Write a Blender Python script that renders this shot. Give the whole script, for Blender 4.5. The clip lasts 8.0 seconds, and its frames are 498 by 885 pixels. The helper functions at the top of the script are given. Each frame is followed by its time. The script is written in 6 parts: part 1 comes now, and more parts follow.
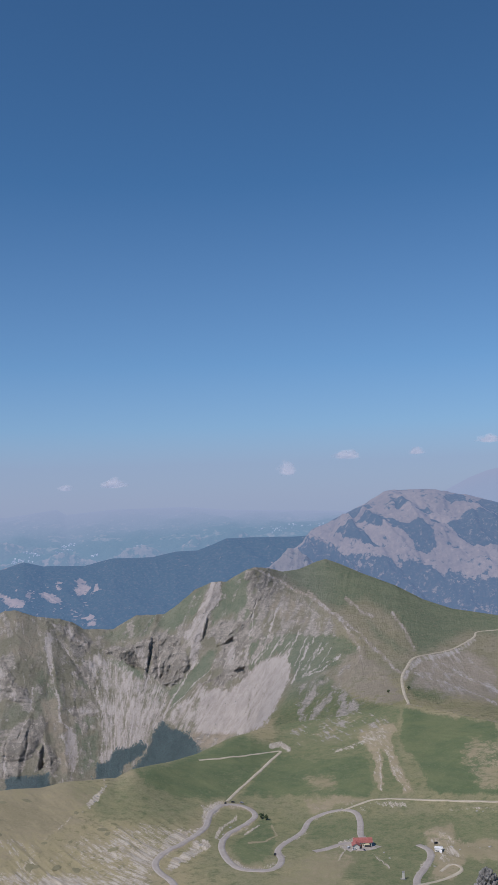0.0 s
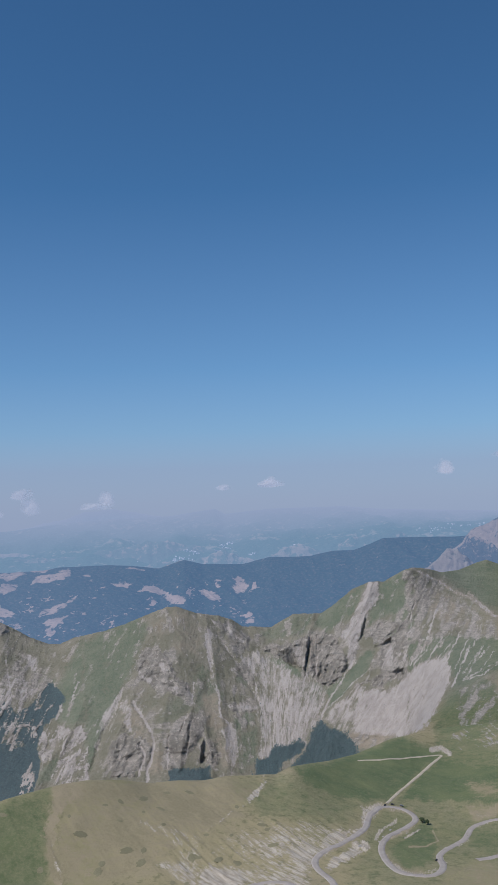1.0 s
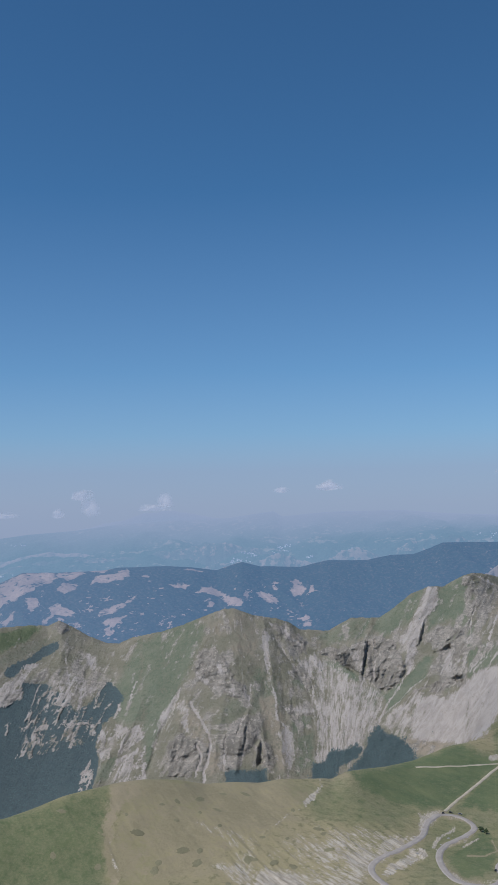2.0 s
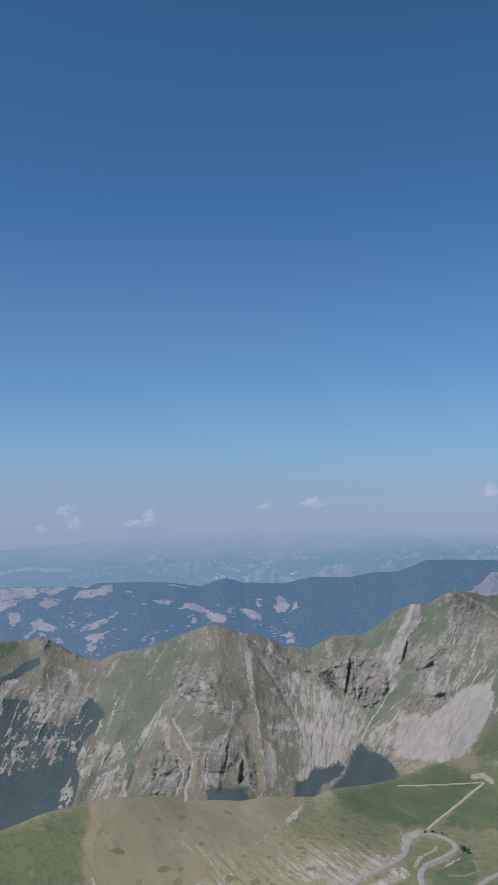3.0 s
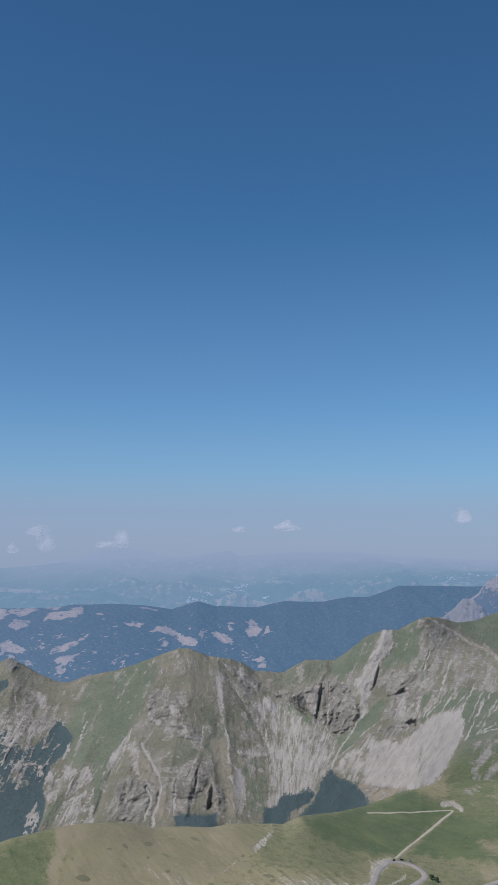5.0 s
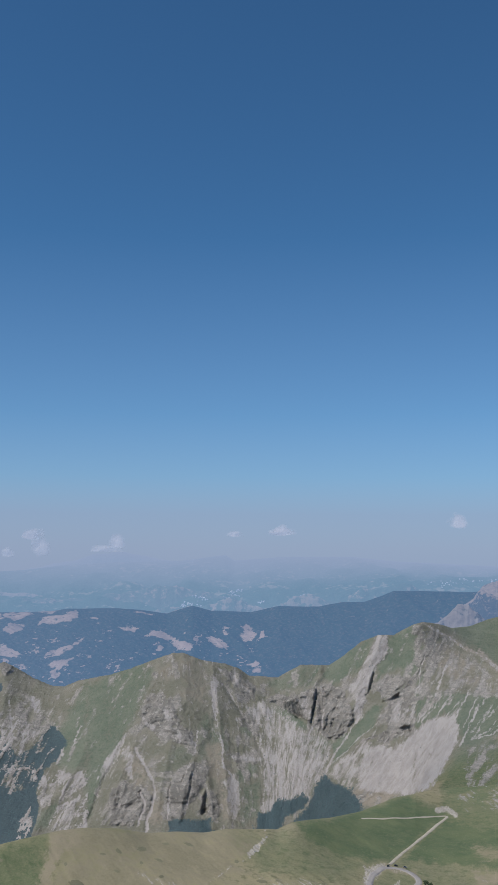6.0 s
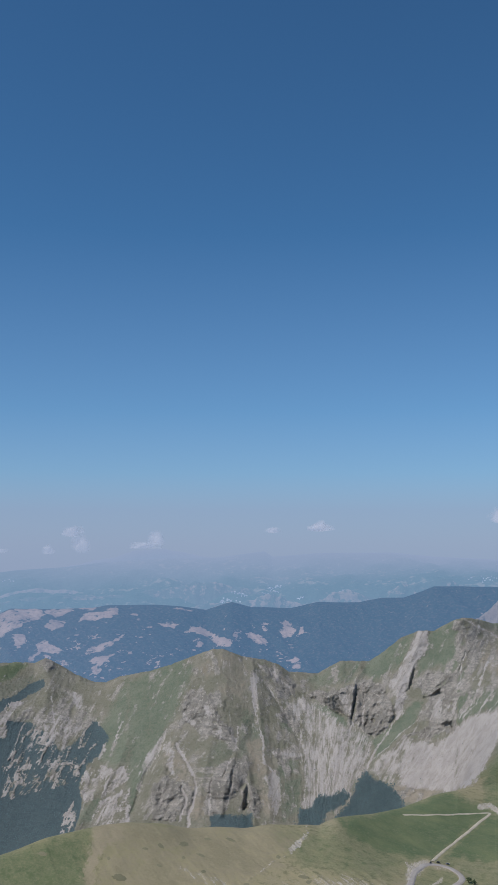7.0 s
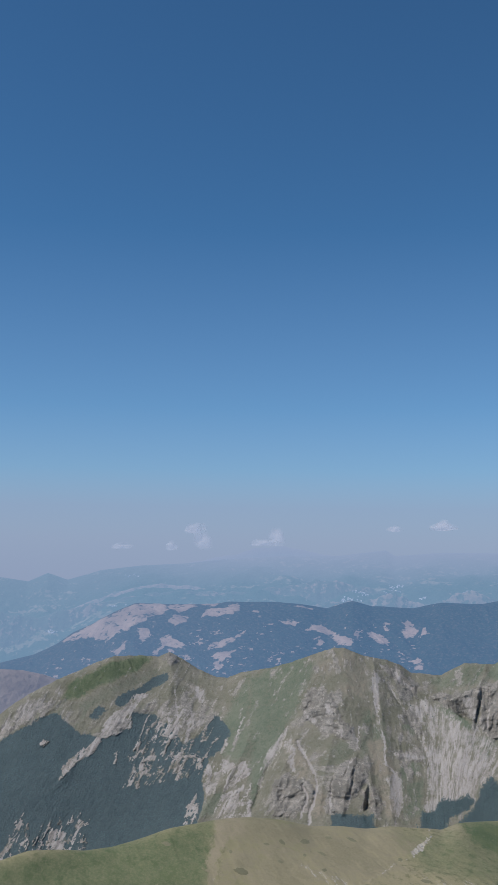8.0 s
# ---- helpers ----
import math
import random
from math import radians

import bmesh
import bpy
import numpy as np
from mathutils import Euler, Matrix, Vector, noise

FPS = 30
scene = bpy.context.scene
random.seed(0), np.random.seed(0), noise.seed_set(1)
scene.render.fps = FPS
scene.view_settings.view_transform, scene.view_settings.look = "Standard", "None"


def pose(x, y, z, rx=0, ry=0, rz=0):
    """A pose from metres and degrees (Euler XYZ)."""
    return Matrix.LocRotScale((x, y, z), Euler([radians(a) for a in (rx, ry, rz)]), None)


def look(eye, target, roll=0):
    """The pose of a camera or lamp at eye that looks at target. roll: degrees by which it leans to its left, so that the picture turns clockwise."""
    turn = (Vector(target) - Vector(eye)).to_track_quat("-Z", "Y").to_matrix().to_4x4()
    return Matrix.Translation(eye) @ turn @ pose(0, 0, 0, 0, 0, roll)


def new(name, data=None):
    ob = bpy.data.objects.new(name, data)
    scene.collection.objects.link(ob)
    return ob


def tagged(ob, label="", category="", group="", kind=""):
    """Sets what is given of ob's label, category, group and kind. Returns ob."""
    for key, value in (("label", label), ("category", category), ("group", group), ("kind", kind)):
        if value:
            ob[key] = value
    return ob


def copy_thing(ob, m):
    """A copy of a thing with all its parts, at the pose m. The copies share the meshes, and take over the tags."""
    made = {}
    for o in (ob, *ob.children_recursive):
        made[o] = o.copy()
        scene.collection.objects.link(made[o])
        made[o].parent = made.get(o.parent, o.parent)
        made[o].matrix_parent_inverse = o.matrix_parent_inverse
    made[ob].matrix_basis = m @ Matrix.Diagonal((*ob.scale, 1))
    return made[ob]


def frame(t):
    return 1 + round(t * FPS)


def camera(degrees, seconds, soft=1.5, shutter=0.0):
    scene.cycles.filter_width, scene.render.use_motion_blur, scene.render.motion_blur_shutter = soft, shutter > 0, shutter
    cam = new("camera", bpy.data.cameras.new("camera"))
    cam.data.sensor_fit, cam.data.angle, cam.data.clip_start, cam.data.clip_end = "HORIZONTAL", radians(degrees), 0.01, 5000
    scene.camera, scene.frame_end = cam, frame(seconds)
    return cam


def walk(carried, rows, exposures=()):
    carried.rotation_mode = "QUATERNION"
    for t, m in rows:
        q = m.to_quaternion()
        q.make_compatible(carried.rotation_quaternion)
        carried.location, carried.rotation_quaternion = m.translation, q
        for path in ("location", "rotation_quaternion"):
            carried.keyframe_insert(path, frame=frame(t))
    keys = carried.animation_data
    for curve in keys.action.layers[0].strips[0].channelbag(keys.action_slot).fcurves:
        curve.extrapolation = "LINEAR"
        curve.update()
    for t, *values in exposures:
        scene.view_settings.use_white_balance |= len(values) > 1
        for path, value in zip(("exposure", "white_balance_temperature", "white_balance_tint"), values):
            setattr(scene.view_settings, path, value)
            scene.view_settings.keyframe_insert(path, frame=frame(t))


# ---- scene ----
# A summit viewpoint over a limestone range. The eye is the origin of bearings (degrees, right is plus)
# and dips (degrees above the level), the way a surveyor books a panorama.
cam = camera(29.65, 8.0, soft=1.4)
EYE = 380.0
ROWS = [
    (0.0, 93.30, 1.70, 0.10),
    (0.5, 93.47, 1.62, 5.35),
    (1.0, 93.53, 1.69, 9.57),
    (1.5, 93.24, 1.36, 12.69),
    (1.7, 93.34, 1.19, 13.18),
    (2.8, 94.77, 0.74, 12.33),
    (3.0, 94.72, 0.64, 12.14),
    (3.5, 95.06, 0.27, 11.76),
    (4.0, 95.32, 0.08, 11.45),
    (4.5, 95.76, 0.06, 10.86),
    (6.0, 96.40, -0.39, 10.23),
    (6.5, 96.28, -0.13, 10.79),
    (7.0, 96.16, -0.06, 12.56),
    (7.5, 95.88, -0.45, 15.13),
    (8.0, 95.99, -0.78, 19.86),
]
walk(cam, [(t, pose(0, 0, EYE, rx, ry, rz)) for t, rx, ry, rz in ROWS], [(0.0, 0.0, 6560, 15.0), (1.5, 0.0, 6450, 10.5), (3.0, 0.0, 6430, 9.6), (8.0, 0.0, 6460, 9.4)])

# ---- world, sun and exposure ----
SUN_ELEVATION, SUN_BEARING = 53.0, -132.0
world = bpy.data.worlds.new("sky")
scene.world = world
world.use_nodes = True
wn, wl = world.node_tree.nodes, world.node_tree.links
sky = wn.new("ShaderNodeTexSky")
sky.sky_type, sky.sun_disc = "NISHITA", False
sky.sun_elevation, sky.sun_rotation = radians(SUN_ELEVATION), radians(SUN_BEARING)
sky.altitude, sky.air_density, sky.dust_density, sky.ozone_density = 2200, 1.0, 0.25, 4.0
# summer haze lies along the whole horizon
where = wn.new("ShaderNodeTexCoord")
split = wn.new("ShaderNodeSeparateXYZ")
wl.new(where.outputs["Generated"], split.inputs[0])
haze = wn.new("ShaderNodeValToRGB")
haze.color_ramp.interpolation = "LINEAR"
haze.color_ramp.elements[0].position, haze.color_ramp.elements[0].color = 0.0, (0.85, 0.85, 0.85, 1)
haze.color_ramp.elements[1].position, haze.color_ramp.elements[1].color = 0.32, (0.0, 0.0, 0.0, 1)
for at, much in ((0.035, 0.76), (0.075, 0.40), (0.14, 0.17)):
    haze.color_ramp.elements.new(at).color = (much, much, much, 1)
wl.new(split.outputs["Z"], haze.inputs[0])
veil = wn.new("ShaderNodeMix")
veil.data_type = "RGBA"
wl.new(haze.outputs["Color"], veil.inputs[0])
tint = wn.new("ShaderNodeMix")
tint.data_type, tint.blend_type = "RGBA", "MULTIPLY"
tint.inputs[0].default_value = 1.0
tint.inputs[7].default_value = (0.572, 0.97, 1.12, 1)
wl.new(sky.outputs["Color"], tint.inputs[6])
wl.new(tint.outputs[2], veil.inputs[6])
veil.inputs[7].default_value = (3.32, 3.84, 5.85, 1)
wn["Background"].inputs["Strength"].default_value = 0.086
wl.new(veil.outputs[2], wn["Background"].inputs["Color"])

sun = new("sun", bpy.data.lights.new("sun", "SUN"))
sun.data.energy, sun.data.angle, sun.data.color = 3.3, radians(0.5), (1.0, 0.98, 0.955)
_e, _b = radians(SUN_ELEVATION), radians(SUN_BEARING)
sun_way = Vector((math.sin(_b) * math.cos(_e), math.cos(_b) * math.cos(_e), math.sin(_e)))
sun.matrix_world = look(Vector((0, 0, 1500)) + sun_way * 100, (0, 0, 1500))
scene.view_settings.exposure = 0.0


# ---- small tools ----
def hashed(ix, iy, seed):
    h = (ix.astype(np.int64) * 374761393 + iy.astype(np.int64) * 668265263 + seed * 1442695041) & 0x7FFFFFFF
    h = ((h ^ (h >> 13)) * 1274126177) & 0x7FFFFFFF
    return ((h ^ (h >> 16)) & 0xFFFF) / 32767.5 - 1.0


def grain(x, y, seed=0):
    """Smooth value noise, -1 to 1."""
    ix, iy = np.floor(x), np.floor(y)
    fx, fy = x - ix, y - iy
    fx, fy = fx * fx * fx * (fx * (fx * 6 - 15) + 10), fy * fy * fy * (fy * (fy * 6 - 15) + 10)
    a, b = hashed(ix, iy, seed), hashed(ix + 1, iy, seed)
    c, d = hashed(ix, iy + 1, seed), hashed(ix + 1, iy + 1, seed)
    return (a + (b - a) * fx) * (1 - fy) + (c + (d - c) * fx) * fy


def fractal(x, y, octaves=5, seed=0, gain=0.5, ridged=False):
    out, amp, total = 0.0, 1.0, 0.0
    for k in range(octaves):
        n = grain(x * 2 ** k + 17.3 * k, y * 2 ** k - 9.1 * k, seed + k)
        out = out + amp * ((1 - 2 * np.abs(n)) if ridged else n)
        total += amp
        amp *= gain
    return out / total


def smooth(a, b, x):
    t = np.clip((x - a) / (b - a), 0, 1)
    return t * t * (3 - 2 * t)


def along(points, az, blur=0.0):
    """A line booked as (bearing, value), read at any bearing; it closes smoothly behind the viewer."""
    pts = sorted(points)
    back = 0.5 * (pts[0][1] + pts[-1][1])
    px = [-180, -90] + [p[0] for p in pts] + [90, 180]
    py = [back, back] + [p[1] for p in pts] + [back, back]
    if not blur:
        return np.interp(az, px, py)
    taps = np.linspace(-2.2, 2.2, 23)
    weight = np.exp(-taps ** 2)
    return sum(w * np.interp(az + blur * t, px, py) for t, w in zip(taps, weight)) / weight.sum()


def inside(points, az, el, soft):
    """1 inside the outline, 0 outside, with a border soft degrees wide."""
    px, py = np.array([p[0] for p in points]), np.array([p[1] for p in points])
    hit = np.zeros(az.shape, bool)
    best = np.full(az.shape, 1e9)
    for i in range(len(px)):
        x0, y0, x1, y1 = px[i - 1], py[i - 1], px[i], py[i]
        cross = ((y0 > el) != (y1 > el)) & (az < (x1 - x0) * (el - y0) / (y1 - y0 + 1e-9) + x0)
        hit ^= cross
        t = np.clip(((az - x0) * (x1 - x0) + (el - y0) * (y1 - y0)) / ((x1 - x0) ** 2 + (y1 - y0) ** 2 + 1e-12), 0, 1)
        best = np.minimum(best, np.hypot(az - x0 - t * (x1 - x0), el - y0 - t * (y1 - y0)))
    return smooth(-soft, soft, np.where(hit, best, -best))


# ---- materials ----
class Nodes:
    """A short way to write node materials."""

    def __init__(self, name):
        self.mat = bpy.data.materials.new(name)
        self.mat.use_nodes = True
        self.tree = self.mat.node_tree
        self.bsdf = self.tree.nodes["Principled BSDF"]
        self.bsdf.inputs["Specular IOR Level"].default_value = 0.15

    def add(self, kind, **values):
        node = self.tree.nodes.new(kind)
        for key, value in values.items():
            node.inputs[key].default_value = value
        return node

    def link(self, a, b):
        self.tree.links.new(a, b)

    def position(self):
        return self.add("ShaderNodeNewGeometry").outputs["Position"]

    def noise(self, scale, detail=4.0, rough=0.55, stretch=None, where=None, bent=0.0):
        n = self.add("ShaderNodeTexNoise", Scale=scale, Detail=detail, Roughness=rough, Distortion=bent)
        src = where or self.position()
        if stretch:
            m = self.add("ShaderNodeMapping", Scale=stretch)
            self.link(src, m.inputs["Vector"])
            src = m.outputs["Vector"]
        self.link(src, n.inputs["Vector"])
        return n.outputs["Fac"]

    def attribute(self, name):
        a = self.add("ShaderNodeAttribute")
        a.attribute_name = name
        return a.outputs["Fac"]

    def ranged(self, fac, low, high, to_low=0.0, to_high=1.0):
        r = self.add("ShaderNodeMapRange")
        r.clamp = True
        for i, v in enumerate((low, high, to_low, to_high)):
            r.inputs[i + 1].default_value = v
        self.link(fac, r.inputs[0])
        return r.outputs[0]

    def math(self, op, a, b):
        m = self.add("ShaderNodeMath")
        m.operation = op
        for i, v in enumerate((a, b)):
            if isinstance(v, (int, float)):
                m.inputs[i].default_value = v
            else:
                self.link(v, m.inputs[i])
        return m.outputs[0]

    def mix(self, fac, a, b):
        m = self.add("ShaderNodeMix")
        m.data_type = "RGBA"
        for i, v in ((0, fac), (6, a), (7, b)):
            if isinstance(v, (int, float)):
                m.inputs[i].default_value = v
            elif isinstance(v, tuple):
                m.inputs[i].default_value = (*v, 1) if len(v) == 3 else v
            else:
                self.link(v, m.inputs[i])
        return m.outputs[2]

    def bump(self, fac, strength, distance):
        b = self.add("ShaderNodeBump", Strength=strength, Distance=distance)
        self.link(fac, b.inputs["Height"])
        self.link(b.outputs["Normal"], self.bsdf.inputs["Normal"])

    def done(self, color, rough=0.9):
        if isinstance(color, tuple):
            self.bsdf.inputs["Base Color"].default_value = (*color, 1)
        else:
            self.link(color, self.bsdf.inputs["Base Color"])
        self.bsdf.inputs["Roughness"].default_value = rough
        return self.mat


def land_material(name, steep):
    """Alpine ground: dry and lush turf, limestone, scree and bare soil, by zone, broken up at several scales."""
    n = Nodes(name)
    fall = n.add("ShaderNodeAttribute")
    fall.attribute_name = "fall"
    fall = fall.outputs["Vector"]
    big, mid, fine = n.noise(0.005, 5), n.noise(0.022, 7, 0.62), n.noise(0.11, 6, 0.68)
    if steep:
        streak = n.noise(1.0, 7, 0.66, (0.060, 0.018, 0.02), fall)
        fan = n.noise(1.0, 6, 0.68, (0.105, 0.028, 0.0), fall, 0.6)
        strata = n.noise(1.0, 5, 0.65, (0.030, 0.11, 0.0), fall)
    else:
        streak = n.noise(1.0, 6, 0.66, (0.16, 0.020, 0.0), fall)
        fan = n.noise(1.0, 6, 0.68, (0.30, 0.052, 0.0), fall, 0.2)
        strata = n.noise(0.05, 5, 0.65)
    speck = n.noise(0.30 if steep else 0.42, 5, 0.72)
    turf = n.mix(n.ranged(big, 0.40, 0.60), (0.310, 0.264, 0.156), (0.240, 0.220, 0.120))
    turf = n.mix(n.ranged(mid, 0.46, 0.62, 0.0, 0.8), turf, (0.304, 0.256, 0.166))
    turf = n.mix(n.ranged(fine, 0.53, 0.64, 0.0, 0.6), turf, (0.132, 0.134, 0.070))
    lush = n.mix(n.ranged(mid, 0.40, 0.60), (0.100, 0.134, 0.068), (0.146, 0.166, 0.084))
    lush = n.mix(n.ranged(fine, 0.53, 0.66, 0.0, 0.4 if steep else 0.18), lush, (0.084, 0.112, 0.048))
    # mountain grass: greyer growth of its own, greyed further as painted haze
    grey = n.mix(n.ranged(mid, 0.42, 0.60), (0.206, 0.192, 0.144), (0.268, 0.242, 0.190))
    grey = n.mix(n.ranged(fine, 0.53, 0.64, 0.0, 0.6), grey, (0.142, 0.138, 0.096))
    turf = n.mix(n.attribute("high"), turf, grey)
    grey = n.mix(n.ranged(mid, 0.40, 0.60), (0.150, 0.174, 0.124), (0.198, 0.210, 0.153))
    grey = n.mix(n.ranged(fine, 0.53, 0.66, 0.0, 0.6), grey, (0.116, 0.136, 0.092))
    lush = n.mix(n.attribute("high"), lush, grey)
    rock = n.mix(n.ranged(streak, 0.45, 0.55), (0.218, 0.196, 0.166), (0.328, 0.293, 0.254))
    rock = n.mix(n.ranged(strata, 0.52, 0.60, 0.0, 0.6), rock, (0.225, 0.206, 0.180))
    rock = n.mix(n.ranged(fine, 0.55, 0.61, 0.0, 0.9), rock, (0.412, 0.368, 0.318))
    rock = n.mix(n.ranged(fine, 0.43, 0.35, 0.0, 0.7), rock, (0.180, 0.170, 0.148))
    scree = n.mix(n.ranged(fan, 0.42, 0.58), (0.380, 0.338, 0.308), (0.446, 0.397, 0.361))
    scree = n.mix(n.ranged(fine, 0.55, 0.66, 0.0, 0.35), scree, (0.25, 0.23, 0.19))
    soil = n.mix(n.ranged(mid, 0.40, 0.60), *(((0.345, 0.290, 0.232), (0.270, 0.232, 0.176)) if steep else ((0.330, 0.272, 0.182), (0.272, 0.232, 0.144))))
    # woodland floor follows the leaf colour, with blue painted in for haze
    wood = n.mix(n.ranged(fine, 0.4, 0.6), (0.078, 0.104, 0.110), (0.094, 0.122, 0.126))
    rock = n.mix(n.ranged(speck, 0.54, 0.60, 0.0, 0.6), rock, (0.140, 0.130, 0.114))
    if not steep:
        scree = n.mix(n.ranged(fan, 0.42, 0.58), (0.335, 0.288, 0.228), (0.465, 0.410, 0.338))
    scree = n.mix(n.ranged(speck, 0.54, 0.68, 0.0, 0.25 if steep else 0.55), scree, (0.215, 0.192, 0.150))
    rough = n.math("ADD", n.math("MULTIPLY", mid, 0.36), n.math("ADD", n.math("MULTIPLY", fine, 0.36), n.math("MULTIPLY", speck, 0.28)))
    combed = n.math("ADD", n.math("MULTIPLY", streak, 0.55), n.math("MULTIPLY", rough, 0.45))
    raked = n.math("ADD", n.math("MULTIPLY", fan, 0.42), n.math("MULTIPLY", rough, 0.58))

    if not steep:
        raked = n.math("ADD", n.math("MULTIPLY", fan, 0.36), n.math("ADD", n.math("MULTIPLY", speck, 0.36), n.math("MULTIPLY", mid, 0.28)))

    def cut(key, jitter, amount, width):
        much = n.attribute(key)
        spread = n.math("MULTIPLY", n.ranged(much, 0.0, 0.3), amount)
        v = n.math("ADD", much, n.math("MULTIPLY", n.math("SUBTRACT", jitter, 0.5), spread))
        return n.ranged(v, 0.5 - width, 0.5 + width)

    c = n.mix(cut("lush", rough, 3.5 if steep else 2.2, 0.36), turf, lush)
    c = n.mix(cut("soil", rough, 5.0, 0.22), c, soil)
    c = n.mix(n.ranged(speck, 0.50, 0.66, 0.0, 0.26 if steep else 0.16), c, (0.095, 0.098, 0.050))
    c = n.mix(n.ranged(speck, 0.46, 0.34, 0.0, 0.18), c, (0.290, 0.258, 0.170))
    c = n.mix(cut("rock", combed, 5.0, 0.11), c, rock)
    c = n.mix(cut("scree", raked, 5.0, 0.22 if steep else 0.14), c, scree)
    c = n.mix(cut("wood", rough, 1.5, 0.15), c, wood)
    if steep:
        n.bump(n.math("ADD", n.math("MULTIPLY", mid, 1.2), n.math("ADD", n.math("MULTIPLY", fine, 1.2), n.math("ADD", streak, n.math("MULTIPLY", speck, 0.8)))), 0.70, 5.0)
    else:
        n.bump(n.math("ADD", mid, n.math("MULTIPLY", fine, 0.7)), 0.5, 2.5)
    return n.done(c, 0.95)


LAND = land_material("alpine_meadow", False)
CLIFF = land_material("limestone_flank", True)


def hazed_material(name, open_land, woods, glow, strength, stony=0.0):
    """Distant country; the summer haze of many kilometres is painted on as the land's own emission."""
    n = Nodes(name)
    fine, mid = n.noise(0.035, 6, 0.65), n.noise(0.008, 6, 0.6)
    v = n.math("ADD", n.attribute("open"), n.math("MULTIPLY", n.math("SUBTRACT", fine, 0.5), 2.6))
    c = n.mix(n.ranged(v, 0.40, 0.60), woods, n.mix(n.ranged(mid, 0.4, 0.6), open_land, tuple(0.75 * a for a in open_land)))
    c = n.mix(n.ranged(n.noise(0.09, 6, 0.7), 0.50, 0.66, 0.0, 0.45), c, tuple(0.5 * a for a in open_land))
    c = n.mix(n.ranged(n.noise(0.06, 6, 0.72, (1.0, 1.0, 0.4)), 0.56, 0.68, 0.0, stony), c, tuple(1.5 * a for a in open_land))
    n.bump(n.math("ADD", mid, n.math("MULTIPLY", fine, 0.6)), 1.0, 18.0)
    # painted haze: the more of it, the less land colour and the more pale horizon emission
    haze_mix = n.attribute("haze_mix")
    n.link(n.mix(haze_mix, tuple(strength * a for a in glow), (0.284, 0.354, 0.512)), n.bsdf.inputs["Emission Color"])
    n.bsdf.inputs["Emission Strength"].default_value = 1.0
    return n.done(n.mix(haze_mix, c, (0.0, 0.0, 0.0)), 1.0)


# ---- the lie of the land ----
def columns(low, high, step):
    seen = np.arange(low, high + 1e-6, step)
    return np.concatenate([np.arange(-180, low - 3, 4.0), seen, np.arange(high + 4, 180.1, 4.0)])


AZ = columns(-38.0, 17.0, 0.055)

# spur crest and meadow edge
SPUR = [(-33.88, -17.65), (-32.34, -17.23), (-30.76, -17.25), (-29.15, -17.37), (-27.54, -17.21), (-25.92, -16.81), (-24.3, -16.31), (-22.65, -16.05), (-21.16, -15.81), (-19.67, -15.71), (-17.68, -15.82), (-16.03, -16.1), (-14.38, -16.04), (-12.74, -16.12), (-11.44, -15.91), (-10.15, -15.93), (-8.87, -15.91), (-8.5, -15.96), (-7.49, -15.51), (-5.31, -15.26), (-3.62, -14.88), (-2.43, -14.4), (-1.57, -14.05), (-0.72, -13.89), (0.48, -13.55), (2.17, -13.33), (4.88, -13.06), (7.58, -12.5), (8.98, -12.37), (11.51, -12.78), (14.13, -13.28)]
SPUR_R = [(-36, 900), (-25, 960), (-19, 1010), (-12, 1080), (-7, 1130), (-3, 1300), (1, 1450), (6, 1400), (9.5, 1400), (15, 1250)]
# skyline of the limestone mountain and its grassy shoulders
CREST = [(-34.21, -9.99), (-33.29, -9.33), (-32.35, -8.79), (-31.08, -8.18), (-30.12, -7.78), (-28.99, -7.25), (-27.85, -6.87), (-26.52, -6.8), (-25.19, -6.87), (-24.52, -6.6), (-23.84, -6.93), (-22.82, -7.57), (-21.64, -8.05), (-20.96, -8.04), (-20.12, -7.71), (-18.44, -7.46), (-17.1, -7.07), (-15.76, -6.59), (-14.75, -6.21), (-14.08, -6.22), (-13.08, -6.59), (-11.75, -6.81), (-10.76, -7.1), (-10.27, -7.47), (-10.13, -7.53), (-8.48, -7.61), (-7.63, -7.16), (-7.12, -6.85), (-5.44, -6.85), (-4.75, -6.45), (-3.54, -5.49), (-2.5, -5.06), (-1.65, -5.05), (-0.61, -4.48), (0.08, -4.23), (0.94, -4.35), (1.78, -4.58), (2.81, -4.44), (3.85, -4.02), (4.4, -3.87), (5.2, -4.16), (6.53, -4.76), (8.52, -5.53), (10.14, -6.37), (11.76, -6.91), (14.4, -7.3)]
CREST_R = [(-36, 2250), (-24.5, 2450), (-21, 2350), (-14.5, 2160), (-9, 2190), (-2.5, 2180), (0, 2150), (2, 2300), (4.4, 2450), (10, 2250), (15, 2150)]
BASE_R = [(-36, 1820), (-20, 1800), (-14, 1760), (-8, 1780), (-3, 1800), (0, 1800), (3, 1780), (6, 1700), (15, 1600)]


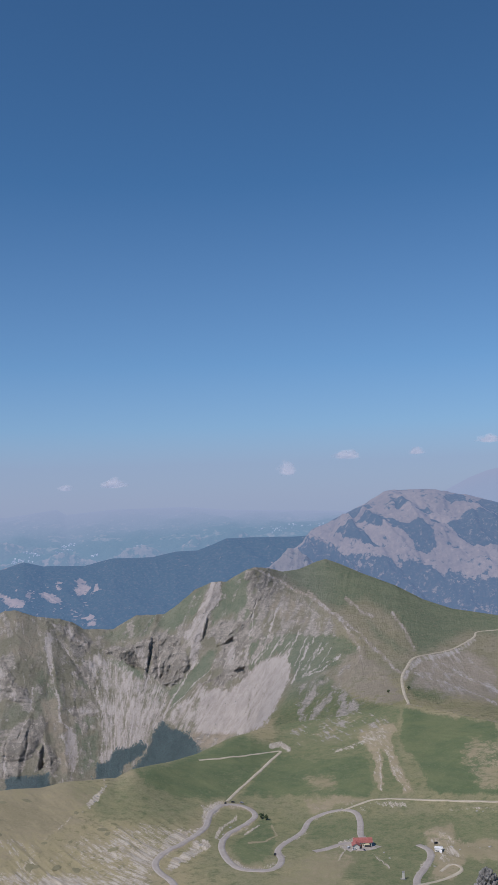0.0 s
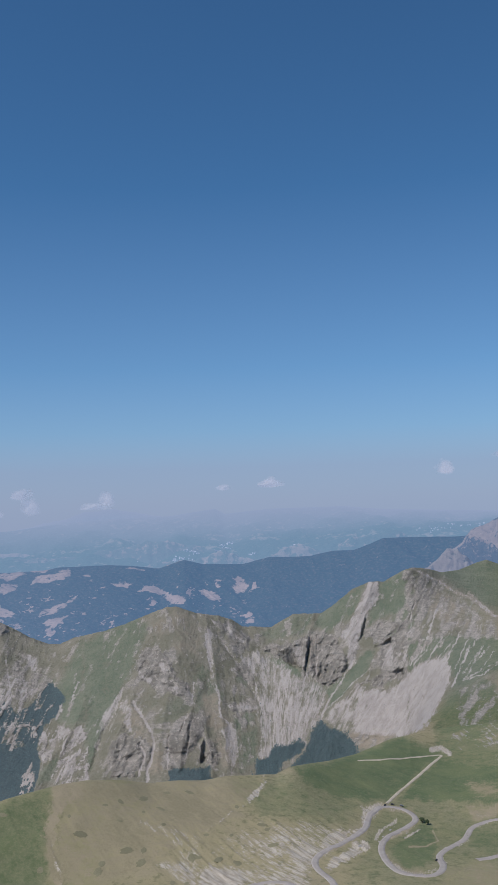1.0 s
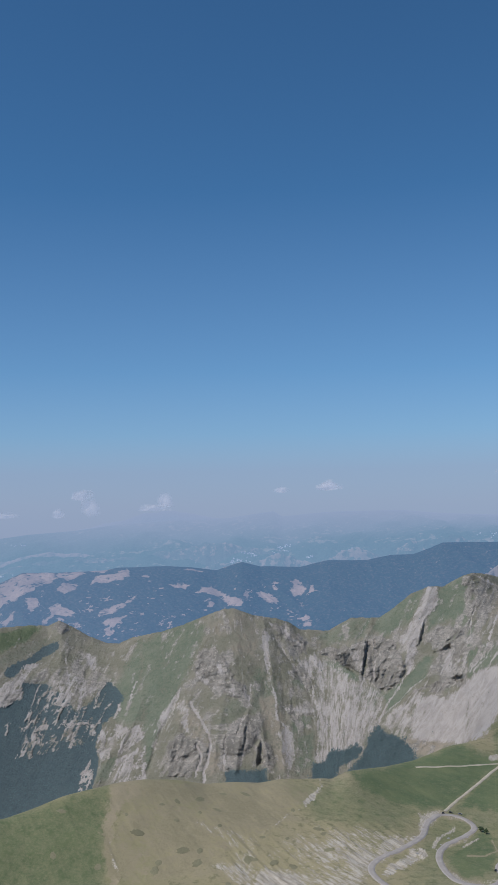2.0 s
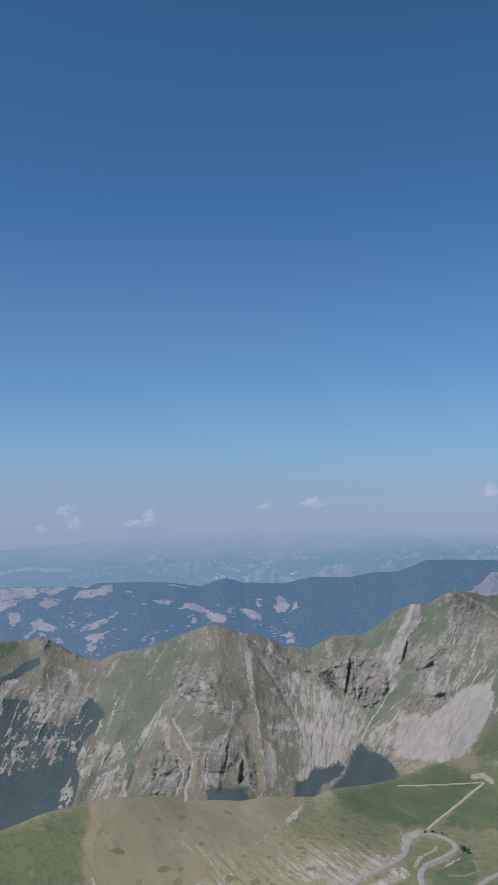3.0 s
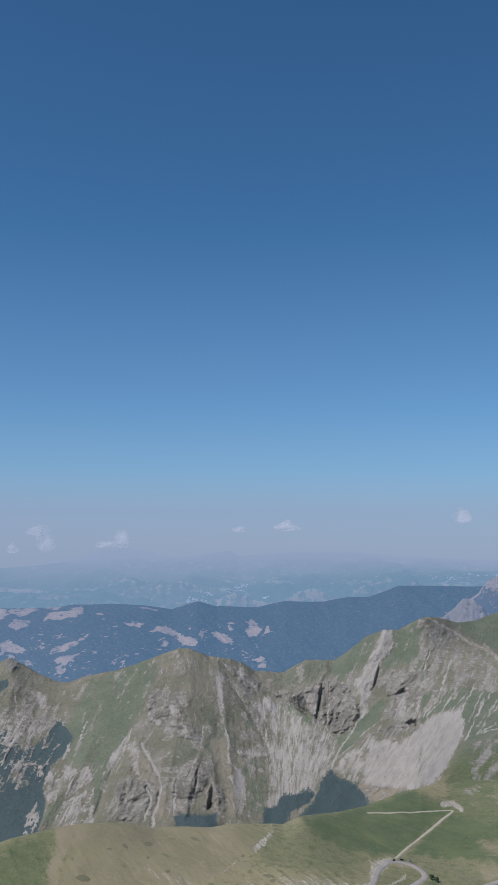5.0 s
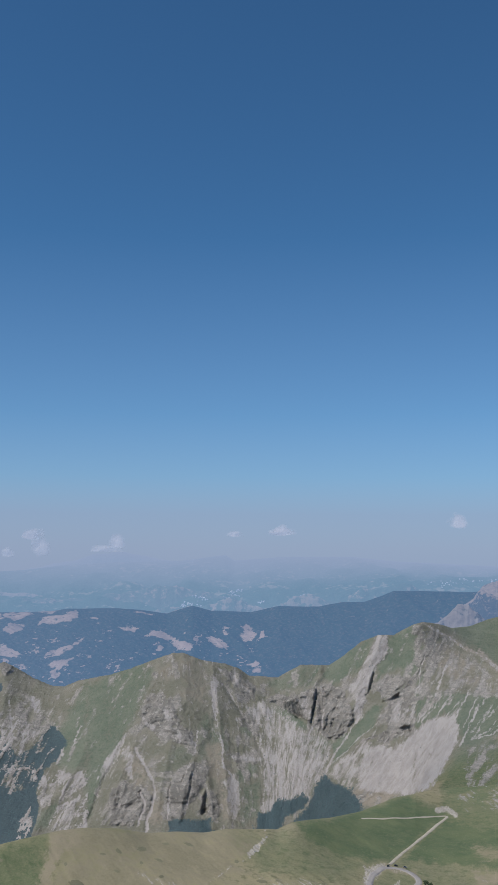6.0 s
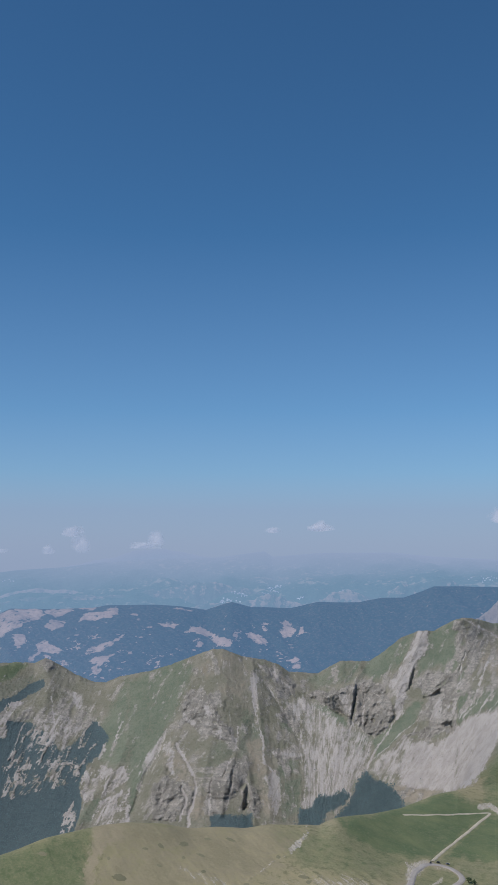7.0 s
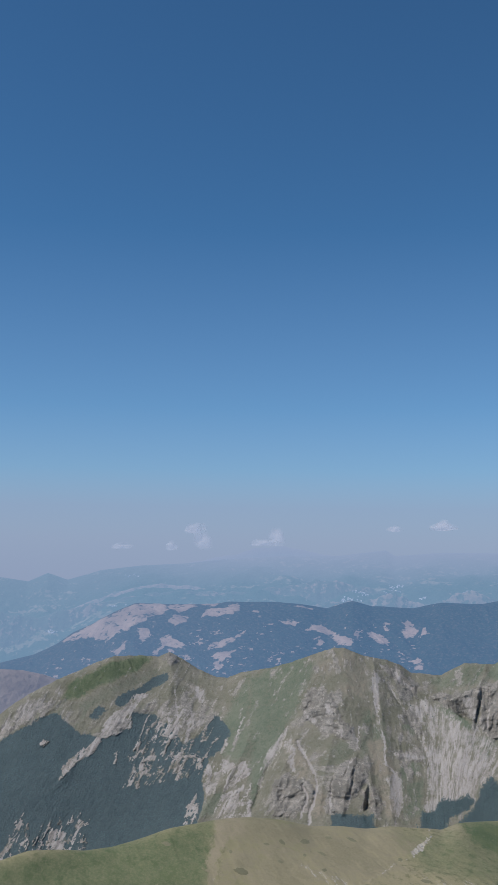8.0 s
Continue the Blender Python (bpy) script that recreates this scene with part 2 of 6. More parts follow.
def knots(az):
    """Distance and height (from the eye) of the land's main lines, near to far, at each bearing."""
    one = np.ones_like(az)
    spur_el, spur_r = along(SPUR, az, 0.22), along(SPUR_R, az, 2.0)
    shelf_el = along(SPUR, az, 2.6)
    crest_el, crest_r = along(CREST, az, 0.05) + 0.05 * fractal(az * 2.6, 0 * az, 4, 5, 0.6) * (1 - smooth(1.0, 3.0, az)), along(CREST_R, az, 1.8)
    base_r = along(BASE_R, az, 1.5)
    right = smooth(-2.0, 2.5, az) * (1 - smooth(60, 90, az))
    base_el = (1 - right) * (shelf_el - 1.1) + right * (spur_el + 0.32 * (crest_el - spur_el))
    tan = lambda e: np.tan(np.radians(e))
    lines = [
        (0.0 * one, -1.75 * one),
        (40 * one, 40 * tan(-33) * one),
        (330 * one, 330 * tan(-30.5) * one),
        (640 * one, 640 * tan(-25.6) * one),
        (850 * one, 850 * tan(-21.4) * one),
    ]
    shelf_r = 850 + 0.55 * (spur_r - 850)
    lines.append((shelf_r, shelf_r * tan(-21.4 + 0.64 * (shelf_el + 21.4))))
    lines.append((spur_r, spur_r * tan(spur_el)))
    lines.append((base_r, base_r * tan(base_el)))
    mid_r = base_r + 0.50 * (crest_r - base_r)
    base_z, crest_z = base_r * tan(base_el), crest_r * tan(crest_el)
    soft_z = crest_r * tan((1 - right) * along(CREST, az, 0.35) + right * along(CREST, az, 1.3))
    mid_z = base_z + (0.42 + 0.06 * right) * (soft_z - base_z)
    lines.append((mid_r, mid_z))
    lines.append((mid_r + 0.64 * (crest_r - mid_r), mid_z + 0.66 * (soft_z - mid_z)))
    lines.append((crest_r, crest_z))
    lines.append((crest_r + 330, crest_r * tan(crest_el) - 190))
    return [np.array(k) for k in zip(*lines)]


def steps(r_k, v_k, counts):
    """Monotone cubic rows of v between the main lines, at even steps of distance."""
    n = len(r_k)
    d = [(v_k[i + 1] - v_k[i]) / (r_k[i + 1] - r_k[i]) for i in range(n - 1)]
    m = [d[0]] + [np.where(d[i - 1] * d[i] > 0, 2 * d[i - 1] * d[i] / (d[i - 1] + d[i] + 1e-12), 0) for i in range(1, n - 1)] + [d[-1]]
    r, v, belt = [], [], []
    for i in range(n - 1):
        w = r_k[i + 1] - r_k[i]
        for k in range(counts[i] + (i == n - 2)):
            t = k / counts[i]
            h00, h10, h01, h11 = 2 * t ** 3 - 3 * t ** 2 + 1, t ** 3 - 2 * t ** 2 + t, -2 * t ** 3 + 3 * t ** 2, t ** 3 - t ** 2
            r.append(r_k[i] + t * w)
            v.append(h00 * v_k[i] + h10 * w * m[i] + h01 * v_k[i + 1] + h11 * w * m[i + 1])
            belt.append(i + t)
    return np.array(r), np.array(v), np.array(belt)


def swept(az, r_k, z_k, counts, near=0):
    """The land between its main lines; past the first few it rises and falls as the summit sees it."""
    r, z, belt = steps(r_k, z_k, counts)
    slope = np.maximum(z_k / np.maximum(r_k, 1e-3), -0.62)
    far = r * steps(r_k, slope, counts)[1]
    return r, np.where((belt >= near)[:, None], far, z), belt


R_K, Z_K = knots(AZ)
R, Z, BELT = swept(AZ, R_K, Z_K, [6, 10, 24, 50, 110, 90, 130, 150, 122, 68, 40], 3)
BELT = np.where(BELT <= 8, BELT, np.where(BELT <= 10, 8 + (BELT - 8) / 2, BELT - 1))
BELT = np.where(BELT < 4, BELT, np.where(BELT < 6, 4 + (BELT - 4) / 2, BELT - 1))
AZ2, BELT2 = np.broadcast_to(AZ, R.shape), np.repeat(BELT[:, None], len(AZ), 1)
DIP = np.degrees(np.arctan2(Z, R))
X, Y = R * np.sin(np.radians(AZ2)), R * np.cos(np.radians(AZ2))

# ---- zones of cover, by bearing and dip, on the near land (belts 3-6) and the mountain (5-9) ----
LOOSE = 1 + 1.0 * (BELT2 < 5)
WARP_A = AZ2 + LOOSE * 0.16 * fractal(AZ2 * 1.3, DIP * 1.3, 4, 11) + 0.05 * grain(AZ2 * 9, DIP * 9, 15) + 0.05 * grain(AZ2 * 21, DIP * 13, 16)
WARP_E = DIP + LOOSE * 0.12 * fractal(AZ2 * 1.3, DIP * 1.3, 4, 21) + 0.04 * grain(AZ2 * 9, DIP * 9, 25) + 0.05 * grain(AZ2 * 21, DIP * 13, 26)
COVER = {name: np.zeros(R.shape) for name in ("lush", "soil", "rock", "scree", "wood", "high")}
# weight of the greyer mountain grass, which also carries painted haze
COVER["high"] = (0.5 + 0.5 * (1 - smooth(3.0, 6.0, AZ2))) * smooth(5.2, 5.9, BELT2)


def zone(name, points, belts=(3, 9.1), amount=1.0, soft=0.12):
    soft = 1.6 * soft + 0.08
    m = (BELT2 >= belts[0]) & (BELT2 <= belts[1])
    a, e = WARP_A[m], WARP_E[m]
    v = inside(points, a, e, soft)
    have = COVER[name][m]
    COVER[name][m] = np.maximum(have, amount * v) if amount > 0 else have * (1 + amount * v)


def seam(name, points, width, amount=1.0, belts=(3, 8), wander=1.0):
    """Cover laid along a line: a gully of stones, a worn edge, a bank."""
    m = (BELT2 >= belts[0]) & (BELT2 <= belts[1])
    a, e = AZ2[m] + wander * (WARP_A[m] - AZ2[m]), DIP[m] + wander * (WARP_E[m] - DIP[m])
    far = np.full(a.shape, 1e9)
    for (x0, y0), (x1, y1) in zip(points, points[1:]):
        t = np.clip(((a - x0) * (x1 - x0) + (e - y0) * (y1 - y0)) / ((x1 - x0) ** 2 + (y1 - y0) ** 2), 0, 1)
        far = np.minimum(far, np.hypot(a - x0 - t * (x1 - x0), e - y0 - t * (y1 - y0)))
    v = amount * (1 - smooth(0.3 * width, 1.5 * width, far))
    COVER[name][m] = np.maximum(COVER[name][m], v)


NEAR, MOUNT = (3, 5.6), (5.0, 9.1)
# limestone first, then what grows on it
zone("rock", [(-60, -25), (-60, 3), (1.5, 3), (2.5, -4.5), (6.6, -8), (7, -9.5), (3, -13.5), (1.2, -14), (-3, -15.2), (-8, -19)], (5.75, 9.1), 0.26, 0.3)
zone("rock", [(-19.65, -15.31), (-19.75, -8.02), (-18.25, -7.32), (-16.58, -6.8), (-15.82, -7.14), (-16.72, -9.33), (-17.21, -10.37), (-18.11, -12.1), (-18.92, -13.65), (-19.48, -15.31)], MOUNT, -0.6, 0.15)
zone("lush", [(-19.65, -15.31), (-19.75, -8.02), (-18.25, -7.32), (-16.58, -6.8), (-15.82, -7.14), (-16.72, -9.33), (-17.21, -10.37), (-18.11, -12.1), (-18.92, -13.65), (-19.48, -15.31)], MOUNT, 0.85, 0.15)
zone("rock", [(-21.64, -11.37), (-20.67, -9.31), (-19.69, -7.7), (-19.62, -12.59), (-20.45, -12.75), (-21.12, -12.45)], MOUNT, -0.6, 0.15)
zone("lush", [(-21.64, -11.37), (-20.67, -9.31), (-19.69, -7.7), (-19.62, -12.59), (-20.45, -12.75), (-21.12, -12.45)], MOUNT, 0.85, 0.2)
zone("lush", [(-22.52, -15.63), (-22.15, -14.88), (-21.09, -14.2), (-21.24, -14.88), (-21.8, -15.77)], MOUNT, 0.7, 0.1)
zone("rock", [(-15.82, -6.98), (-14.74, -6.14), (-13.91, -6.2), (-12.41, -6.86), (-12.55, -8.34), (-12.74, -9.77), (-13.07, -10.72), (-13.73, -9.96), (-14.4, -8.79), (-15.36, -8.26)], MOUNT, -0.6, 0.15)
zone("soil", [(-15.82, -6.98), (-14.74, -6.14), (-13.91, -6.2), (-12.41, -6.86), (-12.55, -8.34), (-12.74, -9.77), (-13.07, -10.72), (-13.73, -9.96), (-14.4, -8.79), (-15.36, -8.26)], MOUNT, 0.35, 0.3)
zone("rock", [(-34.19, -10.59), (-33.13, -9.47), (-30.69, -8.5), (-27.88, -7.01), (-25.23, -6.69), (-23.9, -6.6), (-22.2, -7.88), (-21.67, -9.32), (-22.18, -9.01), (-23.87, -7.89), (-24.54, -7.86), (-26.18, -8.54), (-27.65, -9.24), (-28.93, -10.17), (-30.81, -9.51), (-31.88, -8.95), (-33.28, -9.69)], MOUNT, -0.65, 0.1)
zone("lush", [(-30.66, -9.2), (-30.44, -8.5), (-29.49, -7.88), (-27.87, -7.17), (-26.23, -6.8), (-25.48, -6.96), (-26.21, -7.58), (-27.35, -8.05), (-28.65, -8.52), (-29.45, -9.02), (-30.26, -9.23)], MOUNT, 1.0, 0.06)
zone("high", [(-30.66, -9.2), (-30.44, -8.5), (-29.49, -7.88), (-27.87, -7.17), (-26.23, -6.8), (-25.48, -6.96), (-26.21, -7.58), (-27.35, -8.05), (-28.65, -8.52), (-29.45, -9.02), (-30.26, -9.23)], MOUNT, -0.75, 0.1)
zone("lush", [(-30.23, -9.91), (-29.44, -9.3), (-27.51, -8.37), (-25.87, -7.74), (-24.88, -7.74), (-26.19, -8.46), (-27.82, -9.16), (-29.1, -9.93)], MOUNT, 0.45, 0.2)
zone("rock", [(-34.19, -10.59), (-33.13, -9.47), (-31.87, -9.03), (-30.86, -9.44), (-32.15, -10.26), (-33.23, -10.92), (-33.85, -11.21), (-34.15, -11.42)], MOUNT, 0.75, 0.1)
zone("scree", [(-34.18, -10.74), (-33.12, -9.62), (-32.03, -9.18), (-31.22, -9.51), (-32.47, -10.25), (-33.55, -10.84)], MOUNT, 0.45, 0.12)
zone("rock", [(-24.98, -7.01), (-24.74, -6.6), (-23.98, -6.76), (-23.89, -7.12), (-24.38, -7.38)], MOUNT, 0.85, 0.04)
zone("rock", [(-25.5, -9.33), (-24.18, -9.02), (-23.02, -8.53), (-22.09, -9.25), (-21.74, -10.19), (-22.47, -11.22), (-23.63, -11.53), (-24.47, -10.91), (-26.14, -10.31), (-26.48, -9.88)], MOUNT, 0.46, 0.12)
zone("scree", [(-23.02, -8.56), (-22.43, -8.77), (-22.25, -9.72), (-22.64, -9.41)], MOUNT, 0.62, 0.06)
zone("scree", [(-21.34, -8.97), (-21.67, -9.4), (-22.08, -9.77), (-21.97, -9.42)], MOUNT, 0.6, 0.05)
zone("rock", [(-16.64, -9.64), (-16.2, -8.6), (-15.36, -8.45), (-14.73, -9.12), (-14.36, -10.06), (-13.53, -10.73), (-13.53, -11.39), (-14.55, -11.27), (-15.55, -10.98), (-16.38, -10.35)], MOUNT, 0.95, 0.08)
zone("scree", [(-15.39, -9.37), (-14.89, -9.44), (-14.56, -10.3), (-15.14, -10.13)], MOUNT, 0.6, 0.07)
zone("scree", [(-16.59, -9.75), (-15.72, -10.3), (-14.22, -10.76), (-13.89, -11.21), (-15.22, -11.07), (-16.38, -10.32)], MOUNT, 0.5, 0.07)
zone("rock", [(-12.17, -7.08), (-11.43, -7.15), (-10.69, -7.48), (-9.88, -8.24), (-9.56, -9.1), (-10.37, -8.74), (-11.43, -7.9)], MOUNT, 0.85, 0.06)
zone("scree", [(-12.05, -7.17), (-11.43, -7.28), (-10.58, -7.83), (-9.96, -8.59), (-10.69, -8.27), (-11.51, -7.7)], MOUNT, 0.62, 0.05)
zone("rock", [(-11.35, -10.06), (-10.7, -9.82), (-9.8, -9.03), (-9.4, -9.95), (-9.17, -11.02), (-9.81, -11.05), (-10.46, -10.46)], MOUNT, 0.75, 0.1)
zone("scree", [(-11.35, -10.06), (-10.7, -9.82), (-9.8, -9.03), (-9.4, -9.95), (-9.81, -10.59), (-10.45, -10.38)], MOUNT, 0.45, 0.12)
zone("rock", [(-11.44, -11.92), (-9.81, -11.88), (-9.09, -12.46), (-9.82, -12.4), (-10.95, -12.36)], MOUNT, 0.9, 0.05)
zone("scree", [(-11.35, -11.98), (-9.9, -11.94), (-9.33, -12.33), (-10.79, -12.29)], MOUNT, 0.5, 0.05)
zone("rock", [(-18.24, -15.58), (-18.26, -13.94), (-17.52, -13.24), (-16.36, -13.44), (-15.78, -14.18), (-16.1, -15.38), (-17, -15.7)], MOUNT, 0.95, 0.1)
zone("rock", [(-15.27, -15.5), (-15.04, -13.85), (-14.38, -12.92), (-13.56, -12.28), (-12.74, -12.25), (-12.66, -13.31), (-13.15, -14.09), (-13.88, -15.31)], MOUNT, 0.9, 0.1)
zone("rock", [(-12.66, -15.25), (-12.54, -13.91), (-11.93, -13.73), (-11.77, -15.21)], MOUNT, 0.75, 0.08)
zone("lush", [(-15.46, -12.5), (-14.39, -11.46), (-13.32, -11.5), (-13.4, -12.2), (-14.55, -12.93), (-15.2, -13.86), (-15.53, -13.42)], MOUNT, 0.5, 0.12)
zone("lush", [(-12.58, -10.7), (-11.76, -10.2), (-11.43, -11.74), (-11.6, -12.81), (-12.25, -13.45), (-12.66, -12.25)], MOUNT, 0.5, 0.15)
zone("lush", [(-10.62, -10.47), (-10.21, -9.91), (-9.73, -10.43), (-10.13, -11.07)], MOUNT, 0.85, 0.08)
zone("lush", [(-10.79, -12.85), (-9.82, -12.35), (-9.58, -12.79), (-10.39, -13.43), (-10.71, -13.38)], MOUNT, 0.85, 0.08)
zone("lush", [(-10.47, -13.66), (-9.5, -13.16), (-9.48, -15.09), (-10.6, -15.74)], MOUNT, 0.7, 0.1)
zone("lush", [(-13.15, -10.18), (-12.74, -9.77), (-12.41, -10.23), (-12.74, -11.95), (-13.15, -12.42)], MOUNT, 0.6, 0.1)
zone("soil", [(-12.74, -12.1), (-11.76, -11.91), (-11.6, -12.97), (-12.41, -13.3)], MOUNT, 0.7, 0.1)
zone("rock", [(-18.04, -11.56), (-17.25, -10.6), (-18.06, -12.28), (-18.81, -13.64), (-18.98, -13.04), (-18.49, -12.11)], MOUNT, -0.7, 0.05)
zone("scree", [(-18.04, -11.56), (-17.25, -10.6), (-18.06, -12.28), (-18.81, -13.64), (-18.98, -13.04), (-18.49, -12.11)], MOUNT, 0.72, 0.05)
zone("rock", [(-17.7, -11.97), (-17.21, -11.27), (-16.97, -12.15), (-17.06, -12.85), (-16.72, -13.45), (-17.19, -13.28)], MOUNT, -0.7, 0.05)
zone("scree", [(-17.7, -11.97), (-17.21, -11.27), (-16.97, -12.15), (-17.06, -12.85), (-16.72, -13.45), (-17.19, -13.28)], MOUNT, 0.72, 0.05)
zone("scree", [(-12.41, -7.66), (-12.15, -7.59), (-11.97, -8.32), (-12.15, -9.72), (-12.35, -9.47)], MOUNT, 0.95, 0.03)
zone("scree", [(-11.8, -13.46), (-11.08, -13.12), (-10.66, -13.4), (-10.7, -14.6), (-10.93, -15.23), (-11.12, -15.91), (-11.21, -14.59)], MOUNT, 0.85, 0.05)
zone("scree", [(-9.8, -8.71), (-8.83, -9.18), (-7.87, -9.72), (-6.77, -10.44), (-5.83, -10.99), (-5.21, -11.56), (-5.51, -12.47), (-5.98, -13.1), (-6.65, -14.32), (-8.24, -15.45), (-9.48, -15.53), (-9.1, -13.89), (-9.4, -12.1), (-9.17, -11.02), (-9.68, -9.96)], MOUNT, 0.66, 0.2)
zone("rock", [(-9.8, -8.71), (-8.83, -9.18), (-7.87, -9.72), (-6.77, -10.44), (-5.83, -10.99), (-5.21, -11.56), (-5.51, -12.47), (-5.98, -13.1), (-6.65, -14.32), (-8.24, -15.45), (-9.48, -15.53), (-9.1, -13.89), (-9.4, -12.1), (-9.17, -11.02), (-9.68, -9.96)], MOUNT, -0.5, 0.1)
zone("lush", [(-8.7, -9.42), (-7.87, -9.44), (-7, -9.96), (-6.42, -10.49), (-6.93, -10.6), (-7.88, -10.06)], MOUNT, 0.9, 0.06)
zone("lush", [(-8.64, -9.12), (-7.95, -9.18), (-7.15, -9.86), (-6.66, -10.36), (-7.32, -10.41)], MOUNT, 0.85, 0.08)
zone("rock", [(-9.15, -8.84), (-8.7, -8.48), (-7.99, -8.67), (-7.22, -8.52), (-6.19, -8.08), (-6.12, -8.86), (-6.6, -10.04), (-7.08, -9.87), (-8.19, -9.3)], MOUNT, 1.0, 0.07)
zone("scree", [(-7.28, -8.92), (-6.35, -8.56), (-6.52, -9.84), (-6.95, -9.86)], MOUNT, 0.5, 0.05)
zone("lush", [(-9.24, -7.83), (-8.25, -7.53), (-6.91, -6.89), (-5.92, -6.93), (-6.27, -7.97), (-7.77, -8.23), (-8.6, -8.51)], MOUNT, 0.6, 0.1)
zone("rock", [(-6.33, -10.38), (-6.11, -8.14), (-5.44, -7.93), (-4.62, -8.21), (-3.98, -9.52), (-3.83, -10.01), (-4.69, -10.93), (-5.52, -11.05)], MOUNT, 1.0, 0.06)
zone("lush", [(-5.38, -6.79), (-4.22, -6.02), (-2.78, -5.12), (-3.49, -6.62), (-4.44, -7.73), (-5.28, -7.94), (-5.76, -7.43)], MOUNT, 0.95, 0.1)
zone("rock", [(-5.38, -6.79), (-4.22, -6.02), (-2.78, -5.12), (-3.49, -6.62), (-4.44, -7.73), (-5.28, -7.94), (-5.76, -7.43)], MOUNT, -0.7, 0.1)
zone("lush", [(-1.85, -5.22), (-1.17, -4.88), (-0.14, -4.33), (-0.23, -7.13), (-1.23, -6.99), (-2.51, -7.47), (-2.48, -6.49)], MOUNT, 0.95, 0.1)
zone("rock", [(-1.85, -5.22), (-1.17, -4.88), (-0.14, -4.33), (-0.23, -7.13), (-1.23, -6.99), (-2.51, -7.47), (-2.48, -6.49)], MOUNT, -0.7, 0.1)
zone("rock", [(-3.24, -6.63), (-2.52, -5), (-1.9, -4.99), (-1.92, -5.85), (-2.36, -6.49), (-2.89, -7.29), (-3.21, -8.75), (-3.63, -9.94), (-3.89, -9.88), (-3.8, -8.81), (-4.28, -8.22), (-3.73, -7.43)], MOUNT, 0.9, 0.05)
zone("scree", [(-3.24, -6.63), (-2.52, -5), (-1.9, -4.99), (-1.92, -5.85), (-2.36, -6.49), (-2.89, -7.29), (-3.21, -8.75), (-3.63, -9.94), (-3.89, -9.88), (-3.8, -8.81), (-4.28, -8.22), (-3.73, -7.43)], MOUNT, 0.72, 0.05)
zone("rock", [(-2.77, -7.87), (-1.91, -7.33), (-0.24, -7.38), (-0.33, -10.61), (-2.02, -11.04), (-3.02, -10.92), (-2.16, -10.23), (-2.13, -9.03)], MOUNT, 0.72, 0.1)
zone("scree", [(-1.96, -8.79), (-0.96, -8.99), (-0.28, -8.84), (-0.32, -9.97), (-1.66, -10.09)], MOUNT, 0.45, 0.1)
zone("lush", [(-5.36, -11.38), (-3.92, -10.3), (-2.94, -9.11), (-2.38, -9.13), (-2.92, -10.21), (-3.86, -11.21), (-5.05, -12.26)], MOUNT, 0.95, 0.05)
zone("rock", [(-5.36, -11.38), (-3.92, -10.3), (-2.94, -9.11), (-2.38, -9.13), (-2.92, -10.21), (-3.86, -11.21), (-5.05, -12.26)], MOUNT, -0.8, 0.05)
zone("scree", [(-5.57, -12.93), (-4.72, -12.04), (-3.36, -10.99), (-3.03, -11.32), (-3.73, -12.39), (-3.93, -13.63), (-4.75, -13.52)], MOUNT, 0.55, 0.1)
zone("lush", [(-7.5, -10.8), (-6.34, -10.86), (-5.02, -11.08), (-6.05, -12.29), (-7.02, -11.61)], MOUNT, 0.5, 0.12)
zone("scree", [(-3.83, -13.67), (-3.41, -11.7), (-2.83, -11.32), (-1.45, -11.5), (-0.33, -10.29), (-0.44, -13.83), (-2.44, -13.92)], MOUNT, 1.0, 0.07)
zone("scree", [(-0.52, -13.76), (-0.42, -10.61), (0.62, -9.68), (1.79, -9.47), (2.11, -10.04), (1.91, -11.15), (1.19, -12.55), (0.33, -13.5)], MOUNT, 1.0, 0.08)
zone("rock", [(-0.4, -4.4), (0.44, -4.34), (1.43, -5.12), (3.08, -6.15), (4.7, -7.66), (5.42, -8.48), (3.83, -8.62), (2.17, -8.26), (0.64, -8.87), (-0.36, -8.84)], MOUNT, 0.52, 0.12)
zone("scree", [(0.71, -6.75), (2.75, -5.82), (4.53, -7.66), (4.34, -8.47), (2.18, -7.93)], MOUNT, 0.22, 0.12)
zone("lush", [(-0.6, -5.39), (0.23, -5.91), (0.01, -7.71), (-0.85, -8.34)], MOUNT, 0.6, 0.1)
zone("lush", [(3.65, -8.94), (5.17, -8.32), (6.28, -9.06), (6.32, -9.62), (4.61, -10.08), (3.76, -10.71), (2.92, -10.85)], MOUNT, 0.75, 0.12)
zone("lush", [(0.5, -13.16), (1.54, -12.09), (2.25, -10.84), (3.59, -10.7), (2.88, -11.96), (1.67, -13.19)], MOUNT, 0.55, 0.1)
zone("lush", [(1.11, -4.29), (4.4, -3.7), (14.98, -7.14), (14.92, -8.42), (12.85, -8.21), (9.69, -9.56), (8.45, -7.28), (6.81, -6.26), (5.1, -6.9), (3.1, -5.86)], (5, 9.1), 0.85, 0.25)
zone("rock", [(2.24, -11.26), (3.96, -10.65), (4.96, -10.98), (6.26, -12.12), (5.9, -12.75), (3.5, -13.98), (2.15, -13.96), (3.05, -12.4)], (5, 9.1), 0.48, 0.2)
zone("soil", [(-4.29, -13.69), (-2.76, -13.68), (-1.27, -13.92), (-2.71, -14.64), (-3.95, -14.58)], (5, 9.1), 0.95, 0.06)

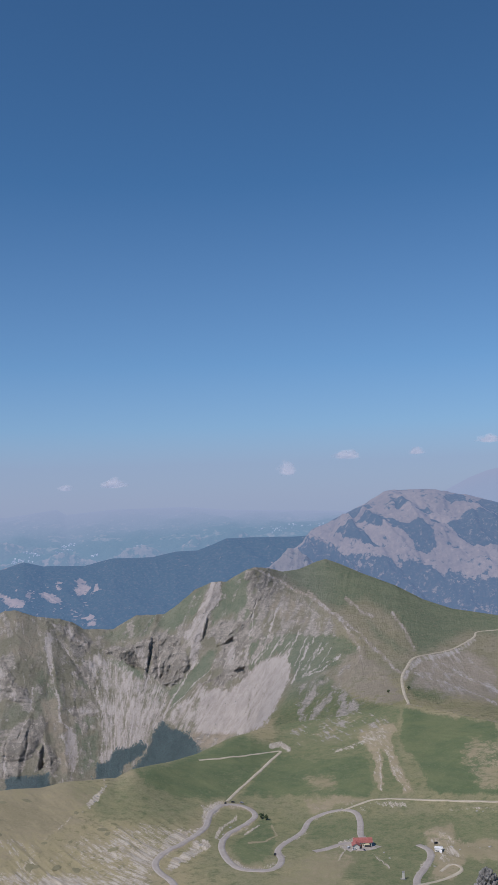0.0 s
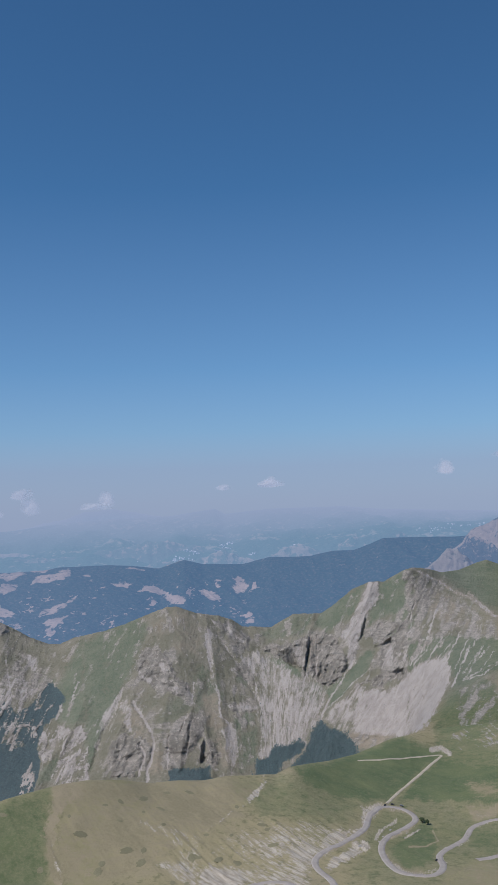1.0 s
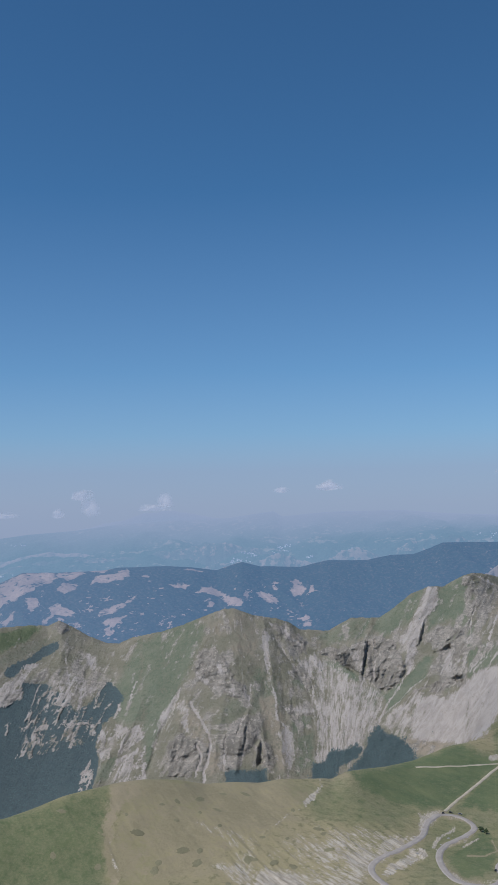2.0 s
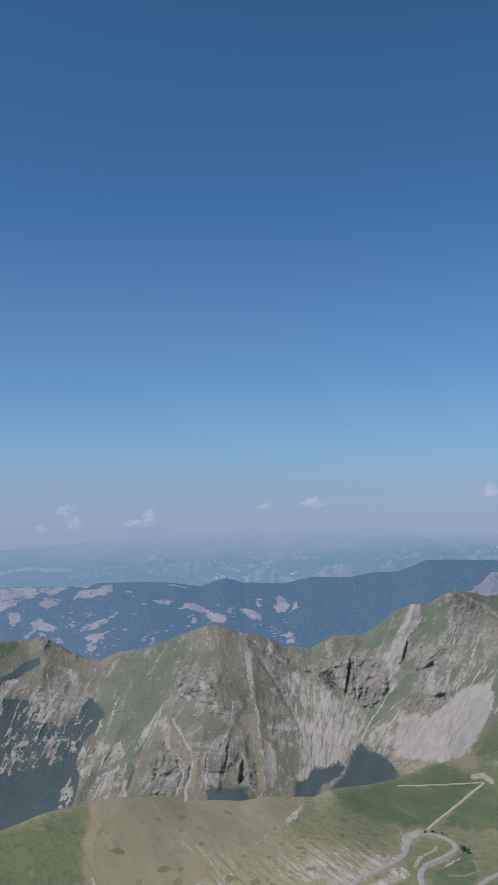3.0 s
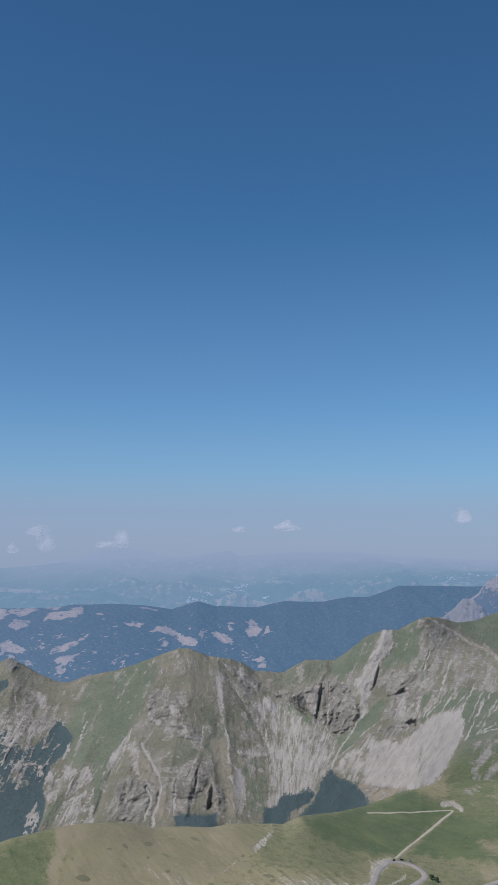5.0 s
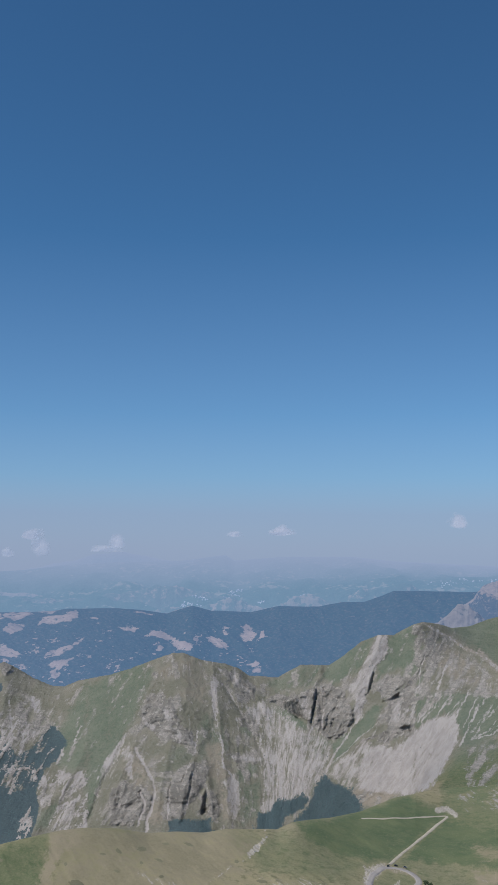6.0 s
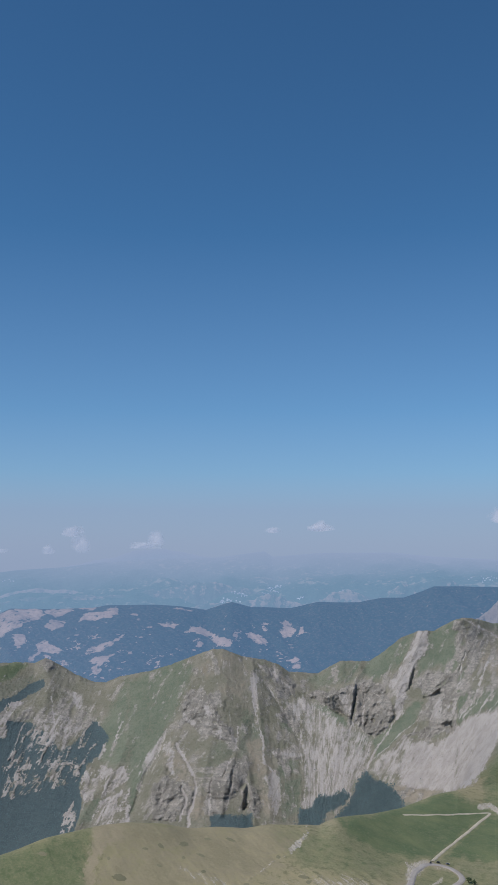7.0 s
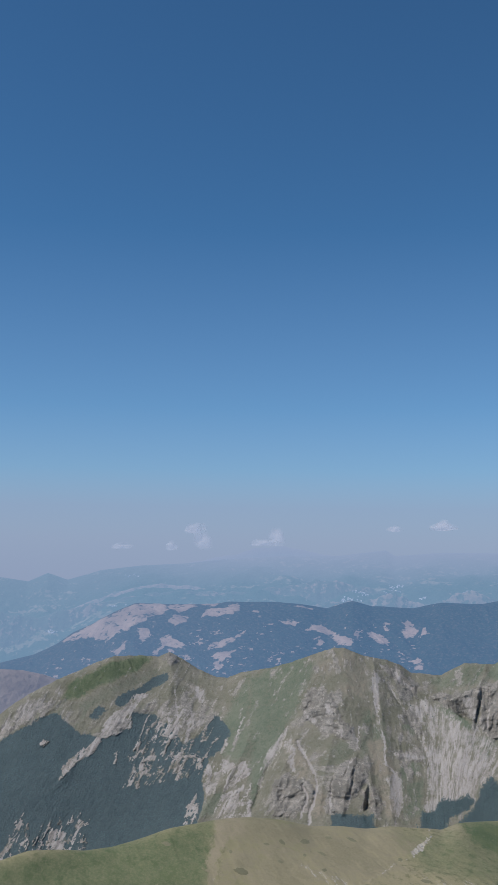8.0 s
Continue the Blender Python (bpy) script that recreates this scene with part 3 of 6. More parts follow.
# meadows and bare ground before the mountain
zone("lush", [(8.74, -12.56), (14.13, -13.22), (14.51, -17.22), (10.09, -17.13), (9.27, -15.52), (8.43, -14.37)], NEAR, 0.95, 0.08)
zone("lush", [(-5.31, -15.32), (-0.89, -13.89), (1.45, -14.73), (0.75, -15.49), (-1.67, -17.4), (-3.7, -17.47), (-6.35, -16.73), (-7.66, -15.59)], NEAR, 0.9, 0.2)
zone("lush", [(1.1, -15.03), (3.45, -15.38), (6.15, -15), (6.63, -15.55), (7, -17), (6.05, -17.49), (2.88, -17.35), (-1.34, -17.38)], NEAR, 0.88, 0.12)
zone("soil", [(2.41, -16.29), (4.43, -16.16), (4.73, -17.07), (3.04, -17.41)], NEAR, 0.4, 0.3)
zone("rock", [(1.83, -13.64), (6.25, -12.27), (8.24, -12.69), (7.86, -13.69), (4.82, -14.62), (2.13, -14.52)], NEAR, 0.30, 0.25)
zone("lush", [(1.14, -13.94), (6.25, -12.27), (8.24, -12.69), (7.86, -13.69), (4.81, -14.93), (1.45, -14.88)], NEAR, 0.6, 0.25)
zone("soil", [(1.83, -13.64), (6.25, -12.27), (8.24, -12.69), (7.86, -13.69), (4.82, -14.62), (2.13, -14.52)], NEAR, 0.35, 0.25)
seam("scree", [(4.48, -14.87), (5.22, -14.75), (6.17, -14.56), (6.51, -14.25)], 0.1, 0.55, NEAR)
zone("lush", [(-1.92, -19.9), (0.32, -18.2), (0.94, -19.84), (0.23, -20.97), (-1.28, -20.79)], NEAR, 0.8, 0.1)
zone("lush", [(3.16, -18.7), (5.68, -18.41), (5.71, -19.44), (4.62, -19.87), (2.29, -19.71)], NEAR, 0.7, 0.1)
zone("lush", [(-41.28, -23.11), (-36.96, -17.31), (-33.88, -17.74), (-30.75, -17.33), (-24.95, -16.45), (-21.49, -15.9), (-21.71, -16.99), (-21.91, -20.11), (-22.47, -24.38)], NEAR, 0.70, 0.32)
zone("scree", [(-9.05, -18.57), (-6.4, -18.45), (-3.91, -19.18), (-5.95, -20.43), (-6.47, -20.97), (-6.84, -22.49), (-13.96, -21.85), (-12.34, -20.49), (-9.74, -20.3)], NEAR, 0.52, 0.5)
zone("scree", [(-5.59, -20.65), (-3.93, -19.58), (-3.36, -19.78), (-4.46, -20.65), (-5.3, -21.04)], NEAR, 0.9, 0.06)
zone("scree", [(-3.43, -17.63), (-2.08, -17.53), (-2.72, -18.4), (-3.33, -18.67)], NEAR, 0.8, 0.1)
zone("scree", [(2.86, -17.65), (4.71, -17.67), (6.05, -17.43), (5.7, -17.96), (3.35, -18.25)], NEAR, 0.33, 0.2)
zone("soil", [(2.71, -17.41), (4.05, -17.3), (6.22, -17.37), (5.54, -17.85), (4.36, -18.02), (3.07, -18.37)], NEAR, 0.8, 0.12)
seam("scree", [(-0.96, -19.26), (-0.51, -19.01), (-0.04, -18.79)], 0.06, 0.8, NEAR, 0.3)
seam("scree", [(10.8, -17.97), (11.93, -18.02), (12.89, -17.93), (14.16, -17.96)], 0.05, 0.5, NEAR, 1.0)
seam("soil", [(11.59, -19.82), (12.8, -19.83), (14.07, -19.77)], 0.12, 0.8, NEAR, 1.0)
zone("soil", [(5.87, -14.17), (6.46, -13.86), (7.29, -13.53), (8.28, -13.43), (8.34, -13.86), (7.99, -14.47), (8.36, -15.38), (8.81, -16.27), (9.29, -17.18), (8.53, -17.19), (8, -16.13), (7.67, -15.08), (7.4, -14.78), (7.43, -15.69), (7.35, -17.03), (7.04, -17.03), (6.95, -15.84), (6.74, -15.01), (6.26, -14.63)], NEAR, 0.95, 0.04)
zone("scree", [(6.12, -14.09), (7.29, -13.56), (8.27, -13.48), (8.08, -14.17), (7.41, -14.63), (6.6, -14.48)], NEAR, 0.36, 0.1)
seam("scree", [(7.21, -14.78), (7.27, -15.69), (7.25, -16.96)], 0.045, 0.75, NEAR, 0.6)
seam("scree", [(7.67, -15.01), (8.08, -16.13), (8.62, -17.04)], 0.045, 0.75, NEAR, 0.6)
zone("lush", [(2.51, -13.05), (4.51, -12.77), (6.2, -12), (8.8, -12.62), (8.44, -13.4), (6.46, -13.71), (4.46, -14.31), (2.79, -14.45)], NEAR, 0.75, 0.15)
zone("lush", [(8.85, -11.22), (9.54, -10.43), (11.12, -11.21), (12.06, -11.82), (10.92, -12.14), (9.47, -12)], (5, 9.1), 0.7, 0.12)
zone("lush", [(6.7, -7.53), (7.98, -8.52), (9.41, -9.48), (8.6, -9.48), (7.16, -8.51)], (5, 9.1), 0.6, 0.15)
zone("lush", [(4.61, -10.24), (6.1, -10.1), (7.2, -11.69), (8.81, -12.44), (6.2, -11.87), (4.9, -11.2)], (5, 9.1), 0.6, 0.15)
zone("soil", [(12.42, -14.3), (14.65, -14.24), (14.54, -16.72), (12.93, -17.17), (12.58, -16.35), (11.79, -15.47)], NEAR, 0.62, 0.28)
zone("soil", [(5.01, -9.53), (6.37, -9.22), (7.99, -10.53), (8.91, -12.28), (6.25, -12.43), (4.61, -11.3)], (5, 9.1), 0.66, 0.25)
zone("scree", [(9.51, -9.89), (12.65, -9.07), (14.25, -10.49), (14.18, -12.05), (11.55, -11.94), (9.28, -11.32)], (5, 9.1), 0.28, 0.25)
zone("soil", [(9.51, -9.89), (12.65, -9.07), (14.25, -10.49), (14.18, -12.05), (11.55, -11.94), (9.28, -11.32)], (5, 9.1), 0.9, 0.25)
zone("scree", [(9.93, -19.36), (11.24, -18.89), (11.52, -19.88), (12.14, -20.42), (10.47, -21.61), (10.19, -20.78)], NEAR, 0.26, 0.2)
zone("soil", [(9.61, -19.08), (11.25, -18.8), (11.69, -19.59), (12.3, -20.42), (11.12, -21.59), (9.98, -21.63), (10.05, -20.22)], NEAR, 0.85, 0.15)
zone("soil", [(-21.16, -15.85), (-11.76, -15.92), (-9.08, -16.5), (-12.87, -19.43), (-20.6, -21.61), (-21.38, -19.05)], NEAR, 0.55, 0.25)
zone("scree", [(-5.91, -19.94), (-5.42, -19.16), (-4.25, -19.04), (-4.36, -19.45), (-5.44, -20.03)], NEAR, 0.8, 0.06)
zone("scree", [(-12.89, -20.64), (-12.02, -20.44), (-10.73, -20.78), (-10.44, -22.2), (-13.01, -21.95)], NEAR, 0.8, 0.12)
seam("scree", [(-13.66, -19.43), (-11.98, -18.39), (-10.1, -17.31), (-9.33, -16.38)], 0.05, 0.40, NEAR, 0.8)
seam("scree", [(-2.47, -19.24), (-2.12, -18.78), (-1.43, -18.33)], 0.07, 0.75, NEAR, 0.4)
zone("soil", [(1.24, -20.85), (4.62, -20.02), (5.92, -20.59), (3.17, -22.85), (-0.51, -22.79)], NEAR, 0.5, 0.2)
zone("lush", [(0.31, -18.5), (14.49, -17.6), (14.25, -22.52), (5.83, -22.84), (3.28, -20.01)], NEAR, 0.66, 0.4)
zone("lush", [(-11.77, -16.16), (-7.05, -15.89), (-2.46, -17.02), (-4.48, -18.55), (-9.14, -18.3)], NEAR, 0.5, 0.4)
zone("scree", [(4.62, -20.02), (5.46, -19.67), (6.63, -19.66), (6.88, -19.95), (5.93, -20.36), (4.61, -20.31)], NEAR, 0.9, 0.08)
zone("lush", [(0.98, -13.8), (2.84, -13.06), (4.52, -12.61), (8.8, -12.55), (8.5, -13.86), (9.25, -17.3), (4.34, -17.33), (0.37, -17.27)], NEAR, 0.62, 0.2)
zone("scree", [(5.95, -14.17), (7.29, -13.56), (8.28, -13.46), (7.99, -14.47), (8.36, -15.38), (9.26, -17.15), (8.61, -17.16), (8, -16.13), (7.67, -15.08), (7.4, -14.78), (7.35, -17.03), (7.04, -17.03), (6.74, -15.01)], NEAR, 0.32, 0.08)
zone("scree", [(-13.19, -20.32), (-12.43, -19.38), (-10.09, -18.45), (-9.46, -17.92), (-8, -18.13), (-5.85, -18.97), (-5.41, -20.02), (-6.28, -20.87), (-7.38, -21.29), (-8.72, -21.51), (-10.17, -21.3), (-11.04, -21.71), (-13.24, -21.96)], NEAR, 0.29, 0.25)
zone("scree", [(-8.52, -18.99), (-6.35, -19.4), (-6.37, -20.04), (-6.28, -20.76), (-7.37, -21.09), (-8.55, -19.95)], NEAR, 0.66, 0.12)
zone("scree", [(-13.2, -20.63), (-12.46, -20.34), (-11.38, -20.77), (-10.18, -21.4), (-11.04, -21.83), (-13.24, -22.03)], NEAR, 0.72, 0.12)
zone("scree", [(-16.24, -18.2), (-13.15, -18.83), (-13.24, -21.87), (-14.61, -21.22), (-15.81, -20.34), (-14.34, -20.08)], NEAR, 0.44, 0.2)
zone("scree", [(-5.88, -19.61), (-5.38, -19.12), (-4.06, -18.99), (-4.67, -19.48), (-5.65, -20.13), (-6.21, -20.66)], NEAR, 0.85, 0.06)
zone("scree", [(-3.31, -17.58), (-2.22, -17.55), (-2.83, -18.05), (-3.1, -18.38)], NEAR, 0.85, 0.05)
zone("scree", [(-5.68, -20.86), (-5.42, -20.44), (-4.69, -20.11), (-3.62, -19.97), (-3.48, -19.55), (-3.1, -19.54), (-3.23, -19.96), (-3.98, -20.3), (-4.95, -20.63), (-5.32, -20.97)], NEAR, 1.0, 0.03)
zone("scree", [(-2.76, -19.45), (-2.51, -19), (-2.27, -18.83), (-1.42, -18.27), (-1.52, -18.45), (-2.13, -18.82), (-2.53, -19.44)], NEAR, 0.95, 0.03)
zone("scree", [(-10.11, -17.26), (-9.89, -16.91), (-9.54, -16.66), (-9.16, -16.22), (-9.09, -16.33), (-9.43, -16.77), (-9.75, -17.26)], NEAR, 0.9, 0.03)
zone("soil", [(-21.52, -15.79), (-20.56, -15.71), (-19.48, -15.99), (-19.37, -16.41), (-20.34, -16.8), (-21.31, -17.39), (-21.72, -17.04), (-21.71, -16.28)], NEAR, 0.95, 0.15)
ROAD_UP = [(-5.95, -20.14), (-4.43, -19.5), (-3.33, -18.88), (-2.98, -18.15), (-2.29, -17.7), (-1.35, -17.74), (-0.58, -18), (-0.29, -18.37), (-0.98, -18.82), (-1.94, -19.26), (-2.36, -19.83), (-2.04, -20.53), (-1.29, -21.07), (0.05, -21.2)]
seam("soil", ROAD_UP, 0.20, 0.8, NEAR, 0.8)
seam("scree", ROAD_UP, 0.13, 0.42, NEAR, 0.8)
seam("scree", [(0.05, -21.2), (0.89, -21.05), (1.21, -20.62), (0.99, -20.16), (1.68, -19.7), (2.5, -19.25), (2.93, -18.67), (3.85, -18.29), (4.96, -18.11), (5.69, -18.23), (5.94, -18.7)], 0.13, 0.40, NEAR, 0.8)
seam("scree", [(9.1, -21.8), (9.25, -21.37), (9.8, -20.79), (10.01, -20.33), (9.8, -20.03)], 0.2, 0.6, NEAR, 0.6)
seam("scree", [(5.96, -18.02), (6.7, -17.78), (8.69, -17.7)], 0.14, 0.36, NEAR)
seam("scree", [(12.92, -8.72), (11.66, -9.43), (9.81, -9.82), (9.13, -10.33), (8.84, -10.91)], 0.2, 0.6, (5, 9))
seam("scree", [(0.78, -14.62), (1.36, -14.51), (1.79, -14.83)], 0.18, 0.9, NEAR, 0.3)
seam("soil", [(-21.06, -15.92), (-21.5, -16.68), (-21.75, -17.85), (-21.55, -19.62), (-21.26, -21.57)], 0.30, 0.95, NEAR, 1.2)
seam("scree", [(-21.54, -18.75), (-21.3, -20.21), (-21.09, -21.58)], 0.1, 0.3, NEAR, 0.8)
seam("scree", [(-9.23, -15.95), (-9.08, -16.34), (-9.6, -16.86), (-9.94, -17.25)], 0.10, 0.42, NEAR, 0.9)
seam("scree", [(-16.54, -18.14), (-14.55, -19.39), (-12.9, -20.59)], 0.10, 0.42, NEAR)
seam("scree", [(4.58, -20.82), (5.11, -20.16)], 0.05, 0.7, NEAR, 0.3)
seam("scree", [(6.59, -20.44), (7.55, -21.13)], 0.06, 0.7, NEAR, 0.3)
seam("soil", [(0.63, -18.86), (0.95, -19.4), (0.27, -19.73), (-0.74, -19.79)], 0.06, 0.8, NEAR, 0.3)
zone("soil", [(12.5, -19.56), (14.4, -19.41), (14.33, -20.87), (12.76, -20.68), (11.83, -20.15)], NEAR, 0.7, 0.15)
# stony edges and gullies of the grassy shoulder
for outline in ([(0.15, -4.36), (1.76, -5.22), (3.77, -6.34), (5.25, -7.63), (6.2, -9.09), (6.4, -10.19)], [(3.28, -5.79), (4.76, -7.06), (6.4, -8.4), (7.69, -9.72), (8.97, -10.85)], [(8.29, -7.11), (8.92, -7.94), (9.53, -9.24)], [(5.53, -6.24), (6.45, -7.09), (7.11, -7.33)], [(8.35, -14), (8.72, -13.06), (8.97, -12.43)], [(9.32, -10.53), (11.58, -11.31), (14.18, -12.2)], [(10.34, -9.72), (12.57, -10.82), (14.2, -11.58)], [(8.97, -12.43), (11.51, -12.88), (14.38, -13.37)]):
    seam("soil", outline, 0.13, 0.8, (5, 9))
    seam("scree", outline, 0.06, 0.55, (5, 9))
zone("lush", [(-0.35, -8.36), (1.67, -8.17), (4.67, -8.31), (6.28, -9.06), (6.32, -9.62), (5.11, -10.09), (3.93, -10.55), (2.91, -11.17), (2.07, -11.31), (2.11, -10.04), (1.3, -9.37), (-0.41, -10.45)], MOUNT, 0.85, 0.1)
zone("rock", [(2.16, -8.42), (4.67, -8.47), (6.28, -9.06), (6.32, -9.62), (5.11, -10.09), (3.93, -10.55), (2.91, -11.17), (2.07, -11.31)], MOUNT, -0.5, 0.1)
zone("lush", [(2.06, -11.47), (3.92, -10.71), (5.07, -11.2), (6.19, -12.31), (5.99, -13.09), (3.66, -13.53), (1.82, -13.81), (0.82, -13.56)], (4.5, 9.1), 0.75, 0.1)
zone("rock", [(2.28, -12.34), (2.63, -11.88), (3.3, -11.89), (3.52, -12.6), (3.09, -13.06), (2.51, -12.89)], (4.5, 9.1), 0.42, 0.12)
zone("rock", [(3.74, -11.18), (4.17, -10.79), (4.57, -11.35), (4.87, -11.99), (6.02, -12.31), (5.84, -12.62), (4.85, -12.61), (4.29, -11.98)], (4.5, 9.1), 0.44, 0.12)
zone("lush", [(6.28, -9.94), (8.92, -9.64), (8.61, -11.22), (8.81, -12.44), (7.36, -11.85)], (5, 9.1), 0.25, 0.2)
zone("lush", [(-2, -17), (15, -12), (15, -24), (-6, -24)], NEAR, 0.42, 0.5)
zone("scree", [(10.07, -19.71), (10.32, -19.13), (10.91, -19.19), (11.59, -19.71), (10.88, -19.83)], NEAR, 0.5, 0.06)
zone("scree", [(10.68, -19.98), (11.19, -19.93), (11.57, -20.11), (11.55, -20.51), (11.05, -20.3)], NEAR, 0.75, 0.04)
seam("scree", [(2.71, -7.98), (1.57, -10.34)], 0.045, 0.58, (5.2, 8), 0.8)
seam("scree", [(3.73, -7.64), (3.06, -9.25), (2.07, -11.15)], 0.045, 0.58, (5.2, 8), 0.8)
seam("scree", [(4.17, -8.46), (2.92, -10.69)], 0.045, 0.58, (5.2, 8), 0.8)
seam("scree", [(4.65, -9.12), (3.43, -10.54)], 0.045, 0.58, (5.2, 8), 0.8)
seam("scree", [(3.2, -8.45), (2.36, -10.04)], 0.045, 0.58, (5.2, 8), 0.8)
seam("scree", [(1.83, -8.25), (0.53, -9.84)], 0.045, 0.58, (5.2, 8), 0.8)
seam("scree", [(2.33, -8.43), (1.28, -9.69)], 0.045, 0.58, (5.2, 8), 0.8)
seam("scree", [(5.13, -9.53), (2.76, -10.69)], 0.045, 0.58, (5.2, 8), 0.8)
seam("scree", [(1.16, -8.4), (-0.06, -9.98)], 0.045, 0.58, (5.2, 8), 0.8)
seam("scree", [(3.9, -8.94), (2.77, -10.37)], 0.045, 0.58, (5.2, 8), 0.8)
zone("lush", [(-2.09, -7.49), (-0.73, -7.12), (-0.27, -8.36), (-0.95, -8.82), (-1.96, -8.79)], MOUNT, 0.6, 0.12)
zone("lush", [(-0.74, -4.39), (0.27, -4.59), (0.04, -6.73), (-0.7, -8.83), (-1.36, -8.32)], MOUNT, 0.55, 0.12)
zone("soil", [(0.42, -5.26), (1.59, -5.46), (3.06, -6.65), (3.52, -7.8), (1.86, -7.6), (0.71, -6.75)], MOUNT, 0.6, 0.12)
# warm bare earth among the lower crags
for outline in ([(-17.9, -11.7), (-16.9, -11.4), (-15.9, -12.6), (-15.2, -13.6), (-15.1, -15.6), (-15.9, -15.9), (-16.6, -13.9), (-17.4, -13.3)], [(-12.9, -11.4), (-11.9, -11.2), (-11.1, -13.0), (-10.9, -15.4), (-11.7, -15.6), (-12.2, -13.4)]):
    zone("rock", outline, MOUNT, -0.3, 0.15)
    zone("soil", outline, MOUNT, 0.62, 0.15)
# stone gullies of the mountain
seam("scree", [(-16.9, -11.61), (-16.17, -12.64), (-15.7, -13.39), (-15.6, -13.99), (-15.92, -14.96), (-16.17, -16.05)], 0.105, 1.0, (5.4, 8), 0.8)
seam("scree", [(-16.52, -13.9), (-16.23, -14.49), (-16.57, -15.72)], 0.08, 0.95, (5.4, 8), 0.8)
seam("scree", [(-16.74, -11.76), (-16.13, -12.67)], 0.045, 0.8, (5.4, 8), 0.8)
seam("scree", [(-14.71, -13.54), (-14.87, -14.75), (-14.93, -15.49)], 0.053, 0.75, (5.4, 8), 0.8)
seam("scree", [(-13.53, -12.89), (-13.69, -14.71), (-13.96, -15.31)], 0.045, 0.7, (5.4, 8), 0.8)
seam("scree", [(-13.2, -10.72), (-13.43, -11.97), (-14.05, -13.37)], 0.045, 0.7, (5.4, 8), 0.8)
seam("scree", [(-12.32, -9.6), (-11.92, -10.68), (-11.57, -12.66), (-11.03, -13.24)], 0.06, 0.75, (5.4, 8), 0.8)
seam("scree", [(-13.9, -8.62), (-13.57, -9.16)], 0.045, 0.7, (5.4, 8), 0.8)
seam("scree", [(-11.76, -7.99), (-10.45, -9.84), (-9.3, -11.79), (-9.17, -12.39)], 0.045, 0.65, (5.4, 8), 0.8)
seam("scree", [(-9.72, -9.03), (-9.57, -10.58), (-9.17, -12.39), (-9.21, -13.6), (-9.38, -15.08)], 0.045, 0.8, (5.4, 8), 0.8)
seam("scree", [(-8.83, -9.22), (-8.68, -11), (-8.38, -12.65)], 0.045, 0.7, (5.4, 8), 0.8)
seam("scree", [(-5.83, -11.07), (-6.79, -12.41), (-7.59, -13.65)], 0.045, 0.7, (5.4, 8), 0.8)
seam("scree", [(-5.34, -11.56), (-6.16, -12.52), (-6.8, -13.45)], 0.045, 0.65, (5.4, 8), 0.8)
seam("scree", [(-6.11, -8.14), (-6.49, -10.21), (-6.26, -10.86)], 0.053, 0.8, (5.4, 8), 0.8)
seam("scree", [(-5.7, -8.16), (-5.84, -10.4)], 0.045, 0.8, (5.4, 8), 0.8)
seam("scree", [(-3.66, -9.86), (-5.04, -11.71), (-5.73, -12.93)], 0.068, 0.85, (5.4, 8), 0.8)
seam("scree", [(-2.49, -9.9), (-3.86, -11.13), (-5.22, -12.33)], 0.045, 0.7, (5.4, 8), 0.8)
seam("scree", [(2.71, -7.98), (2.14, -9.07), (1.57, -10.34)], 0.045, 0.8, (5.4, 8), 0.8)
seam("scree", [(3.73, -7.64), (3.41, -8.77), (2.61, -10.05), (2.07, -11.15)], 0.053, 0.85, (5.4, 8), 0.8)
seam("scree", [(1.83, -8.25), (1.22, -9.05), (0.53, -9.84)], 0.045, 0.8, (5.4, 8), 0.8)
seam("scree", [(5.13, -9.53), (3.93, -10.39), (2.76, -10.69)], 0.045, 0.7, (5.4, 8), 0.8)
seam("scree", [(1.38, -6.77), (0.64, -8.87), (-0.23, -9.98)], 0.045, 0.75, (5.4, 8), 0.8)
seam("scree", [(4.41, -8.79), (3.46, -9.74)], 0.045, 0.7, (5.4, 8), 0.8)
seam("scree", [(0.22, -6.24), (-0.35, -8.36)], 0.045, 0.7, (5.4, 8), 0.8)
seam("scree", [(-24.19, -8.78), (-24.08, -9.65), (-23.81, -10.91)], 0.06, 0.7, (5.4, 8), 0.8)
seam("scree", [(-20.47, -11.36), (-19.99, -10.26)], 0.06, 0.7, (5.4, 8), 0.8)
seam("scree", [(-21.07, -15.47), (-20.58, -14.57), (-19.93, -14.27)], 0.075, 0.6, (5.4, 8), 0.8)
COVER["rock"] = np.maximum(COVER["rock"], 0.38 * (BELT2 < 2.9))
COVER["scree"] = np.maximum(COVER["scree"], 0.25 * (BELT2 < 2.9))
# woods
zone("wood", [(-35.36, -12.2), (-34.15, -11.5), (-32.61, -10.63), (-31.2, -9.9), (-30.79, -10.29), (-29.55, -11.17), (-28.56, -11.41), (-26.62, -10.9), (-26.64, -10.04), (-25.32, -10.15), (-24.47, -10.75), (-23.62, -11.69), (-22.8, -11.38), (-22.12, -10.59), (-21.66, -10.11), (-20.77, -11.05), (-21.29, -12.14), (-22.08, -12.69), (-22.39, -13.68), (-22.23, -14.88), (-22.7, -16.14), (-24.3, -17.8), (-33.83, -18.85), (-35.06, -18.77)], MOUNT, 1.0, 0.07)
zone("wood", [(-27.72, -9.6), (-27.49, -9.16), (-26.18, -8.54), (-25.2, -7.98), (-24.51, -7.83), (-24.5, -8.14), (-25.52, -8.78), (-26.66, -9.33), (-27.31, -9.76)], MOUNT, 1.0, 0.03)
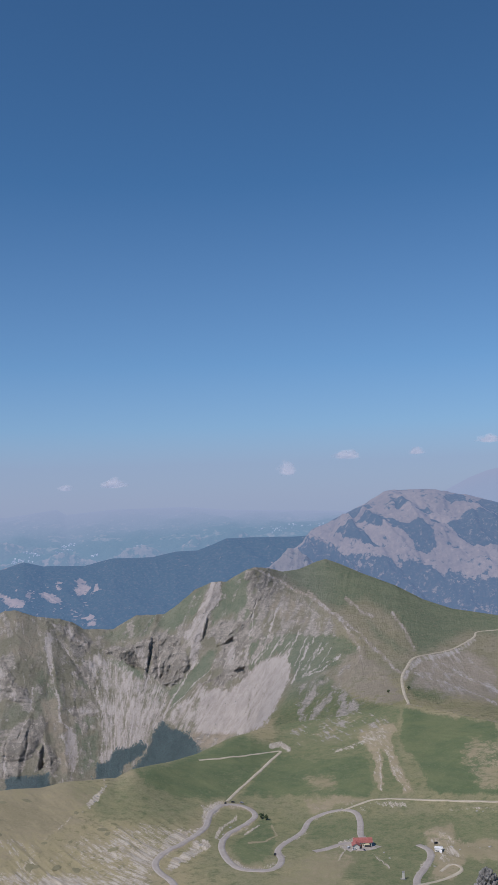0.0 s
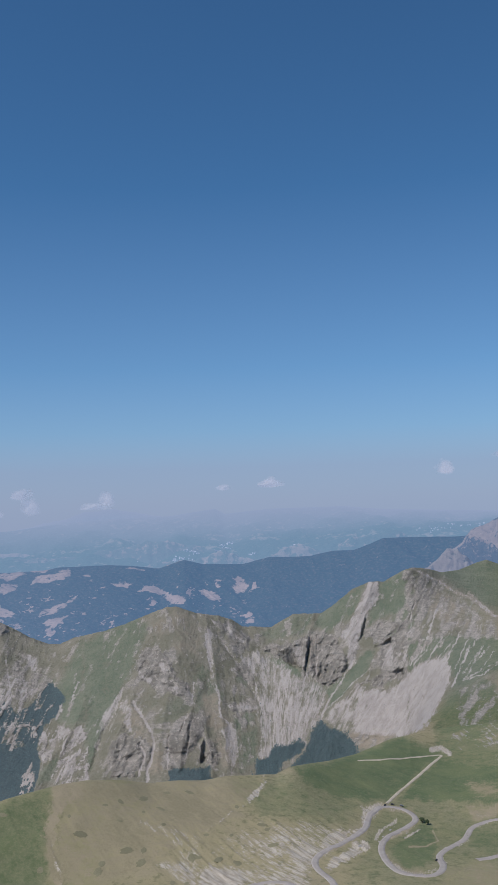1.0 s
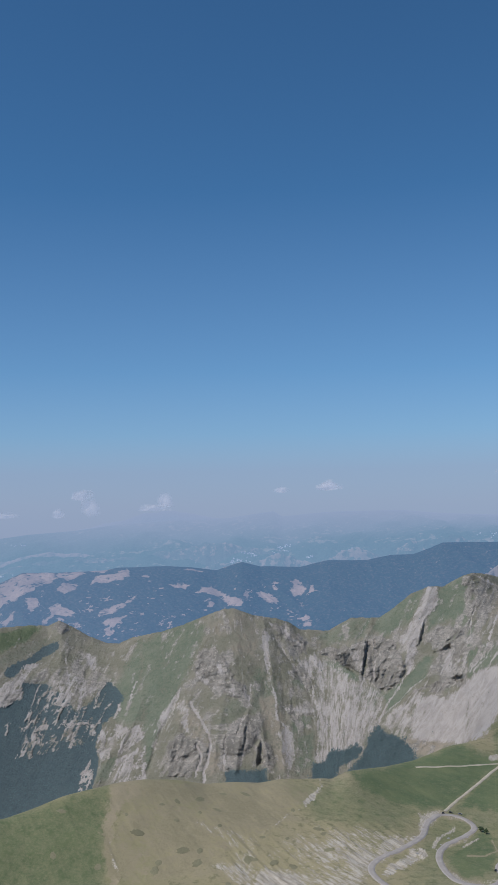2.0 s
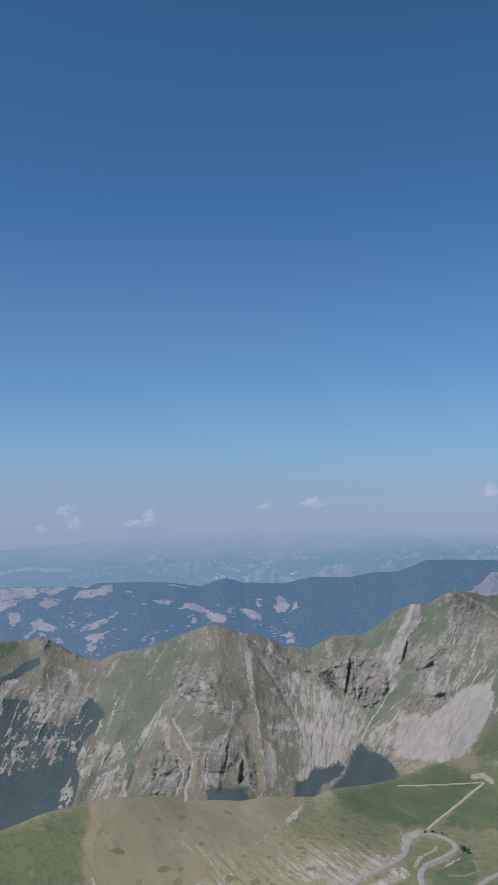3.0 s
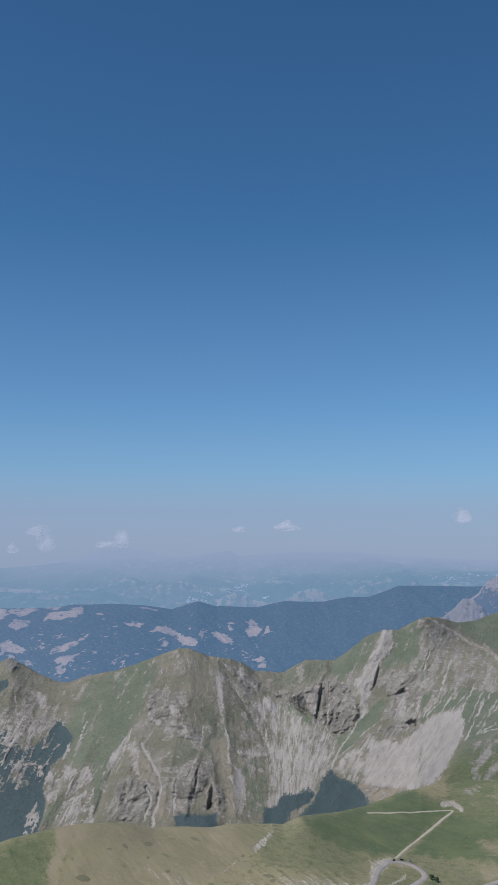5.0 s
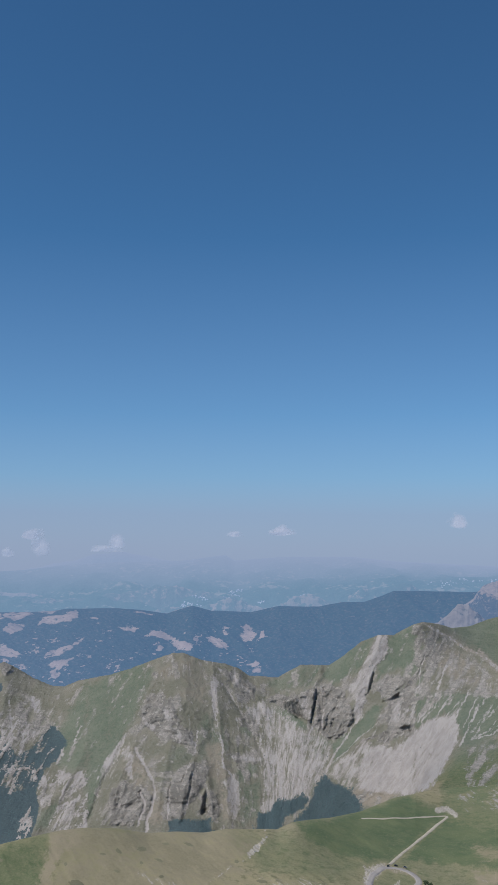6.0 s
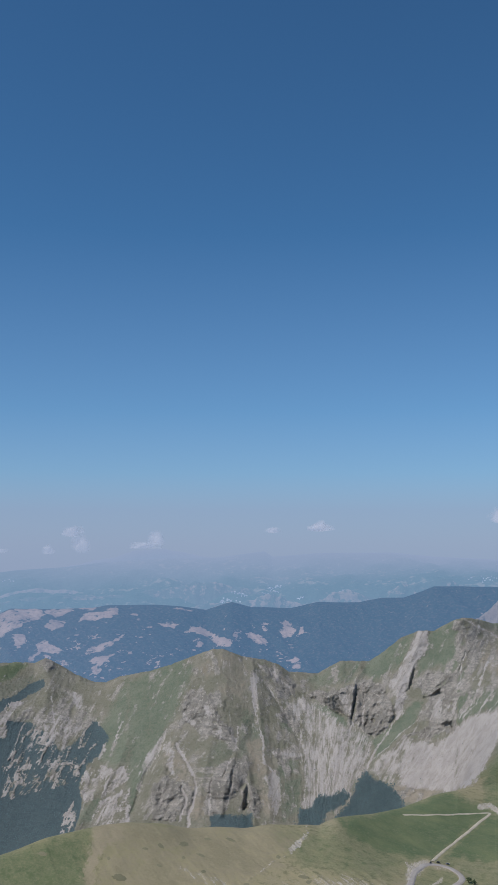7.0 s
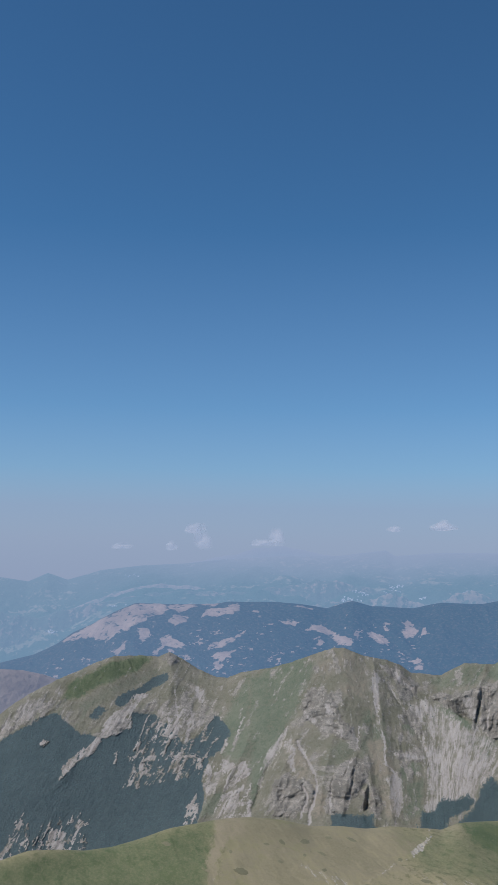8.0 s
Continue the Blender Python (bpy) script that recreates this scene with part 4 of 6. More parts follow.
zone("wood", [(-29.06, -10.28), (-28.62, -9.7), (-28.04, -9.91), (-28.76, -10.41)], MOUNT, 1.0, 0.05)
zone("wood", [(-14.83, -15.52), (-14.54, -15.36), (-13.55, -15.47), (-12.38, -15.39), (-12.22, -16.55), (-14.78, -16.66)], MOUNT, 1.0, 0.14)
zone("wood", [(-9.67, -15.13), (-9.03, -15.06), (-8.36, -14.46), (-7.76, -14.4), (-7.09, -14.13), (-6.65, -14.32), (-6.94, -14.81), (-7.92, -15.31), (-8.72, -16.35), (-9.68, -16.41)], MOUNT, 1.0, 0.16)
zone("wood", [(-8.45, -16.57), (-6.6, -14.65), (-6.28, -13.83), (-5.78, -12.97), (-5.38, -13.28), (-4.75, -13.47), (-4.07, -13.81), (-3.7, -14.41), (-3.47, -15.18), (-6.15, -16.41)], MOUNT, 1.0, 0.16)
zone("wood", [(-26.69, -14.26), (-26.45, -10.9), (-25.15, -10.28), (-23.62, -11.69), (-22.15, -10.75), (-21.13, -11.52), (-22.11, -12.76), (-22.76, -13.38), (-25.05, -14.28)], MOUNT, -0.28, 0.15)
# pale cliffs standing out of the woods, broken up by trees on their ledges
BROKEN = fractal((np.radians(AZ2) * 2000 - 0.45 * DIP * 35) / 13, DIP * 35 / 30, 5, 311, 0.8, True)


def outcrop(points, amount=1.0, soft=0.12):
    v = inside(points, WARP_A, WARP_E, soft) * (BELT2 >= MOUNT[0]) * (BELT2 <= MOUNT[1])
    m = smooth(0.40, 0.52, 0.60 * amount * v + 1.05 * (BROKEN - 0.08) * smooth(0.0, 0.4, v))
    COVER["wood"] *= 1 - m
    COVER["rock"] = np.maximum(COVER["rock"], m)
    COVER["scree"] = np.maximum(COVER["scree"], 0.62 * m)


outcrop([(-28.48, -11.52), (-28.26, -10.72), (-27.63, -9.95), (-26.82, -9.41), (-26.34, -8.98), (-25.64, -9.02), (-26.29, -9.57), (-26.6, -10.27), (-26.68, -10.87), (-27.27, -11.14), (-28.07, -11.45)], 1.1, 0.05)
outcrop([(-30.7, -13.68), (-30.65, -13.12), (-30.02, -12.38), (-29.52, -12.06), (-28.88, -11.67), (-28.47, -11.31), (-28.3, -11.59), (-28.86, -12.28), (-29.66, -12.72), (-30.28, -13.31)], 0.95, 0.04)
outcrop([(-26.73, -13.96), (-26.59, -13.05), (-25.75, -12.57), (-25.34, -11.87), (-25.23, -12.48), (-25.69, -13.55), (-26.17, -14.02)], 0.58, 0.05)
outcrop([(-25.05, -12.36), (-24.88, -11.56), (-24.26, -11.56), (-24.57, -12.43)], 0.55, 0.05)
outcrop([(-24.42, -13.19), (-24.14, -12.43), (-23.38, -12.43), (-23.72, -13.29)], 0.58, 0.05)
outcrop([(-25.97, -10.36), (-24.5, -9.57), (-23.16, -9.96), (-21.82, -10.35), (-22.47, -11.3), (-23.54, -11.72), (-24.62, -11.38), (-25.46, -10.91)], 0.46, 0.08)
outcrop([(-31.36, -17.18), (-31.23, -16.11), (-30.22, -16.44), (-30.33, -17.33)], 0.75, 0.05)
outcrop([(-34.49, -17.99), (-33.61, -16.85), (-33.19, -15.81), (-32.56, -15.23), (-32.94, -16.53), (-33.43, -17.56)], 0.7, 0.05)
outcrop([(-27.01, -14.25), (-26.62, -10.9), (-25.15, -10.28), (-23.79, -11.69), (-22.8, -11.38), (-21.81, -10.9), (-21.13, -11.52), (-22.11, -12.76), (-22.76, -13.53), (-24.4, -13.83)], 0.13, 0.1)
outcrop([(-33.58, -17.49), (-33.03, -15.82), (-31.46, -15.89), (-28.92, -15.39), (-28.86, -17.13), (-30.12, -17.65)], 0.10, 0.1)
outcrop([(-29.73, -16.17), (-29.52, -15.34), (-29.21, -15.5), (-29.41, -16.25)], 0.6, 0.05)
outcrop([(-26.52, -11.95), (-26.3, -11.55), (-26.2, -11.83), (-26.42, -12.26)], 0.6, 0.04)
outcrop([(-31.93, -11.8), (-31.82, -11.42), (-31.43, -11.58), (-31.61, -11.85)], 0.6, 0.04)
outcrop([(-22.38, -13.91), (-22.14, -12.89), (-21.28, -12.57), (-20.36, -12.87), (-19.62, -12.74), (-19.61, -13.58), (-20.56, -14), (-21.38, -14.46), (-22.11, -14.66)], 0.74, 0.06)
outcrop([(-21.85, -15.85), (-21.28, -14.58), (-19.6, -13.93), (-19.57, -15.83)], 0.5, 0.08)
outcrop([(-23.52, -16.21), (-23.3, -15.18), (-22.74, -14.44), (-22.48, -14.88), (-22.87, -16.07)], 0.6, 0.06)
outcrop([(-21.78, -12.61), (-21.3, -11.76), (-20.89, -11.36), (-21.12, -12.3)], 0.6, 0.05)
outcrop([(-27.74, -12.88), (-27.64, -12.2), (-27.48, -12.2), (-27.54, -12.89)], 0.5, 0.05)

# ---- relief ----
ROCKY = COVER["rock"] * (1 - COVER["wood"]) * (1 - 0.9 * COVER["scree"])
on_mount = smooth(5.85, 6.4, BELT2) * (1 - smooth(8.0, 8.25, BELT2)) * (0.10 + 0.90 * (1 - smooth(1.0, 4.0, AZ2)))
# the way the gullies run down each flank, as sideways metres per metre of fall
LEAN_AT = [(-36, 0.5), (-26, 0.55), (-20, 0.5), (-16, 0.45), (-14.5, 0.0), (-13, -0.2), (-9, -0.1), (-7.5, 0.35), (-5, 0.6), (1, 0.5), (6, 0.3), (9, -0.4), (15, -0.9)]
face = DIP * 35.0
arc = np.radians(AZ2) * 2000.0 - along(LEAN_AT, AZ2, 1.0) * (face + 300)


def push(depth):
    """Moves the land towards the summit by so many metres."""
    global R, Z
    k = 1 - depth / np.maximum(R, 1.0)
    R, Z = R * k, Z * k


sway = 0.9 * fractal(arc / 90, face / 75, 4, 31)
buttress = fractal(arc / 120 + sway, face / 420, 5, 41, 0.5, True)
gully = fractal(arc / 44 + sway, face / 190, 4, 46, 0.5, True)
crag = fractal(arc / 26 + 0.4 * sway, face / 40, 4, 51, 0.55, True)
flute = fractal(arc / 12 + sway, face / 60, 3, 56, 0.55, True) * smooth(-0.2, 0.4, fractal(arc / 90, face / 70, 3, 58))
block = fractal(arc / 17, face / 11, 3, 63, 0.6, True)
knob = COVER["rock"] * smooth(1.5, 3.0, AZ2) * (1 - smooth(7.9, 8, BELT2)) * smooth(5.0, 5.15, BELT2)
push(knob * 7 * fractal(arc / 22, face / 14, 5, 66, 0.6, True))
push(on_mount * (8 * buttress * (0.45 + 0.55 * ROCKY) + 3.6 * gully * (0.35 + ROCKY) + ROCKY * (5.0 * crag + 2.6 * flute + 3.4 * block) + COVER["scree"] * 0.3 * flute))
# tilted beds weather into ledges and small cliffs
for period, depth, seed in ((24.0, 0.26, 72), (9.0, 0.30, 76)):
    bed = (face + 0.30 * np.radians(AZ2) * 2000) / period + 0.8 * fractal(arc / 60, face / 45, 4, seed)
    part_of = bed - np.floor(bed)
    push(on_mount * ROCKY * depth * period * (part_of - smooth(0.55, 1.0, part_of)) * smooth(-0.25, 0.4, fractal(arc / 45, face / 40, 3, seed + 2)))


def rib(points, height, width):
    """A sharp rib (or, with a minus, a gully) down the mountain along a line."""
    far = np.full(R.shape, 1e9)
    a, e = AZ2 + 0.5 * (WARP_A - AZ2), DIP + 0.5 * (WARP_E - DIP)
    for (x0, y0), (x1, y1) in zip(points, points[1:]):
        t = np.clip(((a - x0) * (x1 - x0) + (e - y0) * (y1 - y0)) / ((x1 - x0) ** 2 + (y1 - y0) ** 2), 0, 1)
        far = np.minimum(far, np.hypot(a - x0 - t * (x1 - x0), e - y0 - t * (y1 - y0)))
    push((BELT2 > 5.3) * (BELT2 <= 8) * 0.62 * height * np.maximum(0, 1 - far / width) ** 1.3)


def cleft(points, turn, soft=0.07):
    """An upright wall in a cliff that swings away from the sun as it runs to the next pillar."""
    a, e = AZ2 + 0.6 * (WARP_A - AZ2), DIP + 0.6 * (WARP_E - DIP)
    on = inside(points, a, e, soft) * (BELT2 > 5.6) * (BELT2 < 8)
    low, high = min(p[0] for p in points), max(p[0] for p in points)
    deep = on > 0.5
    foot = (R * deep).sum(0) / np.maximum(deep.sum(0), 1)
    foot = np.where(deep.any(0), foot, R[deep].mean())
    width = radians(high - low) * 2000
    wall = foot[None, :] + 0.42 * turn * width * (np.clip((a - low) / (high - low), 0, 1) - 0.15) + 3.0 * fractal(arc / 11, face / 8, 4, 417, 0.65, True)
    push((R - wall) * on)


rib([(-0.06, -4.33), (1.6, -5.12), (3.08, -5.99), (5.2, -7.67), (6.24, -8.66), (6.38, -9.3), (6.02, -10.18)], 34, 1.5)
rib([(-2.27, -5.09), (-2.99, -6.8), (-3.79, -8.72), (-4.33, -10.15)], 12, 0.5)
rib([(-14.75, -6.25), (-16.64, -7.06), (-19.35, -7.63)], 8, 0.5)
rib([(-15.82, -7.3), (-16.55, -9.72), (-16.87, -11.3), (-17.85, -13.47), (-18.65, -15.29)], 16, 0.7)
rib([(-15.87, -7.55), (-16.69, -9.44), (-17.21, -10.6), (-18.11, -12.29), (-18.84, -13.68), (-19.45, -15.31)], -9, 0.22)
rib([(-12.41, -7.05), (-11.92, -9.9), (-11.6, -12.51), (-11.28, -15.48)], 9, 0.5)
rib([(-12.28, -7.69), (-12.17, -9.67), (-12.41, -11.16)], -3, 0.25)
rib([(-16.87, -11.61), (-16.17, -12.64), (-15.7, -13.39), (-15.6, -13.99), (-15.92, -14.96), (-16.17, -15.97)], -3, 0.22)
rib([(-14.72, -11.4), (-15.2, -13.25), (-15.52, -15.36)], 8, 0.35)
rib([(-13.4, -12.28), (-13.89, -13.81), (-14.21, -15.47)], 8, 0.3)
rib([(-12.66, -12.55), (-12.41, -14.06), (-12.25, -15.82)], 7, 0.3)
rib([(-11.76, -7.99), (-10.45, -9.84), (-9.3, -11.94)], -6, 0.25)
rib([(-10.61, -7.64), (-9.8, -8.56), (-9.16, -9.47)], 10, 0.4)
rib([(-19.7, -11.35), (-20.28, -12.75), (-21.74, -14.58), (-22.7, -16.07)], 14, 0.6)
rib([(-24.56, -6.85), (-24.2, -8.06), (-24.68, -9.18), (-26.32, -9.8), (-28.4, -11.49), (-30.59, -13.57)], 9, 0.7)
rib([(-5.92, -7.18), (-6.19, -8.14), (-6.66, -10.2)], 8, 0.35)
rib([(-5.95, -8.31), (-5.91, -10.08), (-5.35, -11.06)], -9, 0.25)
rib([(-4.62, -8.53), (-4.49, -9.82)], 8, 0.3)
cleft([(-8.12, -8.83), (-7.8, -8.88), (-7.32, -8.73), (-7.1, -9.25), (-6.92, -9.95), (-7.27, -9.88), (-7.62, -9.65), (-8.03, -9.33)], 1.7)
cleft([(-6.25, -8.21), (-6.08, -8.24), (-6.25, -9.1), (-6.51, -10.18), (-6.61, -10.12), (-6.5, -9.5)], 1.2)
cleft([(-5.75, -9.8), (-5.48, -9.62), (-5.54, -10.42), (-5.71, -10.57)], 1.3)
cleft([(-2.86, -7.1), (-2.73, -7.27), (-2.82, -7.87), (-3.05, -8.56), (-3.19, -8.52), (-3.03, -7.78)], 1.2)
cleft([(-5.32, -9.71), (-5.04, -9.83), (-5.24, -10.3), (-5.37, -10.19)], 1.3)
cleft([(-2.29, -8.78), (-1.85, -8.73), (-1.34, -8.37), (-1.32, -8.68), (-1.71, -8.83), (-2.23, -8.98)], 1.2)
cleft([(-1.75, -10.31), (-1.16, -10.2), (-0.62, -10.19), (-0.66, -10.44), (-1.33, -10.45)], 1.2)
cleft([(-13, -15.05), (-12.87, -14.07), (-12.68, -13.84), (-12.63, -14.36), (-12.67, -15.08), (-12.87, -15.23)], 1.2)
away = smooth(3.0, 3.6, BELT2) * (1 - smooth(5.9, 6.3, BELT2))
calm = 1 - 0.8 * np.exp(-((BELT2 - 5) / 0.08) ** 2)
Z = Z + away * calm * (3.5 * fractal(X / 150, Y / 150, 4, 81) + 0.55 * fractal(X / 22, Y / 22, 4, 91))
Z = Z + (1 - smooth(2.4, 3.2, BELT2)) * smooth(0.2, 1.5, BELT2) * (6 * fractal(X / 60, Y / 60, 5, 85) + 0.2 * fractal(X / 3, Y / 3, 3, 86))
X, Y = R * np.sin(np.radians(AZ2)), R * np.cos(np.radians(AZ2))
Z = Z + (BELT2 < 5) * smooth(3.0, 3.4, BELT2) * calm * (0.35 + 1.6 * COVER["scree"]) * fractal((0.72 * X + 0.69 * Y) / 11, (0.69 * X - 0.72 * Y) / 70, 4, 96, 0.55, True)
# grass holds on the ledges, the steep risers stay bare
P = np.stack([X, Y, Z], -1)
across, up_hill = np.gradient(P, axis=1), np.gradient(P, axis=0)
normal = np.cross(across, up_hill)
STEEP = np.degrees(np.arccos(np.clip(np.abs(normal[..., 2]) / (np.linalg.norm(normal, axis=-1) + 1e-9), 0, 1)))
LEDGE = 0.30 * crag + 0.22 * gully + 0.22 * block + 0.010 * (STEEP - 50)
COVER["rock"] = np.where(COVER["rock"] > 0.04, np.clip(COVER["rock"] + 0.7 * LEDGE * smooth(5.7, 6.2, BELT2) * (1 - smooth(2.0, 3.5, AZ2)), 0, 1), COVER["rock"])
del P, across, up_hill, normal
rill = fractal(arc / 10 + 0.8 * sway, face / 120, 4, 59, 0.6, True)
on_slope = smooth(5.85, 6.2, BELT2) * (BELT2 < 8.2)
COVER["scree"] = np.clip(COVER["scree"] * (1 + on_slope * (0.16 * (rill - 0.35) - 0.32 * smooth(0.1, 0.6, fractal(arc / 30, face / 75, 4, 69)))) + on_slope * 0.36 * smooth(0.42, 0.78, rill) * (1 - COVER["wood"]) * (1 - 0.8 * COVER["lush"]) * (1 - smooth(2.0, 5.0, AZ2)), 0, 1)
COVER["lush"] = np.clip(COVER["lush"] + on_slope * 0.5 * smooth(0.0, 0.5, -rill) * (1 - smooth(3.0, 5.0, AZ2)), 0, 1)
FALL = np.stack([arc, 1.3 * face, 0.0 * face], -1)
radial = smooth(-4.0, 2.0, AZ2)
FALL_NEAR = np.stack([(1 - radial) * (0.72 * X + 0.69 * Y) + radial * (np.radians(AZ2) * 1200 + 0.25 * R), (1 - radial) * (0.69 * X - 0.72 * Y) + radial * R, Z], -1)


def sheet(name, rows, x, y, z, material, cover=None, closed=False, fall=None):
    """A grid of land as one mesh, with its cover written on the points."""
    h, w = x.shape
    co = np.stack([x, y, z + EYE], -1).reshape(-1, 3).astype(np.float32)
    i = np.arange(h * w).reshape(h, w)
    quads = np.stack([i[:-1, :-1], i[:-1, 1:], i[1:, 1:], i[1:, :-1]], -1).reshape(-1, 4)
    if closed:
        quads = np.concatenate([quads, np.stack([i[:-1, -1], i[:-1, 0], i[1:, 0], i[1:, -1]], -1)])
    me = bpy.data.meshes.new(name)
    me.vertices.add(len(co))
    me.vertices.foreach_set("co", co.ravel())
    me.loops.add(quads.size)
    me.loops.foreach_set("vertex_index", quads.ravel().astype(np.int32))
    me.polygons.add(len(quads))
    me.polygons.foreach_set("loop_start", np.arange(0, quads.size, 4, dtype=np.int32))
    me.polygons.foreach_set("use_smooth", np.ones(len(quads), bool))
    me.update(calc_edges=True)
    for key, values in (cover or {}).items():
        at = me.attributes.new(key, "FLOAT", "POINT")
        at.data.foreach_set("value", np.ascontiguousarray(values, np.float32).ravel())
    if fall is not None:
        at = me.attributes.new("fall", "FLOAT_VECTOR", "POINT")
        at.data.foreach_set("vector", np.ascontiguousarray(fall, np.float32).ravel())
    me.materials.append(material)
    return new(name, me)


SPLIT = int(np.searchsorted(BELT, 5.0))
ground = sheet("ground", None, X[:SPLIT + 1], Y[:SPLIT + 1], Z[:SPLIT + 1], LAND, {k: v[:SPLIT + 1] for k, v in COVER.items()}, True, FALL_NEAR[:SPLIT + 1])
tagged(ground, "dry and green alpine turf with pale stony scars", "ground", kind="structure")
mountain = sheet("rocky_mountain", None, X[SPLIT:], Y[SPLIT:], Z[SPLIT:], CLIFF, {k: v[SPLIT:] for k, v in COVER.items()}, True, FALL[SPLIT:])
tagged(mountain, "grey limestone mountain with scree fans, gullies and grassy shoulders", "mountain", kind="structure")


# ---- far country ----
FAZ = columns(-40.0, 20.0, 0.07)
RIDGE = [(-36.18, -7.61), (-32.43, -6.73), (-31.15, -6.17), (-30.2, -5.46), (-29.06, -4.98), (-27.92, -4.32), (-26.6, -3.75), (-24.59, -3.8), (-21.88, -3.77), (-20.86, -3.63), (-18.83, -3.6), (-16.79, -3.7), (-15.1, -3.94), (-13.98, -3.56), (-13.59, -3.48), (-12.41, -3.78), (-12.37, -3.77), (-10.06, -3.8), (-8.39, -3.46), (-6.03, -3.48), (-4.67, -3.19), (-3.3, -3.14), (-1.58, -2.51), (-0.2, -2.45), (1.51, -2.5), (2.87, -2.47), (5.26, -2.37), (14.55, -3.73)]
RIDGE_OPEN = (
    [(-30.91, -6.14), (-30.36, -5.7), (-29.28, -5.09), (-28.06, -4.47), (-26.82, -3.85), (-26.13, -3.73), (-24.86, -3.81), (-24.55, -4.18), (-25.27, -4.53), (-26.24, -4.95), (-27.47, -5.63), (-28.29, -6.07), (-28.71, -5.84), (-29.8, -5.93), (-30.61, -6.27)],
    [(-24.55, -3.83), (-23.03, -3.75), (-22.86, -4.02), (-24.01, -4.31), (-24.65, -4.11)],
    [(-22.61, -3.7), (-21.34, -3.72), (-21.97, -3.95), (-22.75, -3.9)],
    [(-22.66, -4.67), (-22.32, -4.23), (-21.19, -3.94), (-20.46, -3.76), (-20.24, -4.34), (-21.18, -4.57), (-22.03, -4.69)],
    [(-24.77, -5.03), (-24.29, -4.52), (-23.44, -4.51), (-23.35, -4.79), (-24.13, -5.15)],
    [(-26.5, -5.36), (-25.67, -5.27), (-25.71, -5.77), (-26.21, -6.14), (-26.43, -5.7)],
    [(-25.77, -6.82), (-25.09, -6.34), (-24.96, -5.76), (-24.54, -5.69), (-23.4, -6.38), (-24.1, -6.46), (-24.81, -6.31), (-25.35, -6.88)],
    [(-22.28, -6.53), (-22, -6.15), (-20.88, -5.94), (-20.01, -5.44), (-20.01, -5.72), (-20.73, -6.22), (-21.71, -6.51)],
    [(-22.13, -7), (-21.71, -6.77), (-20.56, -6.6), (-20.86, -6.96), (-21.14, -7.26), (-21.38, -7.81), (-22.11, -7.84), (-21.67, -7.27)],
    [(-27.93, -6.61), (-27.04, -6.04), (-27.14, -6.45), (-27.58, -6.81)],
    [(-27, -7.53), (-26.46, -6.99), (-26.18, -7.26), (-26.72, -7.8)],
    [(-17.19, -3.93), (-16.56, -3.84), (-15.82, -4.06), (-16.41, -4.16)],
    [(-19.8, -4.14), (-19.24, -4.06), (-19.15, -4.3), (-19.66, -4.35)],
    [(-17.99, -4.81), (-17.54, -4.65), (-16.87, -4.84), (-17.08, -5.1), (-17.81, -5.01)],
    [(-16.26, -5.33), (-15.98, -5.02), (-15.42, -4.99), (-15, -5.27), (-14.44, -5.54), (-13.57, -5.74), (-13.71, -6.17), (-14.44, -6.12), (-14.86, -5.78), (-15.56, -5.47)],
    [(-15.7, -6.22), (-15.63, -5.78), (-15.25, -5.91), (-15.39, -6.21)],
    [(-12.72, -5.66), (-12.49, -5.3), (-11.93, -5.42), (-11.35, -5.88), (-11.63, -6.11), (-12.21, -5.93)],
    [(-10.72, -5.4), (-10.64, -4.76), (-10.28, -4.61), (-9.98, -4.82), (-9.7, -5.22), (-9.98, -5.65), (-10.28, -5.67)],
    [(-9.73, -5.66), (-9.49, -5.08), (-9.16, -4.91), (-9.35, -5.41)],
    [(-11.82, -4.9), (-11.6, -4.8), (-11.35, -4.86), (-11.38, -5.01)],
    [(-10.04, -7.15), (-9.74, -6.84), (-9.47, -6.96), (-9.51, -7.46), (-9.96, -7.48)],
    [(-12.38, -4.91), (-12.07, -4.95), (-12.21, -5.11)],
    [(-16.27, -3.64), (-14.17, -3.53), (-14.59, -3.91), (-15.71, -3.76)],
    [(-18.19, -6.92), (-17.87, -6.71), (-17.63, -6.8), (-17.94, -7.03)],
    [(-13.6, -5.53), (-13.39, -5.18), (-13.18, -5.52), (-13.39, -5.89)],
)


def far_lines(az):
    one = np.ones_like(az)
    el = along(RIDGE, az)
    tan = lambda e: np.tan(np.radians(e))
    lines = [(2500 * one, 2500 * tan(el - 9.0)), (3000 * one, 3000 * tan(el - 5.2)), (3350 * one, 3350 * tan(el - 2.2)), (3700 * one, 3700 * tan(el)), (3850 * one, 3850 * tan(el - 1.2))]
    return [np.array(k) for k in zip(*lines)]


fr, fz = far_lines(FAZ)
fr, fz, fb = swept(FAZ, fr, fz, [10, 110, 90, 20])
fa = np.broadcast_to(FAZ, fr.shape)
fx, fy = fr * np.sin(np.radians(fa)), fr * np.cos(np.radians(fa))
fd = np.degrees(np.arctan2(fz, fr))
fopen = np.zeros(fr.shape)
wa, we = fa + 0.26 * fractal(fa * 2.6, fd * 5, 5, 101, 0.7), fd + 0.11 * fractal(fa * 2.6, fd * 5, 5, 111, 0.7)
for outline in RIDGE_OPEN:
    fopen = np.maximum(fopen, 0.74 * inside(outline, wa, we, 0.09))
fopen = np.maximum(fopen, 0.7 * smooth(0.30, 0.46, fractal(fa * 2.5, fd * 5.5, 5, 115, 0.65)) * (1 - smooth(-11, -8, fa)) * smooth(0.6, 1.6, along(RIDGE, fa) - fd))
